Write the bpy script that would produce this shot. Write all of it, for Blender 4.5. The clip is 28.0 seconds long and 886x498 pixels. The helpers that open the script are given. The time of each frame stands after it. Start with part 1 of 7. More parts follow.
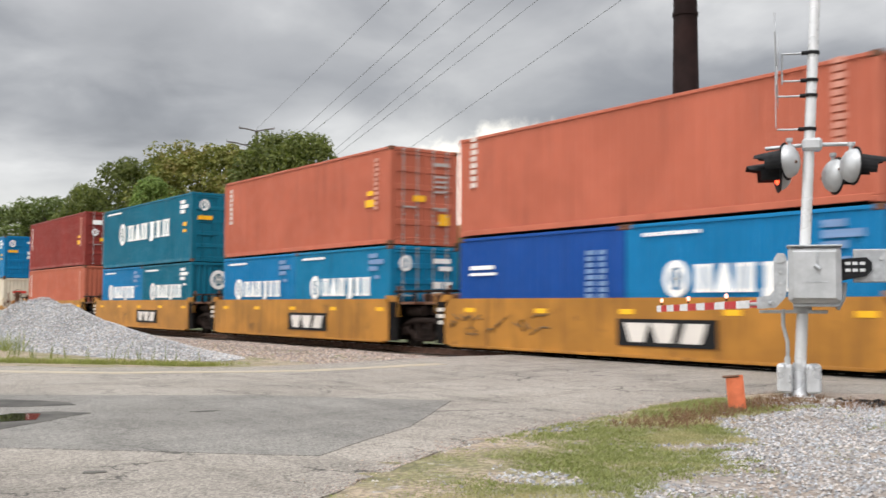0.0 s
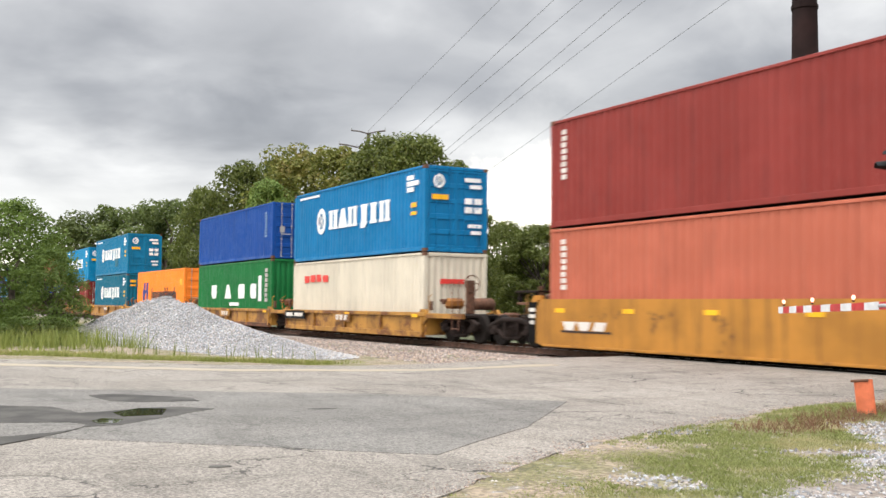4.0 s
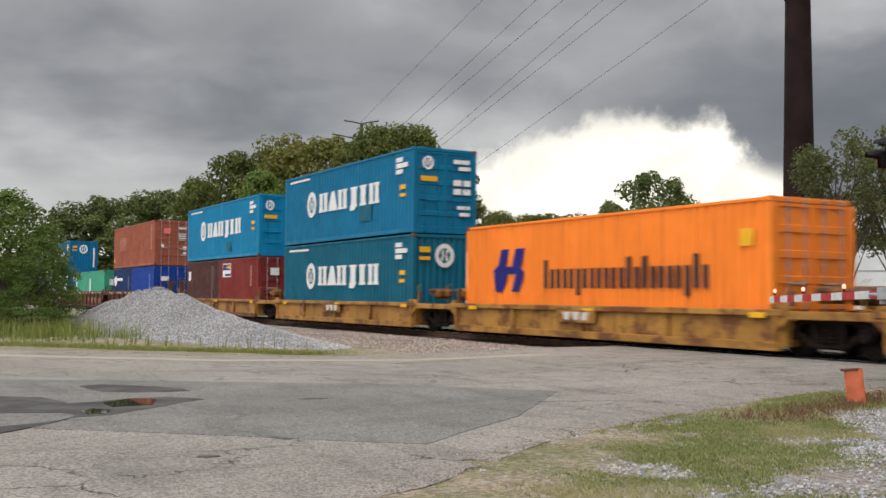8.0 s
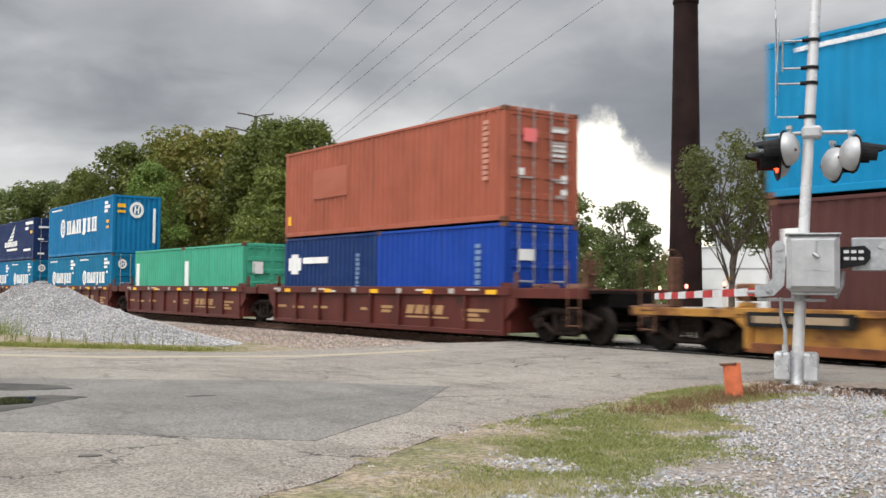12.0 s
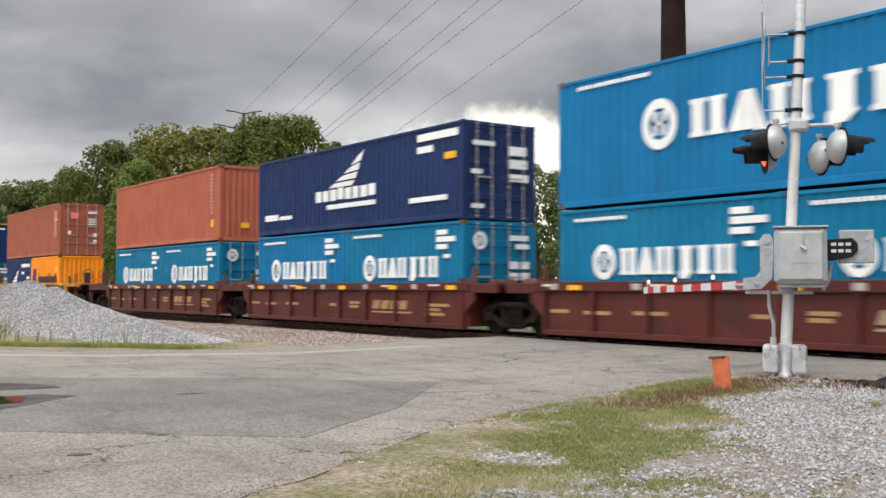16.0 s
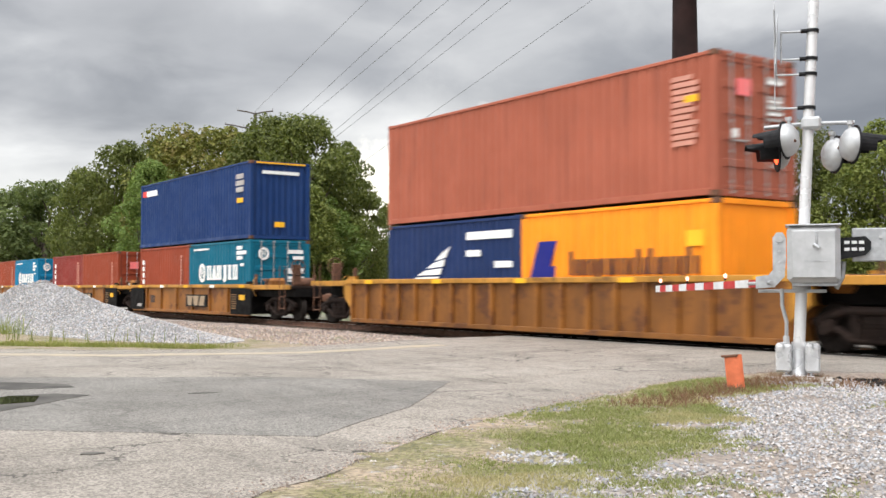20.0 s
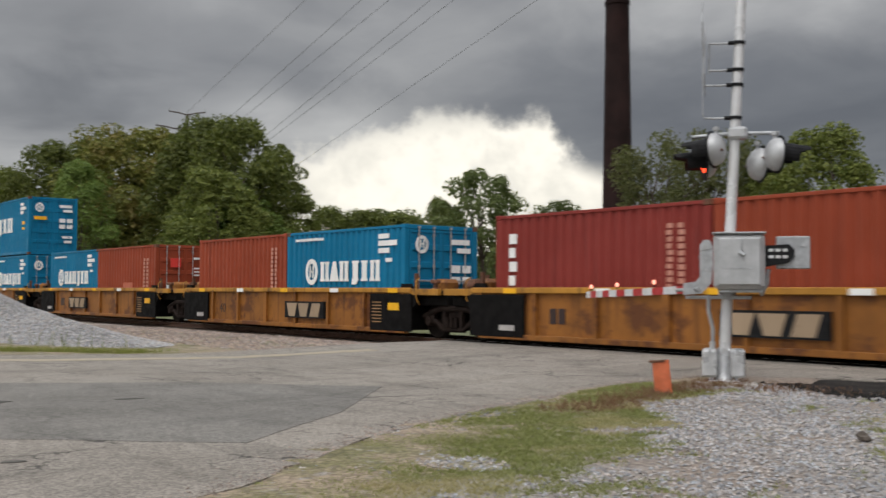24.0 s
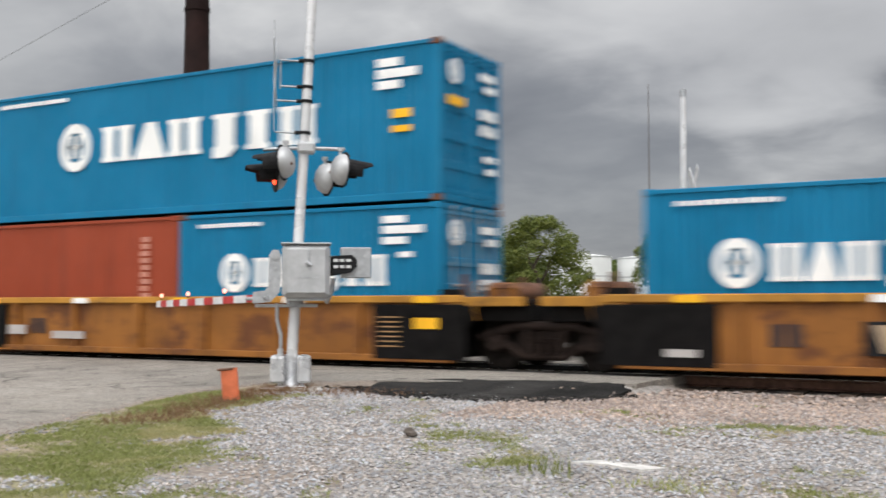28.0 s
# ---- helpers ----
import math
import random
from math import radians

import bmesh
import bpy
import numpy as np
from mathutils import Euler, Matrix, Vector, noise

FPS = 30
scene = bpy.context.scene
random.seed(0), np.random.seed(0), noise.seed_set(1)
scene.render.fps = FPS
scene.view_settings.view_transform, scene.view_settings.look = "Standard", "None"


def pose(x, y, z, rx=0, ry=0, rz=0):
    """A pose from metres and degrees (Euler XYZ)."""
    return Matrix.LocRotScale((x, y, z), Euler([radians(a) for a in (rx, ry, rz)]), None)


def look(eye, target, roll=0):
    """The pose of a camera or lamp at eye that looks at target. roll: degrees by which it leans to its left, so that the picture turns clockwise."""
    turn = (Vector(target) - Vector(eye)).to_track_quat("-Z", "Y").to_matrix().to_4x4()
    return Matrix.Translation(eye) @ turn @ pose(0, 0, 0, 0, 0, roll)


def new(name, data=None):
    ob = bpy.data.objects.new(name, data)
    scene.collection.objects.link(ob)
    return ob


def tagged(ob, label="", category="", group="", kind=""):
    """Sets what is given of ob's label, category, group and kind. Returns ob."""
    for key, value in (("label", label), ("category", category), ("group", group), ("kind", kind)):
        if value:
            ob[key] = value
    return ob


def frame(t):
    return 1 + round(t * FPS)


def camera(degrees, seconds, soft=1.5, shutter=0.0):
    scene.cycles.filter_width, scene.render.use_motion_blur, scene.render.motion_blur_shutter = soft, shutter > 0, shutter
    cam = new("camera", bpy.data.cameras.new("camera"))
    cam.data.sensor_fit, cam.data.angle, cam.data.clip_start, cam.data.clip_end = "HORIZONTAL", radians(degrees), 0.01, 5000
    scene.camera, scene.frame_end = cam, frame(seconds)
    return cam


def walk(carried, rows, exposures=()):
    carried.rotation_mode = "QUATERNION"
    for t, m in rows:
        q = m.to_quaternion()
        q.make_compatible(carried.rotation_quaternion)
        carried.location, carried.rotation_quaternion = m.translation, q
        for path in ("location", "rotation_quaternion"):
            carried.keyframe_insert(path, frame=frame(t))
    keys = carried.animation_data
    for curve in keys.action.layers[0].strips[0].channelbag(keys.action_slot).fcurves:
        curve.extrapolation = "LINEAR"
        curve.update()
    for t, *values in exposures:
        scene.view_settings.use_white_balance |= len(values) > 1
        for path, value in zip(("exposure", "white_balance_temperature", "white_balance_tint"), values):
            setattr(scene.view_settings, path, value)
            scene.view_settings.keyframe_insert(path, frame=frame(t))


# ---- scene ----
cam = camera(45.85, 28.0, soft=1.5, shutter=0.5)

# seconds, eye x y z, turn from the line across the track, tilt, lean
PATH = [
    (0.0, 0.005, -0.012, 1.262, -55.53, 3.12, 0.32), (0.5, -0.026, -0.020, 1.255, -57.63, 2.83, 0.27), (1.0, -0.055, -0.030, 1.253, -59.44, 2.96, 0.59),
    (1.5, -0.083, -0.028, 1.248, -61.10, 3.17, 0.58), (2.0, -0.077, -0.029, 1.247, -61.02, 2.98, 0.63), (2.5, -0.089, -0.035, 1.243, -61.30, 2.93, 0.42),
    (3.0, -0.082, -0.041, 1.250, -61.63, 3.22, 0.33), (3.5, -0.064, -0.049, 1.253, -61.60, 3.21, 0.46), (5.5, -0.068, -0.032, 1.244, -61.29, 2.74, 0.63),
    (6.0, -0.069, -0.022, 1.244, -61.35, 2.75, 0.40), (6.5, -0.064, -0.017, 1.246, -61.32, 2.73, 0.32), (7.0, -0.061, -0.012, 1.245, -61.17, 2.58, 0.30),
    (7.5, -0.064, -0.011, 1.243, -61.11, 2.45, 0.50), (8.0, -0.063, -0.003, 1.243, -61.18, 2.59, 0.48), (8.5, -0.059, -0.012, 1.245, -61.16, 2.73, 0.68),
    (9.0, -0.063, -0.015, 1.243, -61.01, 2.61, 0.82), (9.5, -0.060, -0.014, 1.244, -61.07, 2.44, 0.79), (10.0, -0.057, -0.012, 1.241, -60.75, 2.35, 0.86),
    (10.5, -0.040, -0.004, 1.247, -59.50, 2.33, 0.81), (11.0, -0.027, 0.005, 1.255, -56.83, 2.42, 0.79), (11.5, -0.028, 0.010, 1.250, -56.22, 2.57, 0.69),
    (12.0, -0.018, 0.012, 1.252, -55.44, 2.40, 0.66), (12.5, -0.017, 0.011, 1.251, -54.65, 2.50, 0.49), (14.5, -0.012, 0.014, 1.252, -54.85, 2.06, 0.37),
    (15.0, -0.013, 0.010, 1.250, -54.97, 2.04, 0.24), (15.5, -0.007, 0.016, 1.249, -55.00, 2.14, 0.22), (16.0, -0.006, 0.019, 1.249, -54.88, 2.18, 0.17),
    (16.5, -0.006, 0.018, 1.247, -54.98, 2.25, 0.22), (17.0, -0.002, 0.021, 1.252, -55.06, 2.26, 0.26), (17.5, -0.011, 0.017, 1.249, -55.12, 2.27, 0.23),
    (18.0, -0.012, 0.025, 1.249, -55.46, 2.47, 0.25), (18.5, 0.003, 0.022, 1.245, -55.50, 2.49, 0.31), (19.0, -0.003, 0.024, 1.245, -55.48, 2.32, 0.21),
    (19.5, -0.018, 0.028, 1.244, -55.51, 2.14, 0.09), (20.0, -0.011, 0.019, 1.246, -55.50, 2.14, 0.07), (20.5, -0.011, 0.016, 1.245, -55.45, 2.17, 0.13),
    (21.0, -0.010, 0.018, 1.246, -55.33, 2.21, 0.24), (21.5, -0.001, 0.013, 1.247, -55.21, 2.23, 0.36), (23.5, 0.003, 0.019, 1.250, -54.46, 2.30, 0.31),
    (24.0, 0.013, 0.029, 1.260, -51.90, 2.38, 0.31), (24.5, 0.042, 0.054, 1.269, -47.20, 2.57, 0.41), (25.0, 0.093, 0.015, 1.245, -42.76, 3.02, 0.34),
    (25.5, 0.132, -0.002, 1.273, -38.18, 2.86, 0.27), (26.0, 0.162, 0.020, 1.249, -34.08, 2.78, 0.17), (26.5, 0.206, 0.012, 1.251, -29.42, 2.81, 0.27),
    (27.0, 0.213, 0.017, 1.260, -26.32, 2.50, 0.17), (27.5, 0.208, -0.005, 1.260, -26.46, 2.78, 0.08), (28.0, 0.206, -0.016, 1.259, -29.16, 2.91, -0.09),
]
EXPOSURES = [(0.0, 0.05), (1.0, 0.1), (2.0, 0.2), (3.0, 0.3), (6.8, 0.25), (8.0, -0.5), (9.0, -0.1), (10.0, 0.1), (11.0, 0.2), (12.0, -0.1), (14.5, -0.5), (15.5, -0.15), (16.0, -0.2), (17.0, -0.1), (18.0, 0.05), (19.0, -0.1), (20.0, 0.25), (21.0, -0.2), (23.5, -0.7), (25.0, -0.7), (26.5, -0.52), (27.0, -0.36), (28.0, -0.15)]

walk(cam, [(t, pose(x, y, z, 90 + tilt, 0, -turn) @ pose(0, 0, 0, 0, 0, lean)) for t, x, y, z, turn, tilt, lean in PATH],
     exposures=EXPOSURES)

# ---- world and light ----
SUN_TURN, SUN_HIGH = radians(150), radians(56)


def build_world():
    world = bpy.data.worlds.new("overcast_sky")
    scene.world = world
    world.use_nodes = True
    nt = world.node_tree
    nt.nodes.clear()
    N = lambda kind, **kw: set_node(nt.nodes.new(kind), kw)
    link = nt.links.new
    out = N("ShaderNodeOutputWorld")
    bg = N("ShaderNodeBackground")
    link(bg.outputs[0], out.inputs[0])
    sky = N("ShaderNodeTexSky", sky_type="NISHITA", sun_disc=False, sun_elevation=SUN_HIGH, sun_rotation=SUN_TURN)
    skyk = mul_color(nt, sky.outputs[0], (0.08, 0.08, 0.08))
    co = N("ShaderNodeTexCoord")
    sep = N("ShaderNodeSeparateXYZ")
    link(co.outputs["Generated"], sep.inputs[0])
    # cloud deck: the direction laid out on a flat layer
    zc = math_node(nt, "MAXIMUM", sep.outputs[2], 0.0)
    zc = math_node(nt, "ADD", zc, 0.22)
    px = math_node(nt, "DIVIDE", sep.outputs[0], zc)
    py = math_node(nt, "DIVIDE", sep.outputs[1], zc)
    comb = N("ShaderNodeCombineXYZ")
    link(px, comb.inputs[0]), link(py, comb.inputs[1])
    comb.inputs[2].default_value = 3.7
    n1 = N("ShaderNodeTexNoise")
    n1.inputs["Scale"].default_value, n1.inputs["Detail"].default_value = 0.95, 5.0
    n1.inputs["Roughness"].default_value, n1.inputs["Distortion"].default_value = 0.5, 0.15
    link(comb.outputs[0], n1.inputs["Vector"])
    n2 = N("ShaderNodeTexNoise")
    n2.inputs["Scale"].default_value, n2.inputs["Detail"].default_value = 2.6, 6.0
    n2.inputs["Roughness"].default_value, n2.inputs["Distortion"].default_value = 0.5, 0.3
    link(comb.outputs[0], n2.inputs["Vector"])
    n3 = N("ShaderNodeTexNoise")
    n3.inputs["Scale"].default_value, n3.inputs["Detail"].default_value = 7.0, 3.0
    n3.inputs["Roughness"].default_value = 0.42
    link(co.outputs["Generated"], n3.inputs["Vector"])
    mixn = math_node(nt, "MULTIPLY_ADD", n2.outputs[0], 0.45, math_node(nt, "MULTIPLY", n1.outputs[0], 0.75))
    ramp = N("ShaderNodeValToRGB")
    link(mixn, ramp.inputs[0])
    stops(ramp, [(0.38, (0.22, 0.226, 0.245)), (0.53, (0.42, 0.426, 0.445)), (0.61, (0.57, 0.575, 0.588)), (0.74, (0.87, 0.87, 0.865))])
    # overhead and behind the viewer the deck is thinner and brighter
    thin = N("ShaderNodeMapRange", interpolation_type="SMOOTHSTEP")
    back = math_node(nt, "MULTIPLY_ADD", sep.outputs[1], -0.36, math_node(nt, "MULTIPLY", sep.outputs[2], 0.95))
    link(back, thin.inputs[0])
    thin.inputs[1].default_value, thin.inputs[2].default_value = 0.22, 0.90
    glow = mix_color(nt, thin.outputs[0], ramp.outputs[0], (2.65, 2.68, 2.75))
    # the clear gap low down, far behind the stack
    def blob(az, el, wide, high, edge=1.5):
        d = Vector((math.sin(radians(az)) * math.cos(radians(el)), math.cos(radians(az)) * math.cos(radians(el)), math.sin(radians(el))))
        side = Vector((math.cos(radians(az)), -math.sin(radians(az)), 0))
        up = side.cross(d) * 1.0
        def dot(v):
            vm = N("ShaderNodeVectorMath", operation="DOT_PRODUCT")
            link(co.outputs["Generated"], vm.inputs[0])
            vm.inputs[1].default_value = v
            return vm.outputs["Value"]
        wob = math_node(nt, "MULTIPLY_ADD", n3.outputs[0], 0.14, math_node(nt, "MULTIPLY_ADD", n2.outputs[0], 0.10, -0.12))
        a = math_node(nt, "DIVIDE", math_node(nt, "ADD", dot(side), math_node(nt, "MULTIPLY", wob, 0.8)), math.sin(radians(wide)))
        b = math_node(nt, "DIVIDE", math_node(nt, "ADD", math_node(nt, "SUBTRACT", dot(up), 0.0), wob), math.sin(radians(high)))
        a, b = math_node(nt, "MULTIPLY", a, a), math_node(nt, "MULTIPLY", b, b)
        r2 = math_node(nt, "ADD", math_node(nt, "POWER", a, 1.5), math_node(nt, "POWER", b, 1.5))
        front = math_node(nt, "GREATER_THAN", dot(d), 0.0)
        m = N("ShaderNodeMapRange", interpolation_type="SMOOTHSTEP")
        link(r2, m.inputs[0])
        m.inputs[1].default_value, m.inputs[2].default_value, m.inputs[3].default_value, m.inputs[4].default_value = edge, 0.12, 0.0, 1.0
        return math_node(nt, "MULTIPLY", m.outputs[0], front)
    # slate rain cloud beside the gap, paler sky low on the other side, then the gap itself
    c = mix_color(nt, math_node(nt, "MULTIPLY", blob(-34, 6.5, 19.0, 6.0, 2.6), 0.60), glow, (0.225, 0.237, 0.266))
    c = mix_color(nt, math_node(nt, "MULTIPLY", blob(-76, 12.0, 10.0, 2.6, 2.0), 0.15), c, (0.25, 0.27, 0.30))
    c = mix_color(nt, math_node(nt, "MULTIPLY", blob(-82, 2.0, 14.0, 4.0, 1.8), 0.4), c, (1.0, 1.0, 0.98))
    c = mix_color(nt, math_node(nt, "MULTIPLY", blob(-71, 16.0, 9.0, 4.0, 2.2), 0.40), c, (0.66, 0.665, 0.675))
    c = mix_color(nt, math_node(nt, "MULTIPLY", blob(-53, 13.5, 12.0, 3.6, 2.2), 0.45), c, (0.28, 0.29, 0.315))
    c = mix_color(nt, math_node(nt, "MULTIPLY", blob(-9, 15.0, 12.0, 5.0, 2.0), 0.55), c, (0.78, 0.78, 0.79))
    # the gap's ragged upper edge: degrees of height for each bearing
    n4 = N("ShaderNodeTexNoise")
    n4.inputs["Scale"].default_value, n4.inputs["Detail"].default_value, n4.inputs["Roughness"].default_value = 15.0, 6.0, 0.62
    link(co.outputs["Generated"], n4.inputs["Vector"])
    bearing = math_node(nt, "MULTIPLY", math_node(nt, "ARCTAN2", sep.outputs[0], sep.outputs[1]), 180 / math.pi)
    height = math_node(nt, "MULTIPLY", math_node(nt, "ARCSINE", sep.outputs[2]), 180 / math.pi)
    wander = math_node(nt, "ADD", bearing, math_node(nt, "MULTIPLY_ADD", n4.outputs[0], 7.0, -3.5))
    along = math_node(nt, "DIVIDE", math_node(nt, "ADD", wander, 68.0), 32.0)
    edge = N("ShaderNodeValToRGB")
    link(along, edge.inputs[0])
    stops(edge, [((az + 68.0) / 32.0, (el / 12,) * 3) for az, el in
                 ((-66, 2.5), (-61, 6.2), (-58.5, 7.4), (-55.5, 8.7), (-52.5, 9.5), (-46.8, 9.9), (-46.0, 8.6), (-45.2, 7.4), (-42.8, 6.4), (-41.5, 2.5), (-40, 0.0))])
    over = math_node(nt, "SUBTRACT", math_node(nt, "MULTIPLY", edge.outputs[0], 12.0), height)
    over = math_node(nt, "ADD", over, math_node(nt, "MULTIPLY_ADD", n4.outputs[0], 4.0, -2.0))

    def ease(v, lo, hi):
        m = N("ShaderNodeMapRange", interpolation_type="SMOOTHSTEP")
        link(v, m.inputs[0])
        m.inputs[1].default_value, m.inputs[2].default_value = lo, hi
        return m.outputs[0]
    # pale thinning cloud above the gap on its far side, then the gap
    halo = math_node(nt, "MULTIPLY", ease(over, -5.0, 0.6), ease(bearing, -47.0, -58.0))
    c = mix_color(nt, math_node(nt, "MULTIPLY", halo, 0.36), c, (1.05, 1.04, 1.0))
    gap = mix_color(nt, ease(n4.outputs[0], 0.40, 0.66), (1.95, 1.85, 1.63), (1.52, 1.46, 1.30))
    c = mix_color(nt, ease(over, -0.7, 1.0), c, gap)
    c = mix_color(nt, 0.1, c, skyk)
    link(c, bg.inputs[0])
    bg.inputs[1].default_value = 1.0


def set_node(node, kw):
    for k, v in kw.items():
        if k == "sky_type":
            node.sky_type = v
        elif k == "sun_disc":
            node.sun_disc = v
        elif k == "sun_elevation":
            node.sun_elevation = v
        elif k == "sun_rotation":
            node.sun_rotation = v
        elif k == "operation":
            node.operation = v
        elif k == "interpolation_type":
            node.interpolation_type = v
        elif k == "blend_type":
            node.blend_type = v
        elif k == "data_type":
            node.data_type = v
        elif k == "feature":
            node.feature = v
        elif k == "noise_dimensions":
            node.noise_dimensions = v
    return node


def put(nt, value, socket):
    if isinstance(value, bpy.types.NodeSocket):
        nt.links.new(value, socket)
    elif isinstance(value, tuple) and len(value) == 3 and socket.type == "RGBA":
        socket.default_value = (*value, 1.0)
    else:
        socket.default_value = value


def math_node(nt, op, a, b=None, c=None):
    n = nt.nodes.new("ShaderNodeMath")
    n.operation = op
    for k, v in enumerate((a, b, c)):
        if v is not None:
            put(nt, v, n.inputs[k])
    return n.outputs[0]


def mix_color(nt, fac, a, b, blend="MIX"):
    n = nt.nodes.new("ShaderNodeMix")
    n.data_type, n.blend_type = "RGBA", blend
    put(nt, fac, n.inputs[0]), put(nt, a, n.inputs[6]), put(nt, b, n.inputs[7])
    return n.outputs[2]


def mul_color(nt, a, b):
    return mix_color(nt, 1.0, a, b, "MULTIPLY")


def stops(ramp, rows):
    el = ramp.color_ramp.elements
    while len(el) < len(rows):
        el.new(0.5)
    for e, (p, c) in zip(el, rows):
        e.position, e.color = p, (*c, 1.0)


build_world()
sun = new("sun", bpy.data.lights.new("sun", "SUN"))
sun.data.energy, sun.data.angle, sun.data.color = 1.5, radians(18), (1.0, 0.965, 0.91)
sun.matrix_world = look((0, 0, 0), (-math.sin(SUN_TURN) * math.cos(SUN_HIGH), -math.cos(SUN_TURN) * math.cos(SUN_HIGH), -math.sin(SUN_HIGH)))


# ---- materials ----
class Mat:
    """A node material under way: a Principled shader with noise, ramp and bump helpers."""

    def __init__(self, name, rough=0.6, metal=0.0, spec=0.5):
        self.m = bpy.data.materials.new(name)
        self.m.use_nodes = True
        self.nt = self.m.node_tree
        self.b = self.nt.nodes["Principled BSDF"]
        self.b.inputs["Roughness"].default_value = rough
        self.b.inputs["Metallic"].default_value = metal
        self.b.inputs["Specular IOR Level"].default_value = spec
        self.co = self.nt.nodes.new("ShaderNodeTexCoord")
        self.oi = self.nt.nodes.new("ShaderNodeObjectInfo")

    def coords(self, scale=(1, 1, 1), random=False, turn=0.0):
        mp = self.nt.nodes.new("ShaderNodeMapping")
        mp.inputs["Scale"].default_value = scale
        mp.inputs["Rotation"].default_value = (0, 0, turn)
        self.nt.links.new(self.co.outputs["Object"], mp.inputs["Vector"])
        if random:
            k = math_node(self.nt, "MULTIPLY", self.oi.outputs["Random"], 37.0)
            cb = self.nt.nodes.new("ShaderNodeCombineXYZ")
            self.nt.links.new(k, cb.inputs[0]), self.nt.links.new(k, cb.inputs[2])
            self.nt.links.new(cb.outputs[0], mp.inputs["Location"])
        return mp.outputs[0]

    def noise(self, scale, detail=4.0, rough=0.55, stretch=(1, 1, 1), random=False, distort=0.0):
        n = self.nt.nodes.new("ShaderNodeTexNoise")
        n.inputs["Scale"].default_value, n.inputs["Detail"].default_value = scale, detail
        n.inputs["Roughness"].default_value, n.inputs["Distortion"].default_value = rough, distort
        self.nt.links.new(self.coords(stretch, random), n.inputs["Vector"])
        return n.outputs[0]

    def cells(self, scale, feature="F1", stretch=(1, 1, 1)):
        n = self.nt.nodes.new("ShaderNodeTexVoronoi")
        n.feature = feature
        n.inputs["Scale"].default_value = scale
        self.nt.links.new(self.coords(stretch), n.inputs["Vector"])
        return n

    def span(self, v, lo, hi, a=0.0, b=1.0):
        n = self.nt.nodes.new("ShaderNodeMapRange")
        n.interpolation_type = "SMOOTHSTEP"
        put(self.nt, v, n.inputs[0])
        for k, x in enumerate((lo, hi, a, b)):
            n.inputs[k + 1].default_value = x
        return n.outputs[0]

    def mix(self, f, a, b, blend="MIX"):
        return mix_color(self.nt, f, a, b, blend)

    def calc(self, op, a, b=None, c=None):
        return math_node(self.nt, op, a, b, c)

    def color(self, v):
        put(self.nt, v, self.b.inputs["Base Color"])
        return self

    def rough(self, v):
        put(self.nt, v, self.b.inputs["Roughness"])
        return self

    def bump(self, h, strength=0.3, dist=0.01):
        n = self.nt.nodes.new("ShaderNodeBump")
        n.inputs["Strength"].default_value, n.inputs["Distance"].default_value = strength, dist
        put(self.nt, h, n.inputs["Height"])
        self.nt.links.new(n.outputs[0], self.b.inputs["Normal"])
        return self

    def shade(self, c, lo=0.85, hi=1.12):
        """Varies a colour a little from object to object."""
        return mul_color(self.nt, c, self.grey(self.span(self.oi.outputs["Random"], 0, 1, lo, hi)))

    def grey(self, v):
        cb = self.nt.nodes.new("ShaderNodeCombineColor")
        for k in range(3):
            put(self.nt, v, cb.inputs[k])
        return cb.outputs[0]


def paint(name, col, rust=0.5, rough=0.45, fade=0.18):
    """Weathered enamel on steel: faded patches, vertical dirt streaks, rust specks."""
    m = Mat(name, rough, 0.0, 0.18)
    base = m.mix(m.span(m.noise(0.6, 3, random=True), 0.35, 0.7), col, tuple(c * (1 + 0.9 * fade) + 0.02 * fade for c in col))
    streak = m.span(m.noise(3.0, 5, 0.6, (1.6, 1.6, 0.12), True), 0.5, 0.78, 0.0, 0.55)
    base = m.mix(streak, base, tuple(c * 0.45 + 0.015 for c in col))
    spots = m.span(m.noise(5.0, 6, 0.65), 0.70 - 0.05 * rust, 0.76, 0.0, 0.85 * min(1, rust + 0.3))
    base = m.mix(spots, base, (0.11, 0.045, 0.022))
    m.color(base)
    m.rough(m.span(m.noise(2.2, 4), 0.3, 0.7, rough - 0.08, rough + 0.2))
    m.bump(m.noise(9.0, 4), 0.12, 0.006)
    return m.m


def plain(name, col, rough=0.6, metal=0.0, vary=0.25, scale=6.0, bump=0.15):
    m = Mat(name, rough, metal, 0.5 if max(col) > 0.05 else 0.12)
    m.color(m.mix(m.span(m.noise(scale, 5), 0.3, 0.72), tuple(c * (1 - vary) for c in col), tuple(min(1, c * (1 + vary)) for c in col)))
    m.rough(m.span(m.noise(scale * 0.7, 4), 0.3, 0.7, max(0.05, rough - 0.1), min(1, rough + 0.12)))
    m.bump(m.noise(scale * 3, 4), bump, 0.005)
    return m.m


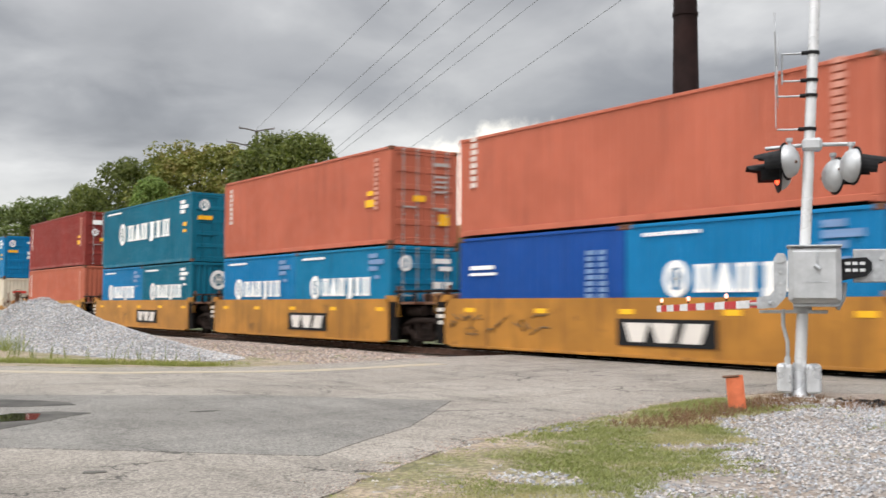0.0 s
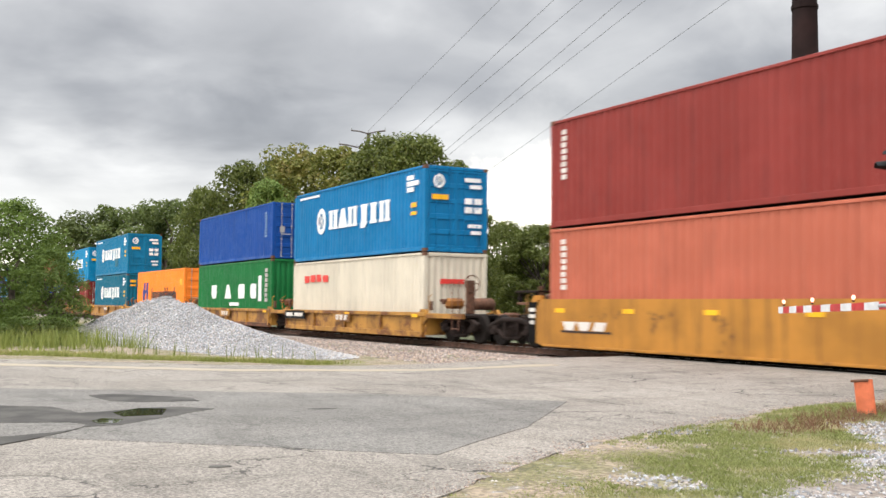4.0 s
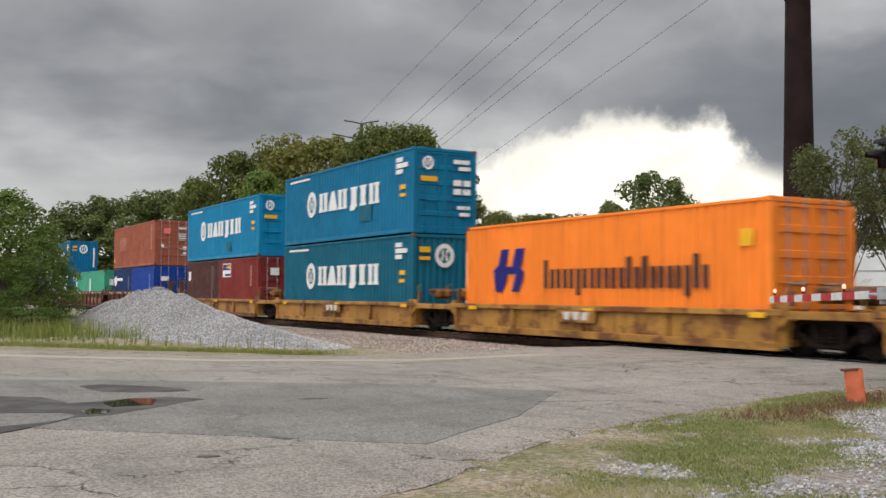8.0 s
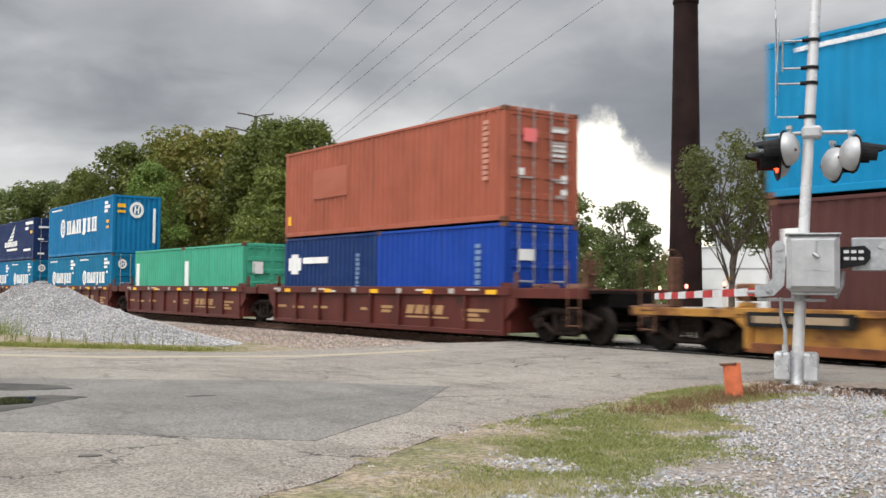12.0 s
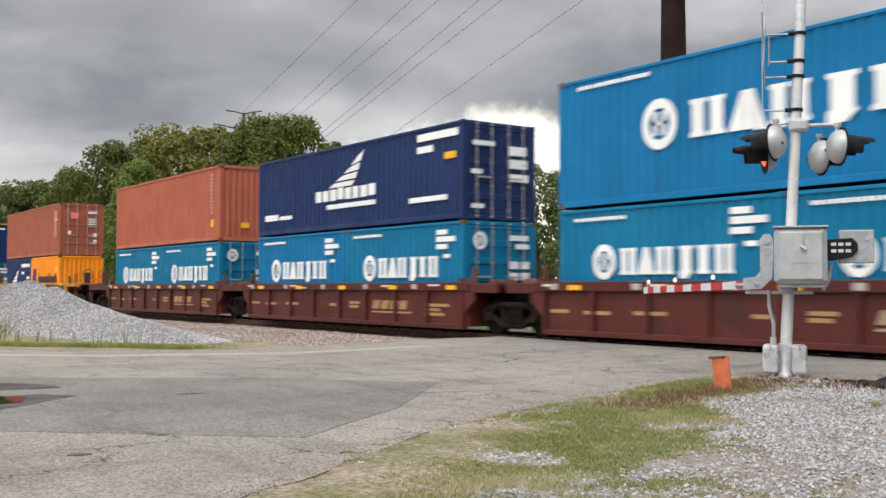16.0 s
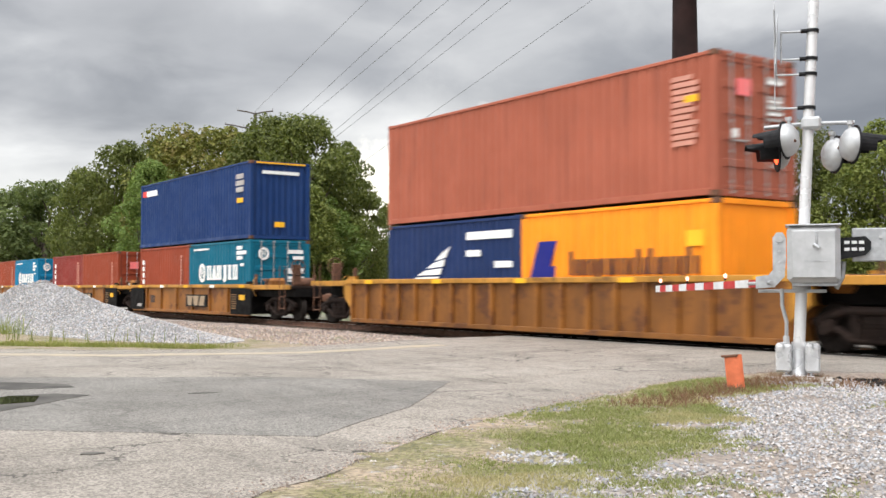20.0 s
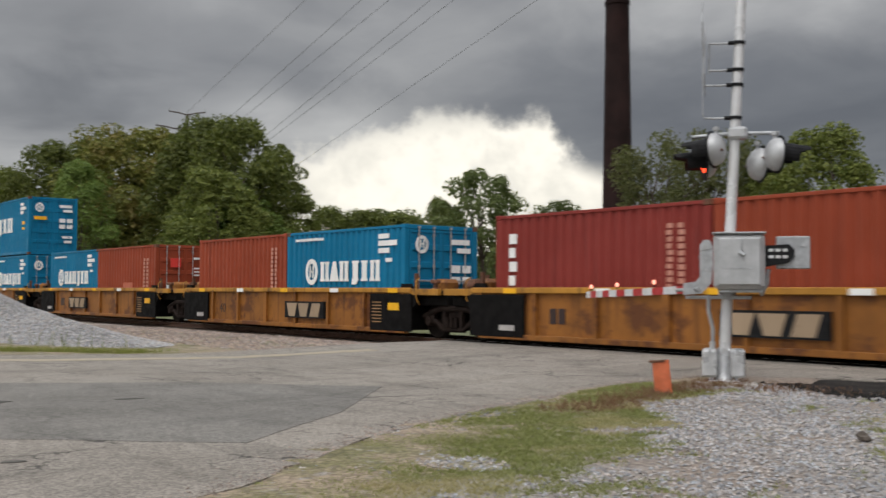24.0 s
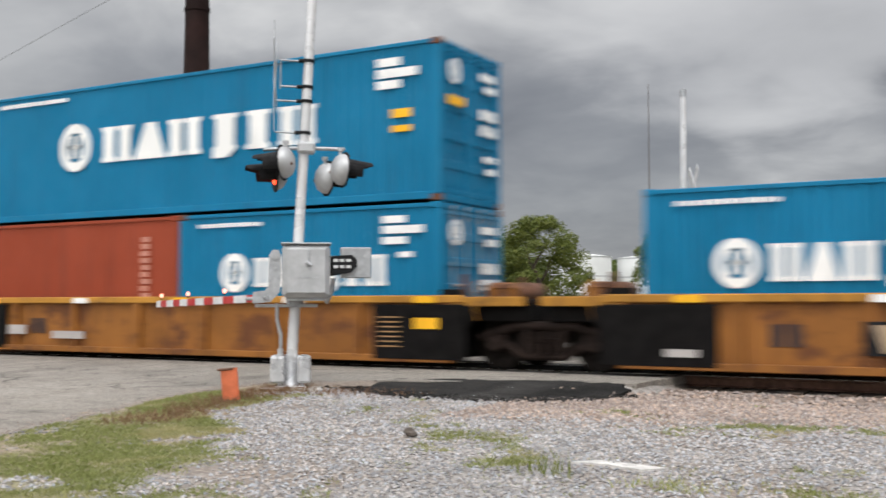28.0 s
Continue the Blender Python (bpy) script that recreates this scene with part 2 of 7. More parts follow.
def grimy(name, col, grime, amount=0.5, rough=0.55):
    """Car paint under road dirt: dark blotches, rust streaks and chips."""
    m = Mat(name, rough, 0.0, 0.28)
    base = m.mix(m.span(m.noise(0.9, 4, random=True), 0.35, 0.65), col, tuple(c * 0.72 for c in col))
    base = m.mix(m.span(m.noise(1.5, 6, 0.66, (0.7, 1, 0.8), True), 0.62 - 0.165 * amount, 0.70 - 0.12 * amount, 0.0, 0.88), base, grime)
    base = m.mix(m.span(m.noise(4.0, 5, 0.6, (1.5, 1.5, 0.1), True), 0.50, 0.72, 0.0, 0.65), base, tuple(g * 0.8 for g in grime))
    base = m.mix(m.span(m.noise(6.5, 6, 0.7), 0.60, 0.68, 0.0, 0.8 * amount), base, (0.055, 0.020, 0.010))
    m.color(base)
    m.bump(m.noise(14, 4), 0.15, 0.006)
    return m.m


def build_materials():
    M = {}
    M["salmon"] = paint("salmon_paint", (0.40, 0.112, 0.066), 0.3)
    M["orange_brown"] = paint("orange_brown_paint", (0.325, 0.094, 0.055), 0.4)
    M["sea_blue"] = paint("sea_blue_paint", (0.003, 0.150, 0.285), 0.6)
    M["bright_blue"] = paint("bright_blue_paint", (0.003, 0.148, 0.330), 0.3)
    M["teal"] = paint("teal_paint", (0.003, 0.112, 0.178), 0.7)
    M["royal"] = paint("royal_blue_paint", (0.007, 0.058, 0.255), 0.5)
    M["cobalt"] = paint("cobalt_blue_paint", (0.008, 0.050, 0.300), 0.4)
    M["navy"] = paint("navy_paint", (0.012, 0.028, 0.095), 0.5)
    M["midnight"] = paint("midnight_blue_paint", (0.008, 0.032, 0.120), 0.4)
    M["wine"] = paint("wine_red_paint", (0.210, 0.032, 0.025), 0.3)
    M["red_brown"] = paint("red_brown_paint", (0.262, 0.050, 0.022), 0.6)
    M["brown"] = paint("brown_paint", (0.080, 0.030, 0.027), 0.4)
    M["green"] = paint("green_paint", (0.009, 0.135, 0.035), 0.3)
    M["orange"] = paint("orange_paint", (0.92, 0.240, 0.028), 0.2)
    M["amber"] = paint("amber_paint", (0.86, 0.270, 0.014), 0.3)
    M["pale_orange_brown"] = paint("faded_orange_brown_paint", (0.340, 0.102, 0.061), 0.4)
    M["sky_blue"] = paint("clear_blue_paint", (0.003, 0.205, 0.400), 0.4)
    M["crimson"] = paint("crimson_paint", (0.205, 0.030, 0.026), 0.4)
    M["cream"] = paint("cream_paint", (0.57, 0.51, 0.41), 0.3)
    M["sea_green"] = paint("sea_green_paint", (0.060, 0.350, 0.225), 0.3)
    M["white"] = paint("white_marking", (0.80, 0.80, 0.78), 0.1, fade=0.1)
    M["pale"] = paint("pale_marking", (0.40, 0.37, 0.35), 0.2)
    M["faint_brown"] = paint("dim_brown_marking", (0.20, 0.13, 0.12), 0.3)
    M["dim"] = paint("dim_blue_marking", (0.15, 0.24, 0.40), 0.3)
    M["faint"] = paint("faint_marking", (0.50, 0.235, 0.175), 0.2)
    M["old_white"] = paint("dirty_white_marking", (0.62, 0.57, 0.52), 0.4)
    M["yellow_mark"] = paint("yellow_marking", (0.80, 0.42, 0.02), 0.2)
    M["dark_blue_mark"] = paint("dark_blue_marking", (0.012, 0.016, 0.17), 0.1)
    M["dark_mark"] = paint("charcoal_marking", (0.045, 0.030, 0.028), 0.1)
    M["red_mark"] = paint("red_marking", (0.62, 0.05, 0.04), 0.1)
    M["pink_mark"] = paint("pink_marking", (0.85, 0.20, 0.20), 0.0)
    M["steel"] = plain("galvanised_rod", (0.42, 0.40, 0.38), 0.45, 0.6, 0.2, 12)
    M["car_yellow"] = grimy("car_yellow_paint", (0.44, 0.192, 0.030), (0.10, 0.050, 0.020), 0.1)
    M["car_yellow_worn"] = grimy("worn_yellow_paint", (0.46, 0.225, 0.045), (0.13, 0.045, 0.018), 0.9)
    M["car_rust"] = grimy("rust_eaten_paint", (0.22, 0.075, 0.028), (0.06, 0.022, 0.012), 0.8)
    M["car_tan"] = paint("worn_tan_marking", (0.36, 0.21, 0.10), 0.6)
    M["spray"] = plain("faded_dark_spray", (0.13, 0.075, 0.030), 0.7)
    M["old_cream"] = paint("yellowed_marking", (0.32, 0.235, 0.155), 0.6)
    M["car_mustard"] = grimy("mustard_paint", (0.300, 0.116, 0.022), (0.105, 0.036, 0.014), 0.75)
    M["car_long"] = grimy("dull_mustard_paint", (0.225, 0.088, 0.019), (0.085, 0.030, 0.013), 0.75)
    M["car_brown"] = grimy("oxide_brown_paint", (0.104, 0.021, 0.0155), (0.05, 0.018, 0.014), 0.4)
    M["sill_yellow"] = grimy("sill_yellow_paint", (0.50, 0.235, 0.035), (0.12, 0.06, 0.02), 0.4)
    M["black"] = plain("black_steel", (0.006, 0.0052, 0.005), 0.8, 0.0, 0.4, 5)
    M["truck"] = plain("dirty_cast_iron", (0.020, 0.0130, 0.0105), 0.75, 0.0, 0.4, 8)
    M["wheel"] = plain("worn_wheel_steel", (0.018, 0.014, 0.012), 0.65, 0.3, 0.35, 9)
    M["tread"] = plain("bright_tread_steel", (0.45, 0.43, 0.41), 0.3, 0.9, 0.15, 9)
    M["rust"] = plain("rusty_steel", (0.13, 0.058, 0.032), 0.8, 0.1, 0.4, 9)
    M["rail_side"] = plain("rusty_rail", (0.135, 0.070, 0.046), 0.8, 0.2, 0.35, 7)
    M["rail_top"] = plain("polished_rail_head", (0.50, 0.48, 0.46), 0.28, 0.9, 0.1, 7)
    M["tie"] = plain("creosoted_timber", (0.060, 0.042, 0.030), 0.9, 0.0, 0.35, 7, 0.4)
    M["galv"] = plain("aluminium_paint", (0.44, 0.445, 0.45), 0.42, 0.3, 0.12, 5, 0.1)
    M["galv_bright"] = plain("bright_aluminium_paint", (0.56, 0.565, 0.575), 0.32, 0.45, 0.16, 6, 0.12)
    M["galv_dull"] = plain("dull_galvanised_steel", (0.42, 0.43, 0.44), 0.5, 0.6, 0.18, 8, 0.1)
    M["mast"] = plain("white_silver_paint", (0.64, 0.64, 0.64), 0.35, 0.25, 0.08, 4, 0.05)
    M["lamp_black"] = plain("matt_black_paint", (0.014, 0.014, 0.015), 0.6, 0.0, 0.3, 9)
    M["chimney"] = plain("dark_brown_steel", (0.021, 0.011, 0.010), 0.75, 0.0, 0.35, 0.6)
    M["wood_pole"] = plain("weathered_pole_wood", (0.085, 0.070, 0.058), 0.9, 0.0, 0.3, 3, 0.3)
    M["wire"] = plain("aluminium_cable", (0.19, 0.20, 0.21), 0.55, 0.4, 0.2, 2)
    M["tank"] = plain("white_tank_paint", (0.78, 0.79, 0.78), 0.55, 0.0, 0.08, 0.4)
    M["gate_white"] = plain("reflective_white", (0.60, 0.60, 0.60), 0.4, 0.0, 0.1, 9)
    M["gate_red"] = plain("reflective_red", (0.42, 0.024, 0.026), 0.4, 0.0, 0.15, 9)
    M["concrete"] = plain("grey_concrete", (0.36, 0.34, 0.31), 0.9, 0.0, 0.25, 6, 0.5)
    M["cement"] = plain("dried_cement", (0.49, 0.47, 0.445), 0.9, 0.0, 0.25, 8, 0.4)
    M["marker_orange"] = plain("faded_orange_plastic", (0.58, 0.140, 0.055), 0.6, 0.0, 0.18, 7)
    # lamps that glow
    for name, col, k in (("lamp_red", (1.0, 0.07, 0.02), 4.0), ("lamp_amber", (1.0, 0.42, 0.30), 3.0)):
        m = Mat(name, 0.3)
        m.color((0.4, 0.03, 0.02))
        put(m.nt, col, m.b.inputs["Emission Color"])
        m.b.inputs["Emission Strength"].default_value = k
        M[name] = m.m
    m = Mat("dark_red_lens", 0.12)
    m.color((0.14, 0.008, 0.006))
    M["lens"] = m.m

    # old asphalt: pale worn aggregate, cracks, darker wheel tracks and stains
    def asphalt(name, light, dark, crack, spec=0.4):
        m = Mat(name, 0.9, 0.0, spec)
        agg = m.cells(60.0).outputs["Color"]
        sp = m.nt.nodes.new("ShaderNodeSeparateColor")
        m.nt.links.new(agg, sp.inputs[0])
        c = m.mix(m.span(m.noise(0.35, 5, 0.6), 0.32, 0.68), dark, light)
        c = m.mix(m.span(m.noise(1.3, 5, 0.62, (0.45, 1.6, 1)), 0.48, 0.70, 0.0, 0.6), c, tuple(v * 0.66 for v in dark))
        c = m.mix(m.span(m.noise(0.9, 4, 0.6, (2.2, 0.3, 1)), 0.50, 0.70, 0.0, 0.5), c, tuple(v * 0.70 for v in dark))
        c = mul_color(m.nt, c, m.grey(m.span(sp.outputs[0], 0.0, 1.0, 0.60, 1.36)))
        warp = m.noise(2.2, 4, 0.6)
        ck = m.cells(0.9, "DISTANCE_TO_EDGE")
        vm = m.nt.nodes.new("ShaderNodeVectorMath")
        vm.operation = "ADD"
        m.nt.links.new(m.coords(), vm.inputs[0])
        m.nt.links.new(m.grey(m.calc("MULTIPLY", warp, 0.9)), vm.inputs[1])
        m.nt.links.new(vm.outputs[0], ck.inputs["Vector"])
        line = m.span(ck.outputs["Distance"], 0.003, 0.022, 1.0, 0.0)
        line = m.calc("MULTIPLY", line, m.span(m.noise(0.6, 3), 0.44, 0.58, 0.0, crack))
        c = m.mix(line, c, (0.035, 0.032, 0.028))
        m.color(c)
        h = m.calc("SUBTRACT", m.calc("MULTIPLY_ADD", sp.outputs[1], 0.5, m.calc("MULTIPLY", m.noise(30, 4), 0.5)), m.calc("MULTIPLY", line, 1.5))
        m.bump(h, 0.5, 0.008)
        m.rough(m.span(m.noise(1.0, 4), 0.3, 0.7, 0.78, 0.95))
        return m.m
    M["asphalt"] = asphalt("worn_asphalt", (0.270, 0.242, 0.209), (0.205, 0.183, 0.157), 1.0)
    M["asphalt_patch"] = asphalt("patched_asphalt", (0.186, 0.175, 0.158), (0.146, 0.137, 0.123), 0.5)
    M["asphalt_new"] = asphalt("dark_asphalt", (0.050, 0.047, 0.044), (0.013, 0.0122, 0.0115), 0.0, 0.08)
    m = Mat("wet_asphalt", 0.7, 0.0, 0.2)
    m.color(m.mix(m.span(m.noise(2.0, 5), 0.35, 0.65), (0.040, 0.037, 0.033), (0.085, 0.079, 0.070)))
    m.bump(m.noise(60, 3), 0.3, 0.004)
    M["wet"] = m.m
    m = Mat("puddle_water", 0.02)
    m.color((0.020, 0.018, 0.014))
    m.b.inputs["IOR"].default_value = 1.33
    m.bump(m.noise(3.0, 2), 0.03, 0.003)
    M["puddle"] = m.m
    m = Mat("faded_road_line", 0.8)
    m.color(m.mix(m.span(m.noise(5, 6, 0.7), 0.42, 0.62), (0.345, 0.295, 0.205), (0.27, 0.235, 0.190)))
    m.bump(m.noise(50, 3), 0.3, 0.004)
    M["road_line"] = m.m

    # ground: gravel and dirt with thin grass where noise says so
    m = Mat("gravelly_ground", 0.95)
    pebble = m.cells(26.0)
    sp = m.nt.nodes.new("ShaderNodeSeparateColor")
    m.nt.links.new(pebble.outputs["Color"], sp.inputs[0])
    c = m.mix(m.span(m.noise(0.45, 5), 0.38, 0.62), (0.225, 0.180, 0.145), (0.285, 0.268, 0.250))
    c = mul_color(m.nt, c, m.grey(m.span(sp.outputs[0], 0, 1, 0.70, 1.18)))
    gr = m.span(m.noise(0.03, 2), 0.50, 0.60)
    c = m.mix(m.calc("MULTIPLY", gr, 0.75), c, (0.10, 0.125, 0.035))
    sx = m.nt.nodes.new("ShaderNodeSeparateXYZ")
    m.nt.links.new(m.co.outputs["Object"], sx.inputs[0])
    away = m.calc("ADD", m.calc("MULTIPLY_ADD", sx.outputs[1], 0.49, sx.outputs[0]), 4.5)
    away = m.calc("ADD", away, m.calc("MULTIPLY_ADD", m.noise(0.8, 5, 0.6), 2.6, -1.3))
    soil = m.calc("MULTIPLY", m.span(away, 1.1, 1.9, 1.0, 0.0), m.span(sx.outputs[1], 12.2, 13.4, 1.0, 0.0))
    earth = m.mix(m.span(m.noise(1.1, 5, 0.6), 0.40, 0.60), (0.165, 0.150, 0.072), (0.27, 0.212, 0.152))
    earth = m.mix(m.span(m.noise(3.5, 5, 0.65), 0.56, 0.68), earth, (0.28, 0.255, 0.225))
    c = m.mix(soil, c, mul_color(m.nt, earth, m.grey(m.span(sp.outputs[1], 0, 1, 0.65, 1.3))))
    m.color(c)
    m.bump(pebble.outputs["Distance"], 0.8, 0.02)
    M["ground"] = m.m
    for name, key, cols in (("grey_crushed_stone", "stone", ((0.26, 0.26, 0.265), (0.54, 0.535, 0.53))),
                            ("tan_ballast_stone", "ballast", ((0.17, 0.135, 0.118), (0.46, 0.385, 0.335))),
                            ("pale_driveway_stone", "pale_stone", ((0.16, 0.157, 0.158), (0.47, 0.465, 0.465)))):
        m = Mat(name, 0.9)
        gi = m.nt.nodes.new("ShaderNodeNewGeometry")
        c = m.mix(gi.outputs["Random Per Island"], *cols)
        hue = m.calc("FRACT", m.calc("MULTIPLY", gi.outputs["Random Per Island"], 7.31))
        c = mul_color(m.nt, c, m.mix(hue, (1.10, 0.97, 0.86), (0.93, 1.0, 1.08)))
        c = mul_color(m.nt, c, m.grey(m.span(m.noise(25, 4), 0.3, 0.7, 0.75, 1.2)))
        c = m.mix(m.span(m.noise(0.5, 3), 0.45, 0.7, 0.0, 0.45), c, tuple(v * 0.8 for v in cols[0]))
        m.color(c)
        m.bump(m.noise(60, 3), 0.4, 0.004)
        M[key] = m.m
    m = Mat("crushed_stone_bed", 0.95)
    pebble = m.cells(20.0)
    sp = m.nt.nodes.new("ShaderNodeSeparateColor")
    m.nt.links.new(pebble.outputs["Color"], sp.inputs[0])
    m.color(mul_color(m.nt, m.mix(m.span(m.noise(0.5, 4), 0.4, 0.6), (0.22, 0.215, 0.21), (0.34, 0.33, 0.325)), m.grey(m.span(sp.outputs[0], 0, 1, 0.55, 1.3))))
    m.bump(pebble.outputs["Distance"], 1.0, 0.03)
    M["stone_bed"] = m.m
    m = Mat("ballast_bed", 0.95)
    pebble = m.cells(17.0)
    sp = m.nt.nodes.new("ShaderNodeSeparateColor")
    m.nt.links.new(pebble.outputs["Color"], sp.inputs[0])
    m.color(mul_color(m.nt, m.mix(m.span(m.noise(0.5, 4), 0.4, 0.6), (0.20, 0.155, 0.125), (0.30, 0.26, 0.23)), m.grey(m.span(sp.outputs[0], 0, 1, 0.55, 1.3))))
    m.bump(pebble.outputs["Distance"], 1.0, 0.03)
    M["ballast_bed"] = m.m

    def leaf(name, a, b, dry=None):
        m = Mat(name, 0.6, 0.0, 0.3)
        gi = m.nt.nodes.new("ShaderNodeNewGeometry")
        c = m.mix(gi.outputs["Random Per Island"], a, b)
        if dry:
            c = m.mix(m.span(m.noise(0.8, 3), 0.5, 0.68, 0.0, 0.8), c, dry)
        c = m.shade(c, 0.8, 1.2)
        m.color(c)
        tr = m.nt.nodes.new("ShaderNodeBsdfTranslucent")
        put(m.nt, m.mix(0.5, c, (0.16, 0.22, 0.03)), tr.inputs[0])
        mx = m.nt.nodes.new("ShaderNodeMixShader")
        mx.inputs[0].default_value = 0.3
        m.nt.links.new(m.b.outputs[0], mx.inputs[1]), m.nt.links.new(tr.outputs[0], mx.inputs[2])
        m.nt.links.new(mx.outputs[0], m.nt.nodes["Material Output"].inputs[0])
        return m.m
    M["leaf_m"] = leaf("mid_green_leaves", (0.062, 0.082, 0.016), (0.178, 0.198, 0.044))
    M["leaf_n"] = leaf("fresh_green_leaves", (0.062, 0.104, 0.019), (0.150, 0.210, 0.044))
    M["leaf_f"] = leaf("distant_green_leaves", (0.060, 0.084, 0.026), (0.142, 0.172, 0.054))
    M["leaf_o"] = leaf("olive_leaves", (0.082, 0.090, 0.018), (0.205, 0.200, 0.046), (0.21, 0.155, 0.048))
    M["leaf_l"] = leaf("light_green_leaves", (0.085, 0.140, 0.026), (0.175, 0.240, 0.055))
    M["leaf_t"] = leaf("thin_grey_green_leaves", (0.085, 0.095, 0.032), (0.165, 0.165, 0.062))
    M["grass"] = leaf("summer_grass", (0.132, 0.156, 0.048), (0.275, 0.284, 0.105), (0.41, 0.345, 0.19))
    M["weed"] = leaf("dry_brown_weeds", (0.165, 0.070, 0.046), (0.29, 0.150, 0.100))
    M["tall_grass"] = leaf("tall_green_grass", (0.130, 0.165, 0.034), (0.270, 0.285, 0.085))
    M["pale_grass"] = leaf("pale_roadside_grass", (0.190, 0.215, 0.050), (0.33, 0.335, 0.105), (0.42, 0.34, 0.17))
    M["bark"] = plain("grey_brown_bark", (0.085, 0.066, 0.050), 0.95, 0.0, 0.4, 5, 0.6)
    return M


M = build_materials()


# ---- building kit ----
class Geo:
    """Vertices and faces under way; several material slots."""

    def __init__(self):
        self.v, self.f, self.k, self.s = [], [], [], []

    def add(self, verts, faces, slot=0, smooth=False):
        o = len(self.v)
        self.v.extend(tuple(p) for p in verts)
        for f in faces:
            self.f.append(tuple(i + o for i in f))
            self.k.append(slot)
            self.s.append(smooth)
        return self

    def box(self, x0, x1, y0, y1, z0, z1, c=0.0, slot=0, m=None):
        """A box, its edges cut by c."""
        if c <= 0:
            v = [(x, y, z) for x in (x0, x1) for y in (y0, y1) for z in (z0, z1)]
            f = [(0, 1, 3, 2), (4, 6, 7, 5), (0, 4, 5, 1), (2, 3, 7, 6), (0, 2, 6, 4), (1, 5, 7, 3)]
        else:
            lo, hi = (x0, y0, z0), (x1, y1, z1)
            v, idx = [], {}
            for sx in (0, 1):
                for sy in (0, 1):
                    for sz in (0, 1):
                        s = (sx, sy, sz)
                        for ax in range(3):
                            p = []
                            for k in range(3):
                                e = (lo[k], hi[k])[s[k]]
                                p.append(e if k == ax else e + (c if s[k] == 0 else -c))
                            idx[s, ax] = len(v)
                            v.append(tuple(p))
            f = []
            for ax in range(3):
                b, d = (ax + 1) % 3, (ax + 2) % 3
                for side in (0, 1):
                    q = []
                    for i, j in ((0, 0), (1, 0), (1, 1), (0, 1)):
                        s = [0, 0, 0]
                        s[ax], s[b], s[d] = side, i, j
                        q.append(idx[tuple(s), ax])
                    f.append(tuple(q if side else q[::-1]))
                for i in (0, 1):
                    for j in (0, 1):
                        s0, s1 = [0, 0, 0], [0, 0, 0]
                        s0[b] = s1[b] = i
                        s0[d] = s1[d] = j
                        s1[ax] = 1
                        q = (idx[tuple(s0), b], idx[tuple(s1), b], idx[tuple(s1), d], idx[tuple(s0), d])
                        f.append(q if (i ^ j) == 0 else q[::-1])
            for sx in (0, 1):
                for sy in (0, 1):
                    for sz in (0, 1):
                        t = tuple(idx[(sx, sy, sz), a] for a in range(3))
                        f.append(t if (sx + sy + sz) % 2 else t[::-1])
        if m is not None:
            v = [m @ Vector(p) for p in v]
        return self.add(v, f, slot)

    def tube(self, pts, r, n=10, slot=0, caps=True, smooth=True):
        """A round bar along points; r is one radius or one for each point."""
        pts = [Vector(p) for p in pts]
        rs = [r] * len(pts) if isinstance(r, (int, float)) else list(r)
        v, f = [], []
        ref = None
        for i, p in enumerate(pts):
            d = (pts[min(i + 1, len(pts) - 1)] - pts[max(i - 1, 0)]).normalized()
            if ref is None:
                ref = Vector((0, 0, 1)) if abs(d.z) < 0.9 else Vector((1, 0, 0))
            u = d.cross(ref).normalized()
            w = u.cross(d).normalized()
            ref = w
            for k in range(n):
                a = 2 * math.pi * k / n
                v.append(p + rs[i] * (u * math.cos(a) + w * math.sin(a)))
        for i in range(len(pts) - 1):
            for k in range(n):
                a, b = i * n + k, i * n + (k + 1) % n
                f.append((a, b, b + n, a + n))
        self.add(v, f, slot, smooth)
        if caps:
            self.add(v[:n], [tuple(range(n))[::-1]], slot)
            self.add(v[-n:], [tuple(range(n))], slot)
        return self

    def prism(self, poly, a, b, axis="y", slot=0):
        """A flat outline (pairs) pushed from a to b along an axis."""
        def at(p, w):
            return {"x": (w, p[0], p[1]), "y": (p[0], w, p[1]), "z": (p[0], p[1], w)}[axis]
        n = len(poly)
        v = [at(p, a) for p in poly] + [at(p, b) for p in poly]
        f = [tuple(range(n)), tuple(range(2 * n - 1, n - 1, -1))]
        f += [(i, i + n, (i + 1) % n + n, (i + 1) % n) for i in range(n)]
        return self.add(v, f, slot)

    def mesh(self, name, *mats):
        me = bpy.data.meshes.new(name)
        me.from_pydata(self.v, [], self.f)
        for m in mats:
            me.materials.append(m)
        if len(mats) > 1:
            me.polygons.foreach_set("material_index", self.k)
        if any(self.s):
            me.polygons.foreach_set("use_smooth", self.s)
        me.update()
        return me

    def fixed(self):
        """Turns all faces outward."""
        bm = bmesh.new()
        me = bpy.data.meshes.new("scratch")
        me.from_pydata(self.v, [], self.f)
        bm.from_mesh(me)
        bmesh.ops.recalc_face_normals(bm, faces=bm.faces)
        bm.to_mesh(me)
        bm.free()
        self.f = [tuple(p.vertices) for p in me.polygons]
        bpy.data.meshes.remove(me)
        return self


def part(name, geo, material, parent, label="", at=None):
    """One mesh object under a thing or a part. geo: a Geo or a finished mesh."""
    me = geo.mesh(name, material) if isinstance(geo, Geo) else geo
    ob = new(name, me)
    ob.parent = parent
    if at is not None:
        ob.matrix_basis = at
    if label:
        ob["label"] = label
    return ob


def skinned(name, me, material, parent, at=None, label=""):
    """A part on a shared mesh with a material of its own."""
    ob = part(name, me, material, parent, label, at)
    ob.material_slots[0].link = "OBJECT"
    ob.material_slots[0].material = material
    return ob


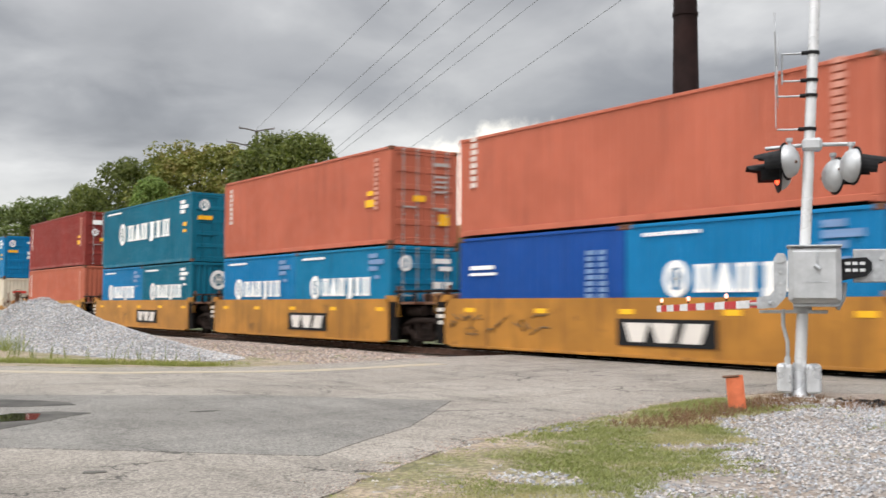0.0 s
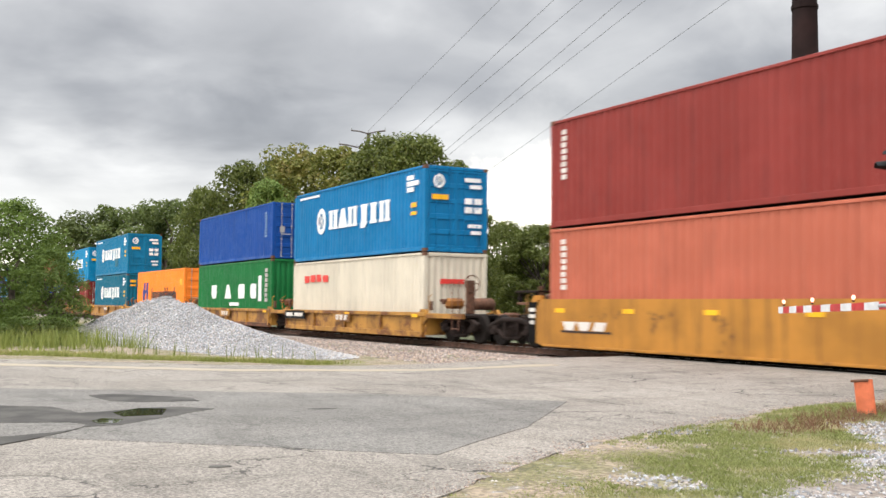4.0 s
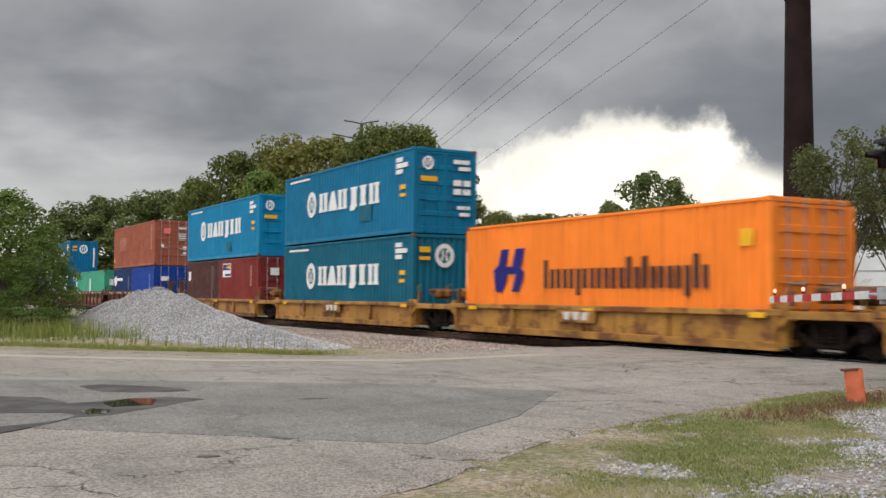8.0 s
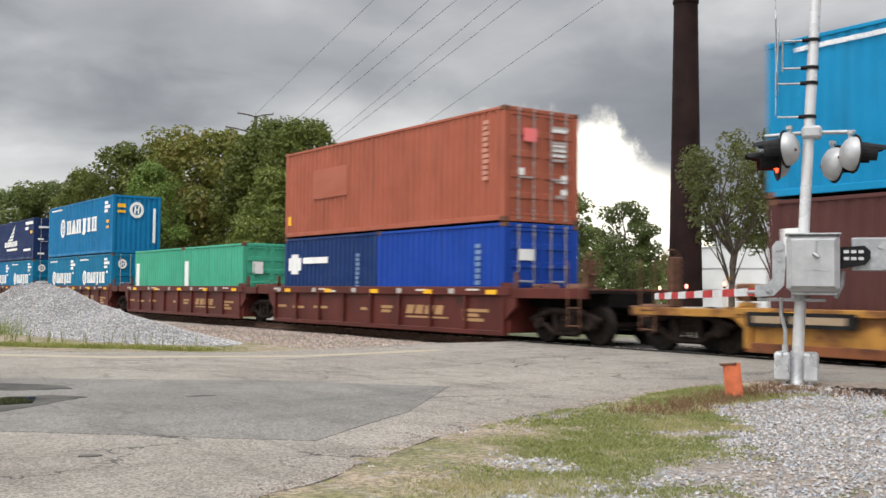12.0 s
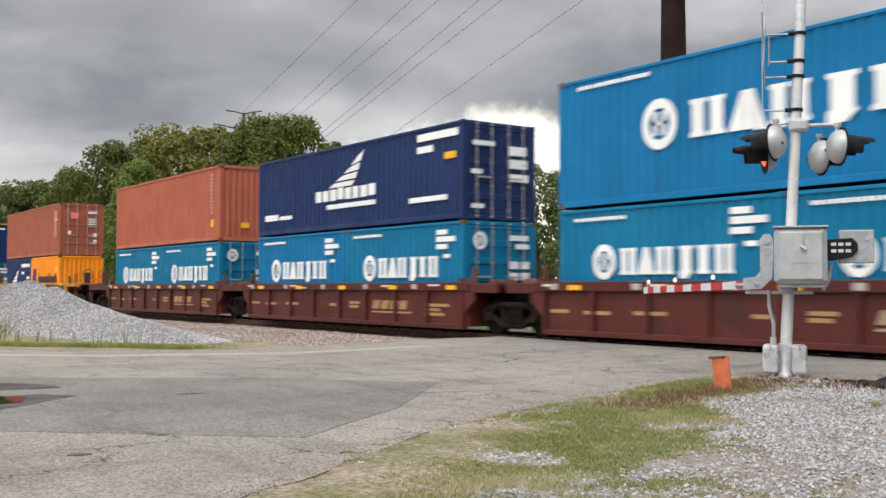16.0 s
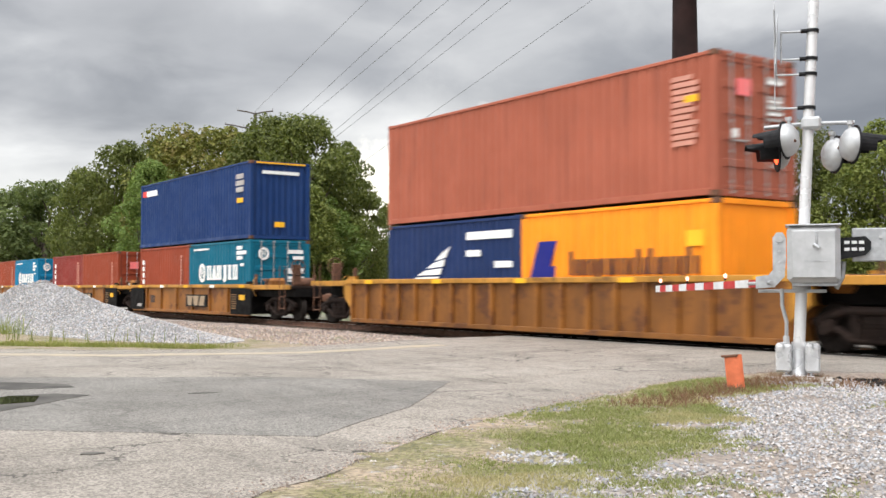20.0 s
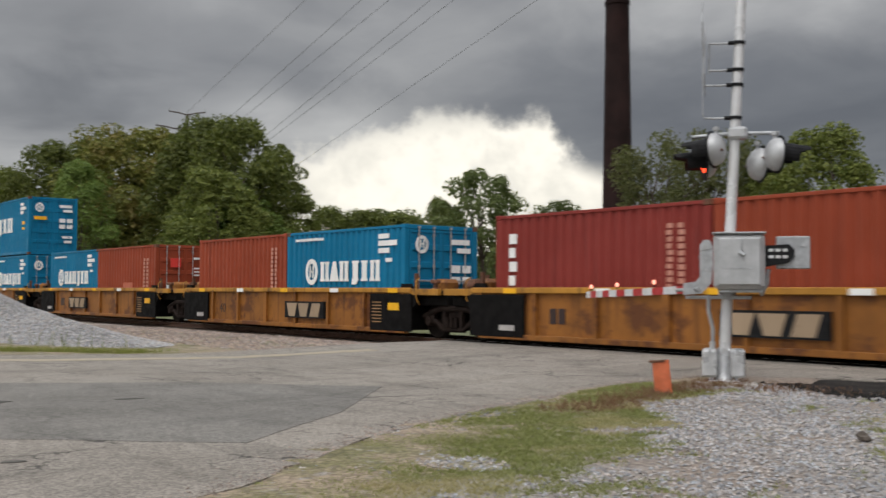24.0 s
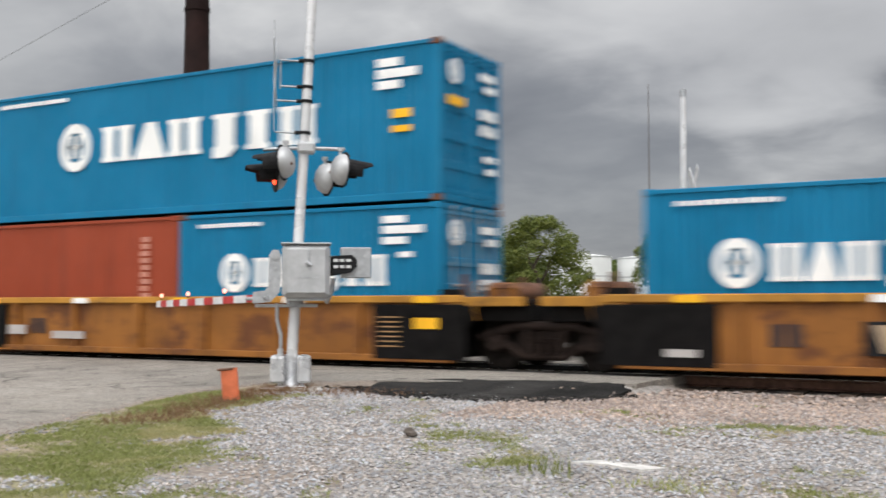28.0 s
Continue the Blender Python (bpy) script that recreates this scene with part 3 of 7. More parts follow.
def thing(name, m, label, category, group="", kind=""):
    ob = new(name)
    ob.matrix_basis = m
    return tagged(ob, label, category, group, kind)


def surface(name, geo, material, label, category="", kind="structure"):
    return tagged(new(name, geo.mesh(name, material)), label, category, "", kind)


RNG = random.Random(7)
TRACK_Y = 17.105
RAIL_TOP = 0.11


# ---- ground, road, track ----
def inside(x, y, poly):
    hit = False
    j = len(poly) - 1
    for i in range(len(poly)):
        xi, yi = poly[i]
        xj, yj = poly[j]
        if (yi > y) != (yj > y) and x < (xj - xi) * (y - yi) / (yj - yi) + xi:
            hit = not hit
        j = i
    return hit


ROAD = [(-2.2, -30), (-2.9, -8), (-4.6, 0.0), (-5.5, 2.2), (-6.3, 3.5), (-7.5, 5.1), (-8.5, 7.2), (-9.3, 9.4), (-9.7, 11.0), (-9.5, 12.4), (-8.6, 13.1), (-6.6, 13.8), (-4.7, 14.3),
        (-4.5, 17), (-4.6, 20.0), (-7.5, 23.5), (-8.5, 28), (-9, 70), (-20, 70), (-20.3, 28), (-20.6, 20), (-20.0, 15.4), (-19.7, 11.5),
        (-19.8, 8.6), (-21.0, 6.2), (-24.7, 2.4), (-32, -4.5), (-46, -17), (-62, -30)]


def road_height(x, y):
    k = max(0.0, min(1.0, (y - 8.5) / 5.5))
    return 0.012 + 0.088 * k * k * (3 - 2 * k) * (1 if y < 22 else max(0.0, 1 - (y - 22) / 8))


def ground_height(x, y):
    near = math.exp(-((x + 7) / 30) ** 2 - ((y - 6) / 30) ** 2)
    h = 0.03 * noise.noise((x * 0.35, y * 0.35, 0.3)) * near + 0.012 * noise.noise((x * 1.7, y * 1.7, 4.0)) * near
    # the signal stands on a low shoulder
    h += 0.05 * math.exp(-((x + 8.6) / 2.2) ** 2 - ((y - 11.2) / 2.2) ** 2)
    # the track lies a little low beside the road
    if 13.4 < y < 21:
        h -= 0.12 * min(1, (y - 13.4) / 1.0) * min(1, (21 - y) / 1.0)
    return h


def axis_lines(lo, hi, fine, out):
    a = [lo + fine * i for i in range(int((hi - lo) / fine) + 1)]
    step, left, right = fine, lo, hi
    head, tail = [], []
    while right < out:
        step *= 1.35
        left, right = left - step, right + step
        head.append(left), tail.append(right)
    return head[::-1] + a + tail


APRON = [(-8.77, 12.68), (-8.18, 13.45), (-6.75, 14.15), (-5.57, 14.3), (-4.85, 14.15), (-4.7, 13.5), (-4.55, 13.2), (-4.85, 12.45), (-5.61, 11.85), (-6.75, 11.75), (-7.76, 12.1)]


def build_ground():
    xs, ys = axis_lines(-32, 6, 0.4, 2500), axis_lines(-4, 24, 0.4, 2500)
    g = Geo()
    nx, ny = len(xs), len(ys)
    deep = [(x * 1.0, y) for x, y in ROAD]
    v = []
    for y in ys:
        for x in xs:
            z = ground_height(x, y)
            if inside(x, y, deep):
                rim = not all(inside(x + a, y + b, deep) for a, b in ((0.28, 0), (-0.28, 0), (0, 0.28), (0, -0.28)))
                z = road_height(x, y) + 0.014 * noise.noise((x * 2.1, y * 2.1, 6.0)) - 0.001 if rim else min(z, road_height(x, y) - 0.014)
            elif -12 < x < 0 and 0 < y < 13:
                near_road = any(inside(x + a, y + b, deep) for a, b in ((-0.5, 0), (0, 0.5), (-0.9, 0)))
                z = max(z, road_height(x, y) - 0.004) if near_road else z
            v.append((x, y, z))
    f = [(j * nx + i, j * nx + i + 1, (j + 1) * nx + i + 1, (j + 1) * nx + i) for j in range(ny - 1) for i in range(nx - 1)]
    g.add(v, f, 0, True)
    surface("ground", g, M["ground"], "gravelly dirt ground with thin grass", "ground")

    # road sheet, cut from its outline and draped
    def sheet(outline, lift, step=0.8, edge_noise=0.0, seed=0, drape=False):
        pts = []
        for i, p in enumerate(outline):
            q = outline[(i + 1) % len(outline)]
            n = max(1, int(math.hypot(q[0] - p[0], q[1] - p[1]) / (0.13 if edge_noise > 0.3 else 0.35))) if max(abs(p[0]), abs(p[1]), abs(q[0]), abs(q[1])) < 34 else 1
            for k in range(n):
                x, y = p[0] + (q[0] - p[0]) * k / n, p[1] + (q[1] - p[1]) * k / n
                if edge_noise:
                    x += edge_noise * noise.noise((x * 1.3, y * 1.3, seed)) + 0.4 * edge_noise * noise.noise((x * 5, y * 5, seed))
                    y += edge_noise * noise.noise((x * 1.3, y * 1.3, seed + 9)) + 0.4 * edge_noise * noise.noise((x * 5, y * 5, seed + 9))
                pts.append((x, y))
        bm = bmesh.new()
        face = bm.faces.new([bm.verts.new((x, y, 0)) for x, y in pts])
        if face.normal.z < 0 or sum(a[0] * b[1] - b[0] * a[1] for a, b in zip(pts, pts[1:] + pts[:1])) < 0:
            bmesh.ops.reverse_faces(bm, faces=[face])
        for axis, lo, hi in ((0, -30, 2), (1, -4, 30)):
            k = lo
            while k <= hi:
                co = (k, 0, 0) if axis == 0 else (0, k, 0)
                no = (1, 0, 0) if axis == 0 else (0, 1, 0)
                bmesh.ops.bisect_plane(bm, geom=bm.verts[:] + bm.edges[:] + bm.faces[:], plane_co=co, plane_no=no)
                k += step
        for q in bm.verts:
            q.co.z = road_height(q.co.x, q.co.y) + lift
            if drape:
                k = max(0.0, min(1.0, (q.co.y - 13.0) / 0.7))
                q.co.z = 0.019 + 0.092 * k + max(0.0, ground_height(q.co.x, q.co.y))
        ext = bmesh.ops.extrude_edge_only(bm, edges=[e for e in bm.edges if e.is_boundary])
        for q in ext["geom"]:
            if isinstance(q, bmesh.types.BMVert):
                q.co.z -= 0.12 if lift == 0 else 0.03 if drape else lift
        me = bpy.data.meshes.new("sheet")
        bm.to_mesh(me)
        bm.free()
        return me

    def lay(name, outline, lift, mat, label, category, edge=0.0, seed=0, step=0.8, drape=False):
        me = sheet(outline, lift, step, edge, seed, drape)
        me.materials.append(M[mat])
        return tagged(new(name, me), label, category, "", "structure")

    lay("road", ROAD, 0.0, "asphalt", "worn pale asphalt road leading over the crossing", "road", 0.10)
    lay("road_patch", [(-7.8, 4.1), (-9.2, 5.9), (-11.4, 8.0), (-13.4, 6.2), (-16.2, 1.7), (-20, -4.5), (-15.6, -6.5), (-12.6, -1.6), (-10.9, 0.6), (-9.2, 2.6)], 0.005, "asphalt_patch",
        "darker asphalt patch in the road", "asphalt patch", 0.05, 3)
    lay("crossing_apron", APRON, 0.006, "asphalt_new", "fresh black asphalt strip beside the track", "asphalt patch", 0.42, 5, 0.4, True)
    lay("cement_streak", [(-2.95, 7.62), (-2.80, 7.80), (-2.45, 7.74), (-2.15, 7.70), (-2.30, 7.56), (-2.65, 7.60)], 0.014, "cement", "pale streak of spilled cement on the gravel", "cement spill", 0.12, 41, 0.4, True)
    lay("wet_patch", [(-13.76, 1.02), (-13.45, 1.37), (-13.20, 1.90), (-12.29, 2.00), (-12.41, 2.33), (-12.68, 2.83), (-12.64, 3.26), (-12.21, 3.52), (-11.91, 3.10), (-11.57, 2.85), (-11.01, 2.26), (-10.89, 1.83), (-10.28, 1.38), (-9.94, 1.01), (-9.58, 0.63), (-10.30, 0.70), (-10.45, 1.10), (-10.75, 1.75), (-11.10, 1.88), (-11.40, 1.75), (-11.65, 1.10), (-11.70, 0.83)], 0.009, "wet",
        "dark wet asphalt round the puddle", "wet patch", 0.10, 11, 0.5)
    lay("wet_patch", [(-14.61, 2.51), (-14.75, 2.84), (-13.72, 3.65), (-13.28, 3.64), (-13.40, 2.99), (-13.66, 2.63)], 0.009, "wet", "dark damp strip on the asphalt", "wet patch", 0.06, 13, 0.5)
    lay("puddle", [(-12.20, 2.35), (-12.59, 2.71), (-12.39, 2.99), (-11.78, 2.81), (-11.74, 2.35)], 0.013, "puddle", "still shallow puddle on the road", "puddle", 0.04, 17, 0.5)
    lay("puddle", [(-11.43, 1.99), (-11.65, 2.14), (-11.45, 2.31), (-11.10, 2.19), (-11.13, 2.01)], 0.013, "puddle", "small muddy puddle on the road", "puddle", 0.03, 19, 0.5)
    lay("pothole", [(-7.87, 2.38), (-7.93, 2.39), (-7.98, 2.32), (-7.97, 2.24), (-7.91, 2.21), (-7.87, 2.28)], 0.007, "wet", "small dark pothole in the asphalt", "pothole", 0.06, 29, 0.5)
    lay("pothole", [(-11.72, 4.86), (-11.80, 4.78), (-11.83, 4.62), (-11.78, 4.50), (-11.72, 4.60)], 0.009, "wet", "small dark pothole in the asphalt", "pothole", 0.06, 31, 0.5)
    lay("road_line", [(-17.6, 12.2), (-18.1, 12.2), (-18.3, 9.2), (-19.5, 6.0), (-23.4, 1.6), (-30.9, -5.5), (-44.8, -17.8), (-44.3, -18.3), (-30.5, -6.0), (-23.0, 1.1), (-19.0, 5.7), (-17.8, 9.1)], 0.004, "road_line",
        "faded yellow line on the asphalt", "road marking", 0.10, 37)


build_ground()


def stones(name, spots, size, mat, label, seed):
    """Loose stones as one heap of little lumps."""
    r = random.Random(seed)
    g = Geo()
    shapes = []
    for _ in range(6):
        d = [Vector((1, 0, 0)), Vector((-1, 0, 0)), Vector((0, 1, 0)), Vector((0, -1, 0)), Vector((0, 0, 1)), Vector((0, 0, -1))]
        shapes.append([p * r.uniform(0.6, 1.15) + Vector([r.uniform(-0.25, 0.25) for _ in range(3)]) for p in d])
    F = [(0, 2, 4), (2, 1, 4), (1, 3, 4), (3, 0, 4), (2, 0, 5), (1, 2, 5), (3, 1, 5), (0, 3, 5)]
    for x, y, z in spots:
        s = size * r.uniform(0.55, 1.35)
        a = r.uniform(0, 6.3)
        ca, sa = math.cos(a) * s, math.sin(a) * s
        g.add([(x + p.x * ca - p.y * sa, y + p.x * sa + p.y * ca, z + p.z * s * 0.8) for p in r.choice(shapes)], F)
    return tagged(new(name, g.mesh(name, M[mat])), label, "gravel", "", "stuff")


def blades(name, spots, high, wide, mat, label, seed, lean=0.35, category="grass"):
    r = random.Random(seed)
    g = Geo()
    for x, y, z in spots:
        for _ in range(3):
            h = high * r.uniform(0.45, 1.25)
            a = r.uniform(0, 6.3)
            dx, dy = math.cos(a), math.sin(a)
            w = wide * r.uniform(0.6, 1.3)
            lx, ly = r.gauss(0, lean) * h, r.gauss(0, lean) * h
            ox, oy = r.gauss(0, wide * 3), r.gauss(0, wide * 3)
            p = Vector((x + ox, y + oy, z - 0.01))
            g.add([p + Vector((dx * w, dy * w, 0)), p - Vector((dx * w, dy * w, 0)), p + Vector((lx * 0.4 - dx * w * 0.7, ly * 0.4 - dy * w * 0.7, h * 0.55)),
                   p + Vector((lx * 0.4 + dx * w * 0.7, ly * 0.4 + dy * w * 0.7, h * 0.55)), p + Vector((lx, ly, h))], [(0, 1, 2, 3), (3, 2, 4)])
    return tagged(new(name, g.mesh(name, M[mat])), label, category, "", "stuff")


def off_road(x, y):
    return not inside(x, y, ROAD)


def bare(x, y):
    """Bare brown dirt inside the verge."""
    k = noise.noise((x * 0.9, y * 0.9, 21.0)) + 0.4 * noise.noise((x * 3.1, y * 3.1, 5.0))
    spot = math.exp(-((x + 5.4) / 0.9) ** 2 - ((y - 5.9) / 0.45) ** 2)
    return max(0.0, min(1.0, (k - 0.30) * 4)) * (1.0 if x < -4.6 else 0.35) + spot


def from_edge(x, y):
    """Metres from the near edge of the road, along x."""
    for a, b in zip(ROAD[2:9], ROAD[3:10]):
        if a[1] <= y <= b[1]:
            return x - (a[0] + (b[0] - a[0]) * (y - a[1]) / (b[1] - a[1]))
    return 9.0


TUFTS = [(-5.7, 8.1, 0.35), (-4.05, 6.95, 0.22), (-3.3, 7.2, 0.3), (-2.9, 6.9, 0.35), (-2.9, 7.75, 0.25), (-2.7, 6.4, 0.35), (-2.05, 7.75, 0.2), (-7.1, 10.7, 0.3), (-6.3, 10.2, 0.25)]


def grass_here(x, y):
    """Where the near verge is green: a band along the road's edge and scattered islands."""
    e = from_edge(x, y)
    c, wide = 1.45 - 0.14 * (y - 5), max(0.55, 1.35 - 0.14 * (y - 5))
    near = max(0.0, min(1.0, (5.2 - y) / 1.7))
    c, wide = c - 0.85 * near, wide - 0.88 * near
    band = 1.15 * math.exp(-((e - c) / wide) ** 2) if y < 10.6 else 0.0
    band -= 1.1 * math.exp(-((x + 6.1) / 0.55) ** 2 - ((y - 5.0) / 0.35) ** 2)
    n = noise.noise((x * 0.6, y * 0.6, 2.0)) + 0.7 * noise.noise((x * 1.9, y * 1.9, 8.0)) + 0.4 * noise.noise((x * 5.0, y * 5.0, 3.0))
    return band * 1.15 + 0.85 * n - 0.22 - 0.45 * bare(x, y)


def build_loose_ground():
    r = random.Random(3)
    pale, warm, tan, green, brown = [], [], [], [], []
    while len(pale) < 60000:
        x, y = r.uniform(-8.8, 4.5), r.uniform(3.2, 13.4)
        if off_road(x, y) and grass_here(x, y) < 0.25 + r.uniform(-0.2, 0.2) and from_edge(x, y) + 0.9 * noise.noise((x, y, 3.0)) > r.uniform(-0.1, 1.25) and r.random() > 0.85 * bare(x, y) and (not inside(x, y, APRON) or r.random() < (0.02 if inside(x, y - 0.32, APRON) else 0.45)):
            heap = warm if x > -5.5 and y + 0.5 * noise.noise((x * 0.8, y * 0.8, 7.0)) - 0.25 * (x + 5.5) > 10.2 + r.gauss(0, 0.5) else pale
            heap.append((x, y, ground_height(x, y) + (0.10 * max(0.0, min(1, (y - 13.0) / 0.7)) if inside(x, y, APRON) else 0.0) + 0.005))
    while len(green) < 48000:
        x, y = r.uniform(-10, 6), r.uniform(1.5, 13)
        if off_road(x, y) and grass_here(x, y) > 0.24 + r.uniform(-0.2, 0.25) and not inside(x, y, APRON):
            green.append((x, y, max(-0.01, ground_height(x, y)) + 0.002))
    for x, y, spread in TUFTS:
        for _ in range(30):
            px, py = x + r.gauss(0, spread * 0.8), y + r.gauss(0, spread * 0.6)
            green.append((px, py, ground_height(px, py)))
    while len(brown) < 1300:
        a = r.random()
        if a < 0.8:
            x, y = -8.95 + r.gauss(0, 0.22) + 0.95 * (1 - a / 0.8), 8.0 + 4.0 * a / 0.8 + r.gauss(0, 0.25)
        else:
            x, y = -8.0 + r.gauss(0, 0.6), 11.7 + r.gauss(0, 0.35)
        if off_road(x, y):
            brown.append((x, y, ground_height(x, y)))
    spill = []
    while len(spill) < 2600:
        x, y = r.uniform(-11, -4.5), r.uniform(1.5, 12.8)
        if inside(x, y, ROAD) and not inside(x - abs(r.gauss(0, 0.28)) - 0.05, y + 0.1, ROAD) is True or (inside(x, y, ROAD) and not inside(x + abs(r.gauss(0, 0.22)), y, ROAD)):
            spill.append((x, y, road_height(x, y) + 0.002))
    stones("road_grit", spill, 0.009, "ballast", "fine tan grit along the road edge", 25)
    stones("gravel", pale, 0.017, "pale_stone", "loose pale grey gravel beside the road", 5)
    stones("gravel", warm, 0.026, "ballast", "pinkish tan ballast stones spilled beside the track", 27)
    crumbs = []
    while len(crumbs) < 900:
        k = r.randrange(len(APRON))
        p, q, f = APRON[k], APRON[(k + 1) % len(APRON)], r.random()
        x, y = p[0] + (q[0] - p[0]) * f + r.gauss(0, 0.14), p[1] + (q[1] - p[1]) * f + r.gauss(0, 0.14)
        if y < 13.4:
            crumbs.append((x, y, ground_height(x, y) + 0.02))
    stones("asphalt_crumbs", crumbs, 0.030, "asphalt_new", "loose black asphalt crumbs round the fresh strip", 33)
    blades("verge_grass", green, 0.033, 0.0042, "grass", "short patchy green grass on gravel", 6, 0.5)
    blades("dry_weeds", brown, 0.085, 0.0045, "weed", "low dry reddish brown weeds at the road edge", 7, 0.5, "weeds")
    tuft = [(-1.9 + r.gauss(0, 0.2), 6.95 + r.gauss(0, 0.11)) for _ in range(60)]
    blades("dry_tuft", [(x, y, ground_height(x, y)) for x, y in tuft], 0.085, 0.004, "pale_grass", "low yellow dry grass tuft on the gravel", 51, 0.5)
    stalk = [(-2.85 + r.gauss(0, 0.22), 7.1 + r.gauss(0, 0.12)) for _ in range(16)]
    blades("weed_stalks", [(x, y, ground_height(x, y)) for x, y in stalk], 0.19, 0.005, "tall_grass", "few tall green weed stalks on the gravel", 52, 0.18, "weeds")
    # track bed stones, near side and between the rails
    while len(tan) < 14000:
        x, y = (r.uniform(-36, -19.6) if r.random() < 0.6 else r.uniform(-4.8, 9)), r.uniform(10.6, 16.3)
        if not off_road(x, y) or (x > -10 and y < 12.2 + 0.3 * r.random()):
            continue
        if inside(x, y, APRON):
            continue
        tan.append((x, y, ground_height(x, y) + 0.008 + (0.07 if y > 13.5 else 0.0) * min(1, (y - 13.5) / 0.9) - 0.085 * max(0.0, min(1, (y - 15.2) / 0.5))))
    stones("ballast_stones", tan, 0.036, "ballast", "tan and grey track ballast stones", 8)


MOUND = [(-39.5, 5.8, 0.0, 1.2), (-37.6, 6.4, 0.45, 1.8), (-36.3, 7.3, 1.05, 2.4), (-34.6, 8.1, 1.45, 2.8), (-33.2, 8.4, 1.38, 2.8), (-31.9, 8.6, 1.18, 2.7), (-29.8, 8.9, 0.78, 2.4),
         (-27.2, 8.9, 0.57, 2.0), (-25.0, 9.0, 0.38, 1.7), (-22.6, 9.2, 0.05, 1.2), (-22.0, 9.2, 0.0, 1.0)]


def mound_height(x, y):
    for a, b in zip(MOUND, MOUND[1:]):
        if a[0] <= x <= b[0]:
            k = (x - a[0]) / (b[0] - a[0])
            cy, h, w = (a[i] + (b[i] - a[i]) * k for i in (1, 2, 3))
            d = abs(y - cy) / w
            return max(0.0, h * (1 - d) ** 1.15 * 1.02 if d < 1 else 0.0) * (1 + 0.10 * noise.noise((x, y, 1)))
    return 0.0


def build_mound():
    g = Geo()
    nx, ny = 86, 34
    v = []
    for j in range(ny):
        for i in range(nx):
            x, y = -39.6 + 17.7 * i / (nx - 1), 3.8 + 8.4 * j / (ny - 1)
            v.append((x, y, mound_height(x, y) - 0.03 + 0.02 * noise.noise((x * 4, y * 4, 0))))
    g.add(v, [(j * nx + i, j * nx + i + 1, (j + 1) * nx + i + 1, (j + 1) * nx + i) for j in range(ny - 1) for i in range(nx - 1)], 0, True)
    mound = thing("gravel_mound", pose(0, 0, 0), "long heap of grey crushed stone beside the track", "gravel heap")
    part("pile_body", g, M["stone_bed"], mound)
    r = random.Random(12)
    spots = []
    while len(spots) < 26000:
        x, y = r.uniform(-39, -22.2), r.uniform(4.2, 12.0)
        h = mound_height(x, y)
        if h > 0.02:
            spots.append((x, y, h - 0.012))
    loose = stones("loose_stone", spots, 0.028, "stone", "loose grey crushed stone on the heap", 13)
    loose.parent = mound
    for key in ("category", "label"):
        del loose[key]
    # grass in front of the heap and up to the trees
    green, tall = [], []
    while len(green) < 11000:
        k = r.random()
        x = -20.6 - 26 * k
        y0 = 8.0 - 0.93 * (-20.6 - x) if x > -25 else 3.9 - 0.92 * (-25 - x)
        y = y0 + abs(r.gauss(0, 0.8)) * (0.5 + 2.6 * k) + 0.12
        if off_road(x, y):
            green.append((x, y, ground_height(x, y) + mound_height(x, y)))
    blades("roadside_grass", green, 0.11, 0.007, "pale_grass", "yellow-green grass between road and gravel heap", 14)
    while len(tall) < 330:
        x = r.uniform(-46, -21.5)
        y = 8.4 - 0.55 * (-21.5 - x) + r.gauss(0, 0.5) + (1.2 if x < -30 else 0)
        if x > -34 and r.random() < 0.72:
            continue
        if off_road(x, y):
            tall.append((x, y, ground_height(x, y) + mound_height(x, y) * 0.9))
    field = []
    while len(field) < 12000:
        x, y = r.uniform(-50, -29), r.uniform(-4, 7)
        if off_road(x, y) and y > 3.9 - 0.92 * (-25 - x) + 0.8 and mound_height(x, y) < 0.05 and r.random() < min(1.0, 0.1 + (-29 - x) / 7):
            field.append((x, y, ground_height(x, y)))
    blades("grass_field", field, 0.55, 0.011, "tall_grass", "rough bright green grass by the trees", 16, 0.3)
    blades("tall_weeds", tall, 0.42, 0.009, "tall_grass", "tall green weeds before the gravel heap", 15, 0.16, "weeds")


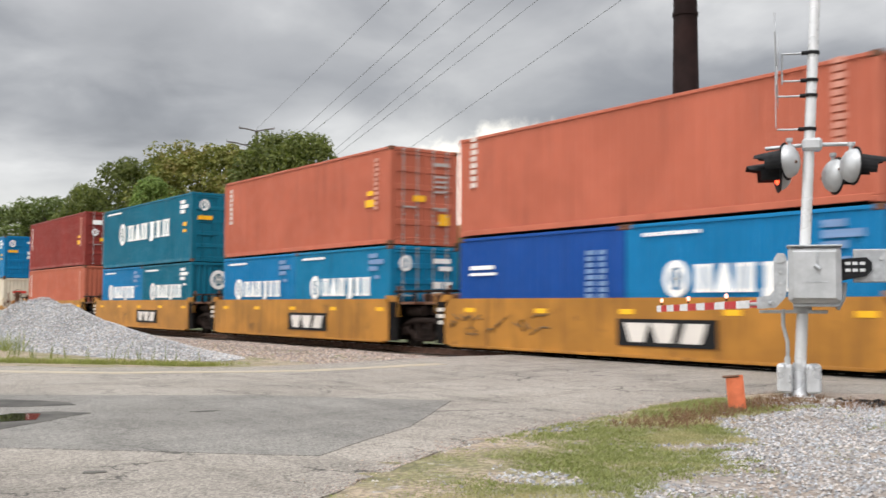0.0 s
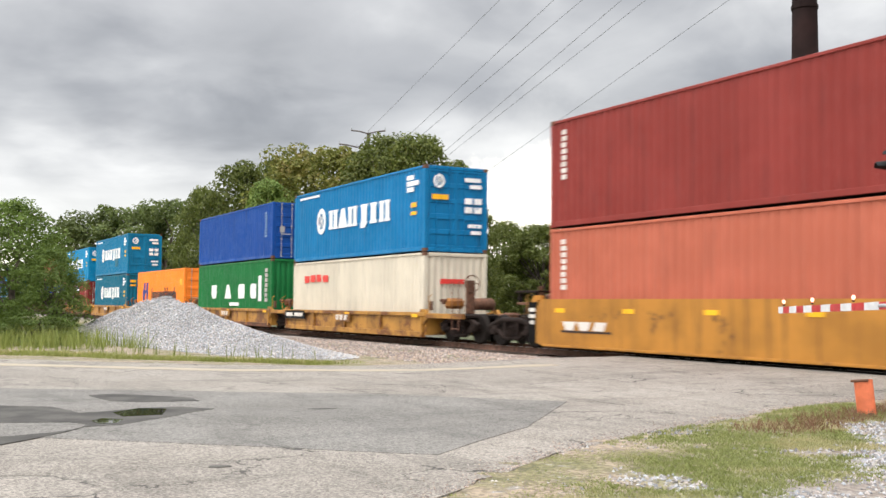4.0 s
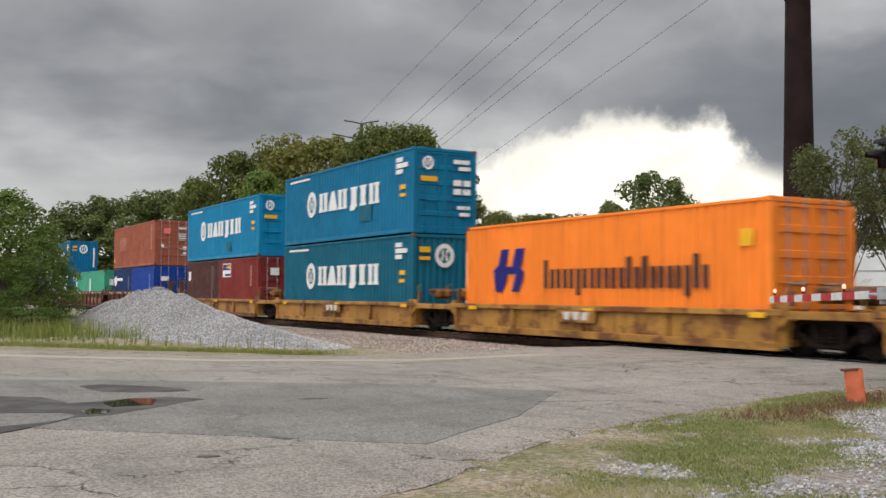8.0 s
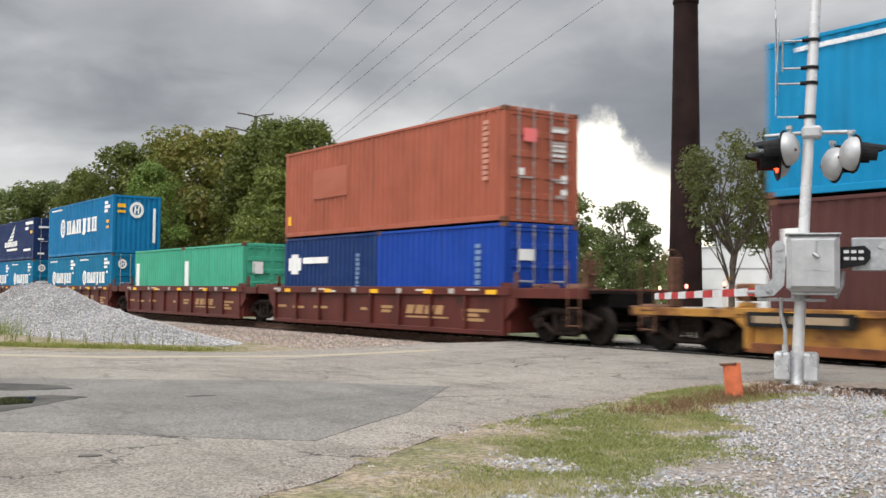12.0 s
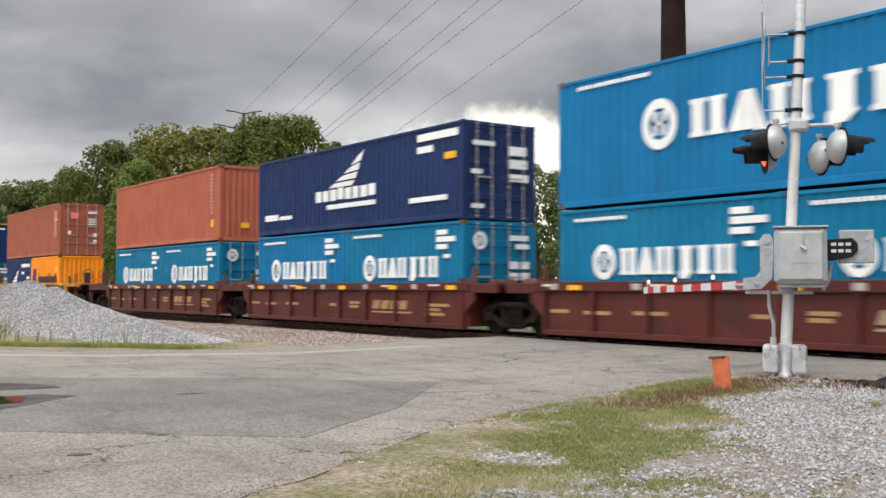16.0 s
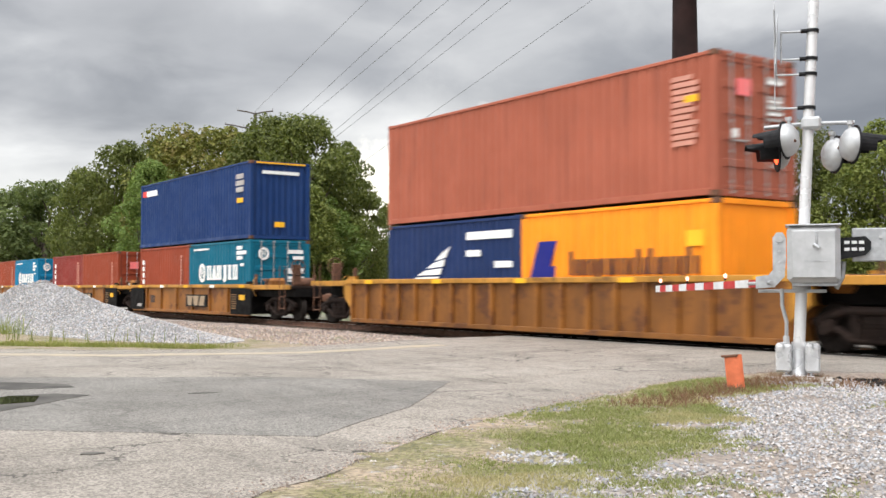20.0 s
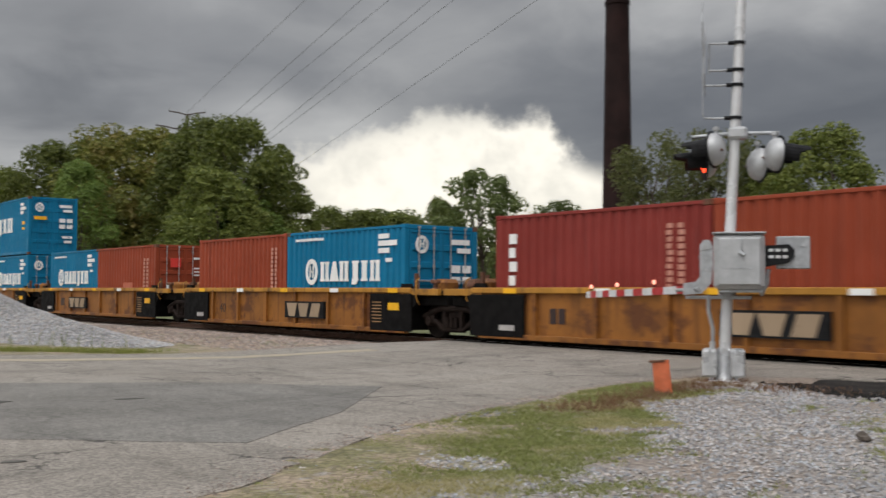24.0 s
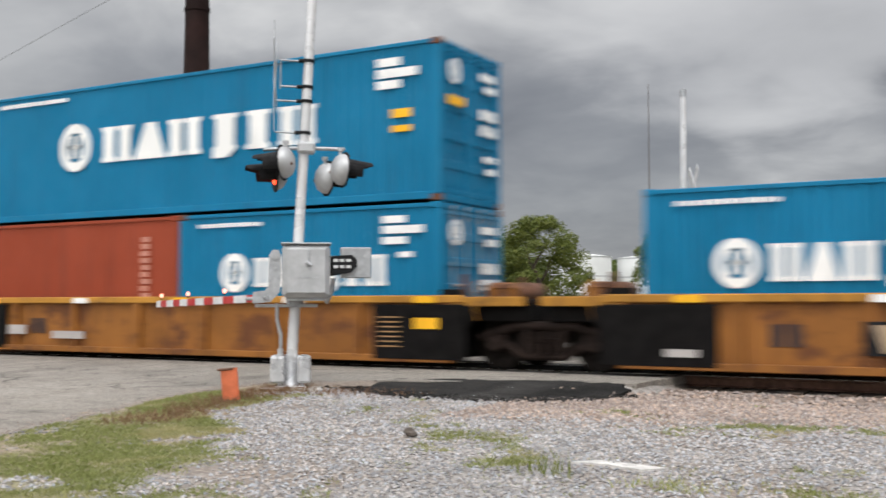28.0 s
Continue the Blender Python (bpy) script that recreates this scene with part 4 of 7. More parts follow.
def build_track():
    # bed, sleepers, rails
    g = Geo()
    xs = [-900, -300, -120] + [-60 + 2.0 * i for i in range(46)] + [60, 120, 400]
    prof = [(13.3, -0.13), (14.2, -0.055), (15.3, -0.06), (15.7, -0.10), (18.5, -0.10), (19.2, -0.05), (20.2, -0.06), (21.2, -0.14)]
    v = [(x, y, z + 0.012 * noise.noise((x * 0.9, y * 2, 0))) for x in xs for y, z in prof]
    n = len(prof)
    g.add(v, [(i * n + k, (i + 1) * n + k, (i + 1) * n + k + 1, i * n + k + 1) for i in range(len(xs) - 1) for k in range(n - 1)], 0, True)
    surface("track_bed", g, M["ballast_bed"], "ballast bed of the railway track", "track bed")
    track = thing("railway_track", pose(0, 0, 0), "single railway track with rusty rails on timber sleepers", "track", "", "structure")
    b = RAIL_TOP - 0.17
    web = [(-0.07, b), (0.07, b), (0.07, b + 0.012), (0.012, b + 0.03), (0.010, b + 0.125), (0.036, b + 0.135), (0.036, b + 0.162), (-0.036, b + 0.162), (-0.036, b + 0.135), (-0.010, b + 0.125), (-0.012, b + 0.03), (-0.07, b + 0.012)]
    for y in (TRACK_Y - 0.7525, TRACK_Y + 0.7525):
        rail = part("rail", Geo().prism([(p[0] + y, p[1]) for p in web], -900, 400, "x"), M["rail_side"], track, "rusty steel rail")
        part("rail_head", Geo().box(-900, 400, y - 0.034, y + 0.034, b + 0.160, b + 0.170, 0.004), M["rail_top"], rail, "bright worn rail head")
    sleeper = Geo().box(-0.115, 0.115, TRACK_Y - 1.3, TRACK_Y + 1.3, b - 0.17, b, 0.008).mesh("sleeper", M["tie"])
    x = -66.0
    while x < 8:
        if not -20.6 < x < -4.5:
            s = part("sleeper", sleeper, None, track, "", pose(x + RNG.uniform(-0.03, 0.03), 0, RNG.uniform(-0.006, 0.004), 0, 0, RNG.uniform(-0.8, 0.8)))
        x += 0.545
    # timber planks of the crossing beside each rail
    for y0, y1 in ((TRACK_Y - 1.25, TRACK_Y - 0.83), (TRACK_Y - 0.66, TRACK_Y + 0.66), (TRACK_Y + 0.83, TRACK_Y + 1.25)):
        part("crossing_panel", Geo().box(-20.2, -4.8, y0, y1, b, RAIL_TOP - 0.006, 0.01), M["asphalt_new"], track, "dark crossing panel beside the rail")


def build_lone_stone():
    r = random.Random(4)
    bm = bmesh.new()
    bmesh.ops.create_icosphere(bm, subdivisions=2, radius=0.062)
    for v in bm.verts:
        v.co *= 1 + 0.7 * noise.noise(v.co * 17)
        v.co.z *= 0.7
    me = bpy.data.meshes.new("stone")
    bm.to_mesh(me)
    bm.free()
    me.materials.append(M["wood_pole"])
    ob = tagged(new("stone", me), "dark grey broken stone lying on the gravel", "stone")
    ob.matrix_basis = pose(-4.8, 8.33, ground_height(-4.8, 8.33) + 0.05, 0, 0, 30)


build_lone_stone()
build_mound()
build_track()


# ---- crossing signal, marker, chimney, poles ----
def flasher(parent, at, lit=None):
    """A lamp head: domed housing, round background, hood, lens. It looks along +x."""
    head = part("lamp_head", Geo().tube([(-0.17, 0, 0), (-0.155, 0, 0), (-0.11, 0, 0), (-0.05, 0, 0), (0.0, 0, 0)], [0.06, 0.12, 0.19, 0.225, 0.23], 22), M["galv"], parent, "domed aluminium lamp housing", at)
    part("background_disc", Geo().tube([(0.0, 0, 0), (0.014, 0, 0)], 0.262, 26), M["lamp_black"], head, "black round background plate")
    hood = Geo()
    n = 14
    v, f = [], []
    for i in range(n + 1):
        a = math.radians(-35 + 250 * i / n)
        reach = 0.42 if 20 < math.degrees(a) < 160 else 0.26
        for x, r in ((0.012, 0.175), (reach, 0.150), (reach, 0.140), (0.012, 0.165)):
            v.append((x, r * math.cos(a), r * math.sin(a)))
    for i in range(n):
        for k in range(4):
            f.append((4 * i + k, 4 * i + (k + 1) % 4, 4 * i + 4 + (k + 1) % 4, 4 * i + 4 + k))
    f += [(0, 3, 2, 1), (4 * n, 4 * n + 1, 4 * n + 2, 4 * n + 3)]
    hood.add(v, f, 0, False)
    part("hood", hood.fixed(), M["lamp_black"], head, "long black sun hood")
    part("lens", Geo().tube([(0.013, 0, 0), (0.03, 0, 0), (0.04, 0, 0)], [0.158, 0.13, 0.06], 20), M["lamp_red"] if lit else M["lens"], head, "glowing red lens" if lit else "dark red lens")
    part("latch", Geo().tube([(-0.14, 0.10, -0.02), (-0.165, 0.12, -0.05)], 0.018, 8), M["rust"], head)
    part("bracket", Geo().tube([(-0.06, 0, 0.19), (-0.06, 0, 0.27)], 0.026, 10).tube([(-0.06, 0, 0.26), (-0.06, 0, 0.31)], 0.045, 10), M["galv"], head)
    return head


def build_signal():
    base = Vector((-9.02, 12.04, 0.045))
    sig = thing("crossing_signal", Matrix.Translation(base) @ pose(0, 0, 0, 0, 0, 36.8), "silver railway crossing signal mast with lamps and gate mechanism", "crossing signal")
    lean = 0.0507
    P = lambda z, dx=0.0, dy=0.0: (dx + lean * z, dy, z)
    part("foundation", Geo().box(-0.44, 0.46, -0.42, 0.36, -0.25, 0.018, 0.03), M["concrete"], sig, "weathered concrete footing")
    part("mast", Geo().tube([P(0.03), P(1.0), P(3.0), P(5.75)], [0.080, 0.076, 0.072, 0.068], 20), M["mast"], sig, "round silver-white mast")
    foot = part("mast_foot", Geo().box(-0.20, 0.22, -0.20, 0.20, 0.0, 0.035, 0.008).tube([P(0.035), P(0.10), P(0.47)], [0.13, 0.10, 0.10], 16), M["galv_bright"], sig, "flanged mast foot")
    for x in (-0.15, 0.17):
        for y in (-0.15, 0.15):
            part("anchor_bolt", Geo().tube([(x, y, 0.03), (x, y, 0.08)], 0.018, 6), M["galv_dull"], foot)
    for x0, x1 in ((-0.28, -0.075), (0.095, 0.29)):
        jb = part("junction_box", Geo().box(x0, x1, -0.18, 0.13, 0.08, 0.46, 0.025), M["galv_bright"], sig, "silver junction box at the mast foot")
        part("lid", Geo().box(x0 + 0.018, x1 - 0.018, -0.198, -0.18, 0.10, 0.43, 0.008), M["galv_bright"], jb)
        part("hinge", Geo().tube([((x0 + x1) / 2, -0.20, 0.40), ((x0 + x1) / 2, -0.20, 0.465)], 0.014, 8), M["galv_dull"], jb)
        part("lug", Geo().box((x0 + x1) / 2 - 0.05, (x0 + x1) / 2 + 0.05, -0.16, -0.08, 0.455, 0.475, 0.004), M["galv_dull"], jb)
    # gate mechanism
    box = part("gate_mechanism", Geo().box(-0.12, 0.55, -0.42, 0.12, 1.28, 2.03, 0.05), M["galv"], sig, "silver gate mechanism case")
    part("cover", Geo().box(-0.065, 0.495, -0.455, -0.42, 1.335, 1.975, 0.018), M["galv"], box, "bolted front cover")
    part("latch", Geo().box(0.235, 0.265, -0.472, -0.455, 1.79, 1.95, 0.004).tube([(0.22, -0.47, 1.78), (0.28, -0.48, 1.73)], 0.026, 8), M["galv_dull"], box)
    part("top_flange", Geo().box(-0.135, 0.565, -0.44, 0.13, 2.03, 2.052, 0.006), M["galv_dull"], box)
    part("base_flange", Geo().box(-0.06, 0.52, -0.34, 0.10, 1.235, 1.28, 0.006), M["galv_dull"], box)
    part("nameplate", Geo().box(0.10, 0.38, -0.459, -0.455, 1.555, 1.570), M["galv_dull"], box, "line of raised marks as a bar")
    part("clamp", Geo().tube([P(1.16), P(1.24)], 0.12, 16), M["galv_dull"], sig)
    part("plate", Geo().box(-0.50, 0.38, -0.10, 0.02, 1.145, 1.19, 0.004), M["galv_dull"], sig, "grey mounting plate")
    part("rear_link", Geo().tube([(0.50, -0.1, 1.20), (0.58, -0.1, 1.36), (0.60, -0.1, 1.56)], 0.03, 8), M["galv_dull"], sig)
    # gate support on the road side
    gate = part("gate_support", Geo().prism([(-0.52, 1.20), (-0.28, 1.22), (-0.15, 1.36), (-0.13, 1.60), (-0.13, 1.88), (-0.17, 1.95), (-0.25, 1.95), (-0.30, 1.88), (-0.30, 1.45), (-0.36, 1.38), (-0.52, 1.36)], -0.36, -0.31, "y").fixed(), M["galv_dull"], sig, "grey gate arm support")
    part("pivot", Geo().tube([(-0.215, -0.39, 1.86), (-0.215, -0.10, 1.86)], 0.045, 12), M["galv"], gate)
    for z in (1.42, 1.55, 1.70):
        part("bolt", Geo().tube([(-0.215, -0.38, z), (-0.215, -0.35, z)], 0.02, 6), M["galv"], gate)
    # the lowered arm: striped board that runs away over the road
    a0, a1 = Vector((-0.44, -0.20, 1.275)), Vector((-2.26, 3.0, 1.19))
    d = a1 - a0
    u = d.normalized()
    side = Vector((u.y, -u.x, 0)).normalized() * 0.014
    arm = part("gate_arm", Geo().tube([a0 - u * 0.25, a0 + d * 0.10], 0.03, 8), M["galv_dull"], sig, "lowered gate arm with red and white stripes")
    cuts = [0.0, 0.10, 0.21, 0.31, 0.40, 0.49, 0.575, 0.66, 0.74, 0.81, 0.885, 0.95, 1.0]
    for k, (s, e) in enumerate(zip(cuts, cuts[1:])):
        q0, q1 = a0 + d * s, a0 + d * e
        w0, w1 = 0.056, 0.052
        g = Geo().add([q0 - side + Vector((0, 0, -w0)), q0 + side + Vector((0, 0, -w0)), q0 + side + Vector((0, 0, w0)), q0 - side + Vector((0, 0, w0)),
                       q1 - side + Vector((0, 0, -w1)), q1 + side + Vector((0, 0, -w1)), q1 + side + Vector((0, 0, w1)), q1 - side + Vector((0, 0, w1))],
                      [(0, 3, 2, 1), (4, 5, 6, 7), (0, 1, 5, 4), (3, 7, 6, 2), (0, 4, 7, 3), (1, 2, 6, 5)])
        part("stripe", g, M["gate_white"] if k % 2 else M["gate_red"], arm, "white stripe" if k % 2 else "red stripe")
    for s in (0.30, 0.66, 0.95):
        q = a0 + d * s
        lamp = part("gate_lamp", Geo().tube([q + Vector((0, 0, 0.07)), q + Vector((0, 0, 0.105))], 0.016, 8), M["lamp_black"], arm, "small gate lamp")
        part("lamp_globe", Geo().tube([q + Vector((0, 0, 0.10)), q + Vector((0, 0, 0.125)), q + Vector((0, 0, 0.155)), q + Vector((0, 0, 0.17))], [0.014, 0.027, 0.025, 0.008], 12), M["lamp_amber"], lamp, "glowing lamp globe")
    # counterweight side
    cw = part("counterweight_arm", Geo().prism([(0.54, 1.58), (0.86, 1.64), (0.93, 1.72), (0.93, 1.82), (0.86, 1.89), (0.54, 1.87)], -0.26, -0.20, "y").fixed(), M["lamp_black"], sig, "dark slotted counterweight arm")
    for k in range(3):
        for z in (1.70, 1.79):
            part("slot", Geo().box(0.60 + 0.09 * k, 0.665 + 0.09 * k, -0.268, -0.26, z, z + 0.04), M["gate_white"], cw, "pale slot")
    weight = part("counterweight", Geo().box(0.70, 1.14, -0.18, -0.08, 1.56, 2.0, 0.012), M["galv_dull"], sig, "flat grey counterweight plates")
    part("bolt", Geo().tube([(1.05, -0.20, 1.88), (1.05, -0.17, 1.88)], 0.025, 6), M["galv"], weight)
    conduit = part("conduit", Geo().tube([(-0.14, -0.10, 0.44), (-0.135, -0.10, 0.75), (-0.19, -0.12, 0.98), (-0.19, -0.12, 1.20)], 0.026, 8), M["galv_dull"], sig, "grey cable conduit")
    part("conduit_cap", Geo().tube([(-0.14, -0.10, 0.46), (-0.14, -0.10, 0.56)], 0.042, 10), M["galv"], conduit)
    # crossarm and lamps
    zh = 3.44
    arm2 = part("crossarm", Geo().tube([(-0.40, 0.06, zh - 0.02), (0.08, 0, zh)], 0.028, 10).tube([(0.30, 0, zh), (0.76, 0.05, zh)], 0.028, 10), M["galv_dull"], sig, "short lamp crossarm")
    part("hub", Geo().box(0.08, 0.34, -0.13, 0.11, zh - 0.085, zh + 0.085, 0.035), M["galv"], arm2, "cast junction hub")
    flasher(sig, pose(-0.12, -0.06, 3.22, 0, 4, 163))
    flasher(sig, pose(-0.24, 0.30, 3.09, 0, 4, -168), True)
    flasher(sig, pose(0.74, -0.08, 3.125, 0, 4, 18))
    flasher(sig, pose(0.52, 0.20, 3.03, 0, 4, 22))
    # crossbuck seen edge on, on four stand-off arms
    buck = part("crossbuck", Geo().box(-0.262, -0.250, -0.06, 0.06, 3.7, 5.3, 0.002), M["galv_dull"], sig, "crossbuck sign seen edge on")
    for ang in (45, -45):
        m = Matrix.Translation((-0.24 if ang > 0 else -0.228, 0.0, 4.55)) @ pose(0, 0, 0, 0, 0, 89) @ pose(0, 0, 0, 0, ang, 0)
        part("blade", Geo().box(-0.62, 0.62, -0.004, 0.004, -0.11, 0.11, 0.001, 0, m), M["galv_dull"], buck)
    for z, reach in ((3.66, -0.24), (4.12, -0.23), (4.33, -0.17), (4.71, -0.17)):
        bar = part("stand_off", Geo().tube([P(z), (reach + 0.12, 0.0, z + 0.005), (reach, 0.02, z + 0.015)], 0.014, 8), M["galv_dull"], sig)
        part("band", Geo().tube([P(z - 0.022), P(z + 0.022)], 0.088, 14), M["lamp_black"], bar)
        part("bolt", Geo().tube([(lean * z - 0.15, -0.03, z), (lean * z - 0.07, -0.03, z)], 0.03, 6), M["lamp_black"], bar)
    part("sign_strap", Geo().tube([(-0.17, 0.02, 4.30), (-0.165, 0.02, 4.74)], 0.013, 8), M["galv_dull"], sig)
    return sig


def build_far_signal():
    base = Vector((-6.30, 22.3, 0.0))
    sig = thing("crossing_signal", Matrix.Translation(base), "white crossing signal mast beyond the track", "crossing signal")
    part("mast", Geo().tube([(0, 0, 0), (0.02, 0, 3), (0.05, 0, 5.8)], [0.08, 0.072, 0.066], 14), M["mast"], sig, "slim white mast")
    part("cap", Geo().tube([(0.05, 0, 5.72), (0.05, 0, 5.88)], 0.075, 12), M["galv_dull"], sig)
    part("foundation", Geo().box(-0.35, 0.35, -0.35, 0.35, -0.2, 0.05, 0.03), M["concrete"], sig)
    part("crossarm", Geo().tube([(0, -0.45, 2.80), (0.05, 0.5, 2.80)], 0.026, 8), M["galv_dull"], sig)
    flasher(sig, pose(-0.20, -0.30, 2.50, 0, 4, -160))
    flasher(sig, pose(-0.14, 0.34, 2.52, 0, 4, -160))
    flasher(sig, pose(0.28, 0.36, 2.58, 0, 4, 30))
    flasher(sig, pose(0.30, -0.28, 2.55, 0, 4, 30))
    buck = part("crossbuck", Geo(), M["gate_white"], sig, "white crossbuck blades")
    for ang in (48, -48):
        m = Matrix.Translation((0.28, -0.10, 3.75)) @ pose(0, 0, 0, 0, 0, -58) @ pose(0, 0, 0, 0, ang, 0)
        part("blade", Geo().box(-0.5, 0.5, -0.008 if ang > 0 else 0.004, 0.004 if ang > 0 else 0.012, -0.10, 0.10, 0.002, 0, m), M["gate_white"], buck)
    part("mechanism", Geo().box(-0.25, 0.3, -0.3, 0.15, 1.2, 1.8, 0.04), M["galv"], sig)


def build_marker():
    mk = thing("marker_post", pose(-8.52, 10.2, 0.0, 0, -6, 12), "short orange plastic marker post leaning at the road edge", "marker post")
    g = Geo()
    pts = []
    for i in range(13):
        a = math.pi * i / 12
        pts.append((0.115 * math.cos(a), 0.075 * math.sin(a)))
    for i in range(12, -1, -1):
        a = math.pi * i / 12
        pts.append((0.103 * math.cos(a), 0.060 * math.sin(a)))
    g.prism([(x, -y) for x, y in pts], -0.05, 0.44, "z")
    part("post", g.fixed(), M["marker_orange"], mk)
    part("cap", Geo().box(-0.12, 0.09, -0.085, 0.0, 0.415, 0.445, 0.008), M["rust"], mk, "grey-brown worn top edge")


def build_chimney():
    ch = thing("chimney", pose(-50.54, 55.34, 0), "tall dark brown steel factory chimney", "chimney")
    k = Geo().tube([(0, 0, 0), (0, 0, 6), (0, 0, 14), (0, 0, 21.9), (0, 0, 30), (0, 0, 40)], [1.20, 1.08, 0.95, 0.83, 0.82, 0.80], 28)
    part("shaft", k, M["chimney"], ch)
    for z in (21.9, 30.5, 39.6):
        part("ring", Geo().tube([(0, 0, z - 0.12), (0, 0, z + 0.12)], 0.90, 28), M["chimney"], ch, "stiffening ring")
    part("footing", Geo().box(-2, 2, -2, 2, -0.3, 0.5, 0.1), M["concrete"], ch)


POLE = Vector((-136.8, 61.7, 0))


def build_line():
    top = 26.0
    pole = thing("power_pole", Matrix.Translation(POLE), "tall dark power line pole with two crossarms", "power pole")
    part("pole", Geo().tube([(0, 0, -0.5), (0, 0, top)], [0.35, 0.22], 12), M["wood_pole"], pole)
    side = Vector((0.46, 0.89, 0)).normalized()
    for z, w, name in ((top - 0.1, 2.5, "crossarm"), (top - 2.1, 2.6, "crossarm")):
        off = 0.0 if z > top - 1 else -1.6
        arm = part(name, Geo().tube([side * (off - w) + Vector((0, 0, z + 0.45)), side * (off - w * 0.5) + Vector((0, 0, z + 0.30)), side * off + Vector((0, 0, z)), side * (off + w * 0.5) + Vector((0, 0, z + 0.30)), side * (off + w) + Vector((0, 0, z + 0.45))], 0.10, 8), M["wood_pole"], pole)
        for s in (-1, 0, 1):
            p = side * (off + s * w * 0.97) + Vector((0, 0, z + (0.4 if s else 0.0)))
            part("insulator", Geo().tube([p, p + Vector((0, 0, 0.25)), p + Vector((0, 0, 0.5))], [0.06, 0.11, 0.05], 8), M["galv_dull"], arm)
    # wires run from the pole up over the crossing
    lines = [((-136.8, 61.7, 26.3), (-73.5, 43.2, 25.0)), ((-124.5, 52.5, 15.0), (-70.8, 46.8, 25.0)), ((-124.4, 52.7, 14.6), (-69.5, 48.6, 25.0)),
             ((-120.5, 57.8, 15.2), (-67.6, 51.3, 25.0)), ((-120.5, 57.8, 14.8), (-66.5, 52.8, 25.0)), ((-115.9, 63.8, 15.0), (-62.6, 58.2, 25.0))]
    for x, y, z in ((-124.45, 52.6, 15.3), (-120.5, 57.8, 15.5), (-115.9, 63.8, 15.3)):
        low = thing("power_pole", pose(x, y, 0), "lower wooden power pole behind the trees", "power pole")
        part("pole", Geo().tube([(0, 0, -0.5), (0, 0, z)], [0.22, 0.15], 10), M["wood_pole"], low)
        part("crossarm", Geo().box(-0.07, 0.07, -0.9, 0.9, z - 0.55, z - 0.40, 0.01), M["wood_pole"], low)
    for a, b in lines:
        a, b = Vector(a), Vector(b)
        pts = [a + (b - a) * (2.4 * i / 12) for i in range(13)]
        wire = thing("power_line", pose(0, 0, 0), "thin grey overhead power cable", "cable", "overhead cables")
        part("cable", Geo().tube(pts, 0.021, 6), M["wire"], wire)


build_signal()
build_far_signal()
build_marker()
build_chimney()
build_line()
antenna = thing("antenna_mast", pose(-12.77, 40.0, 0), "thin dark antenna mast behind the track", "mast")
part("lower_mast", Geo().tube([(0, 0, -0.3), (0, 0, 5.0)], 0.045, 8), M["wood_pole"], antenna)
part("whip", Geo().tube([(0, 0, 5.0), (0, 0, 9.9)], [0.024, 0.012], 6), M["wood_pole"], antenna)


# ---- trees ----
PROFILE = {"m": (0.16, 0.80, 0.75), "n": (0.22, 0.76, 0.7), "f": (0.2, 0.74, 0.6), "o": (0.2, 0.72, 0.6), "l": (0.2, 0.78, 0.9), "s": (0.3, 0.62, 0.5), "a": (0.2, 0.76, 0.7)}


def crown_spots(r, kind, n):
    """Clump centres of a crown in a unit shape: height 1, spread 1, with lobes and bays."""
    out = []
    seed = r.uniform(0, 90)
    for _ in range(n):
        z = r.random() ** 0.85
        if kind == "t":
            z = 0.35 + 0.65 * z
            prof = 0.35 + 0.65 * z
        else:
            p, q, e = PROFILE[kind]
            prof = math.sin(math.pi * min(1, p + q * z)) ** e
        a = r.uniform(0, 6.283)
        lobe = 1 + 0.34 * noise.noise((2.2 * math.cos(a) + seed, 2.2 * math.sin(a), 3.0 * z))
        rad = prof * lobe * (0.35 + 0.65 * math.sqrt(r.random()))
        out.append(Vector((rad * math.cos(a), rad * math.sin(a), z)))
    return out


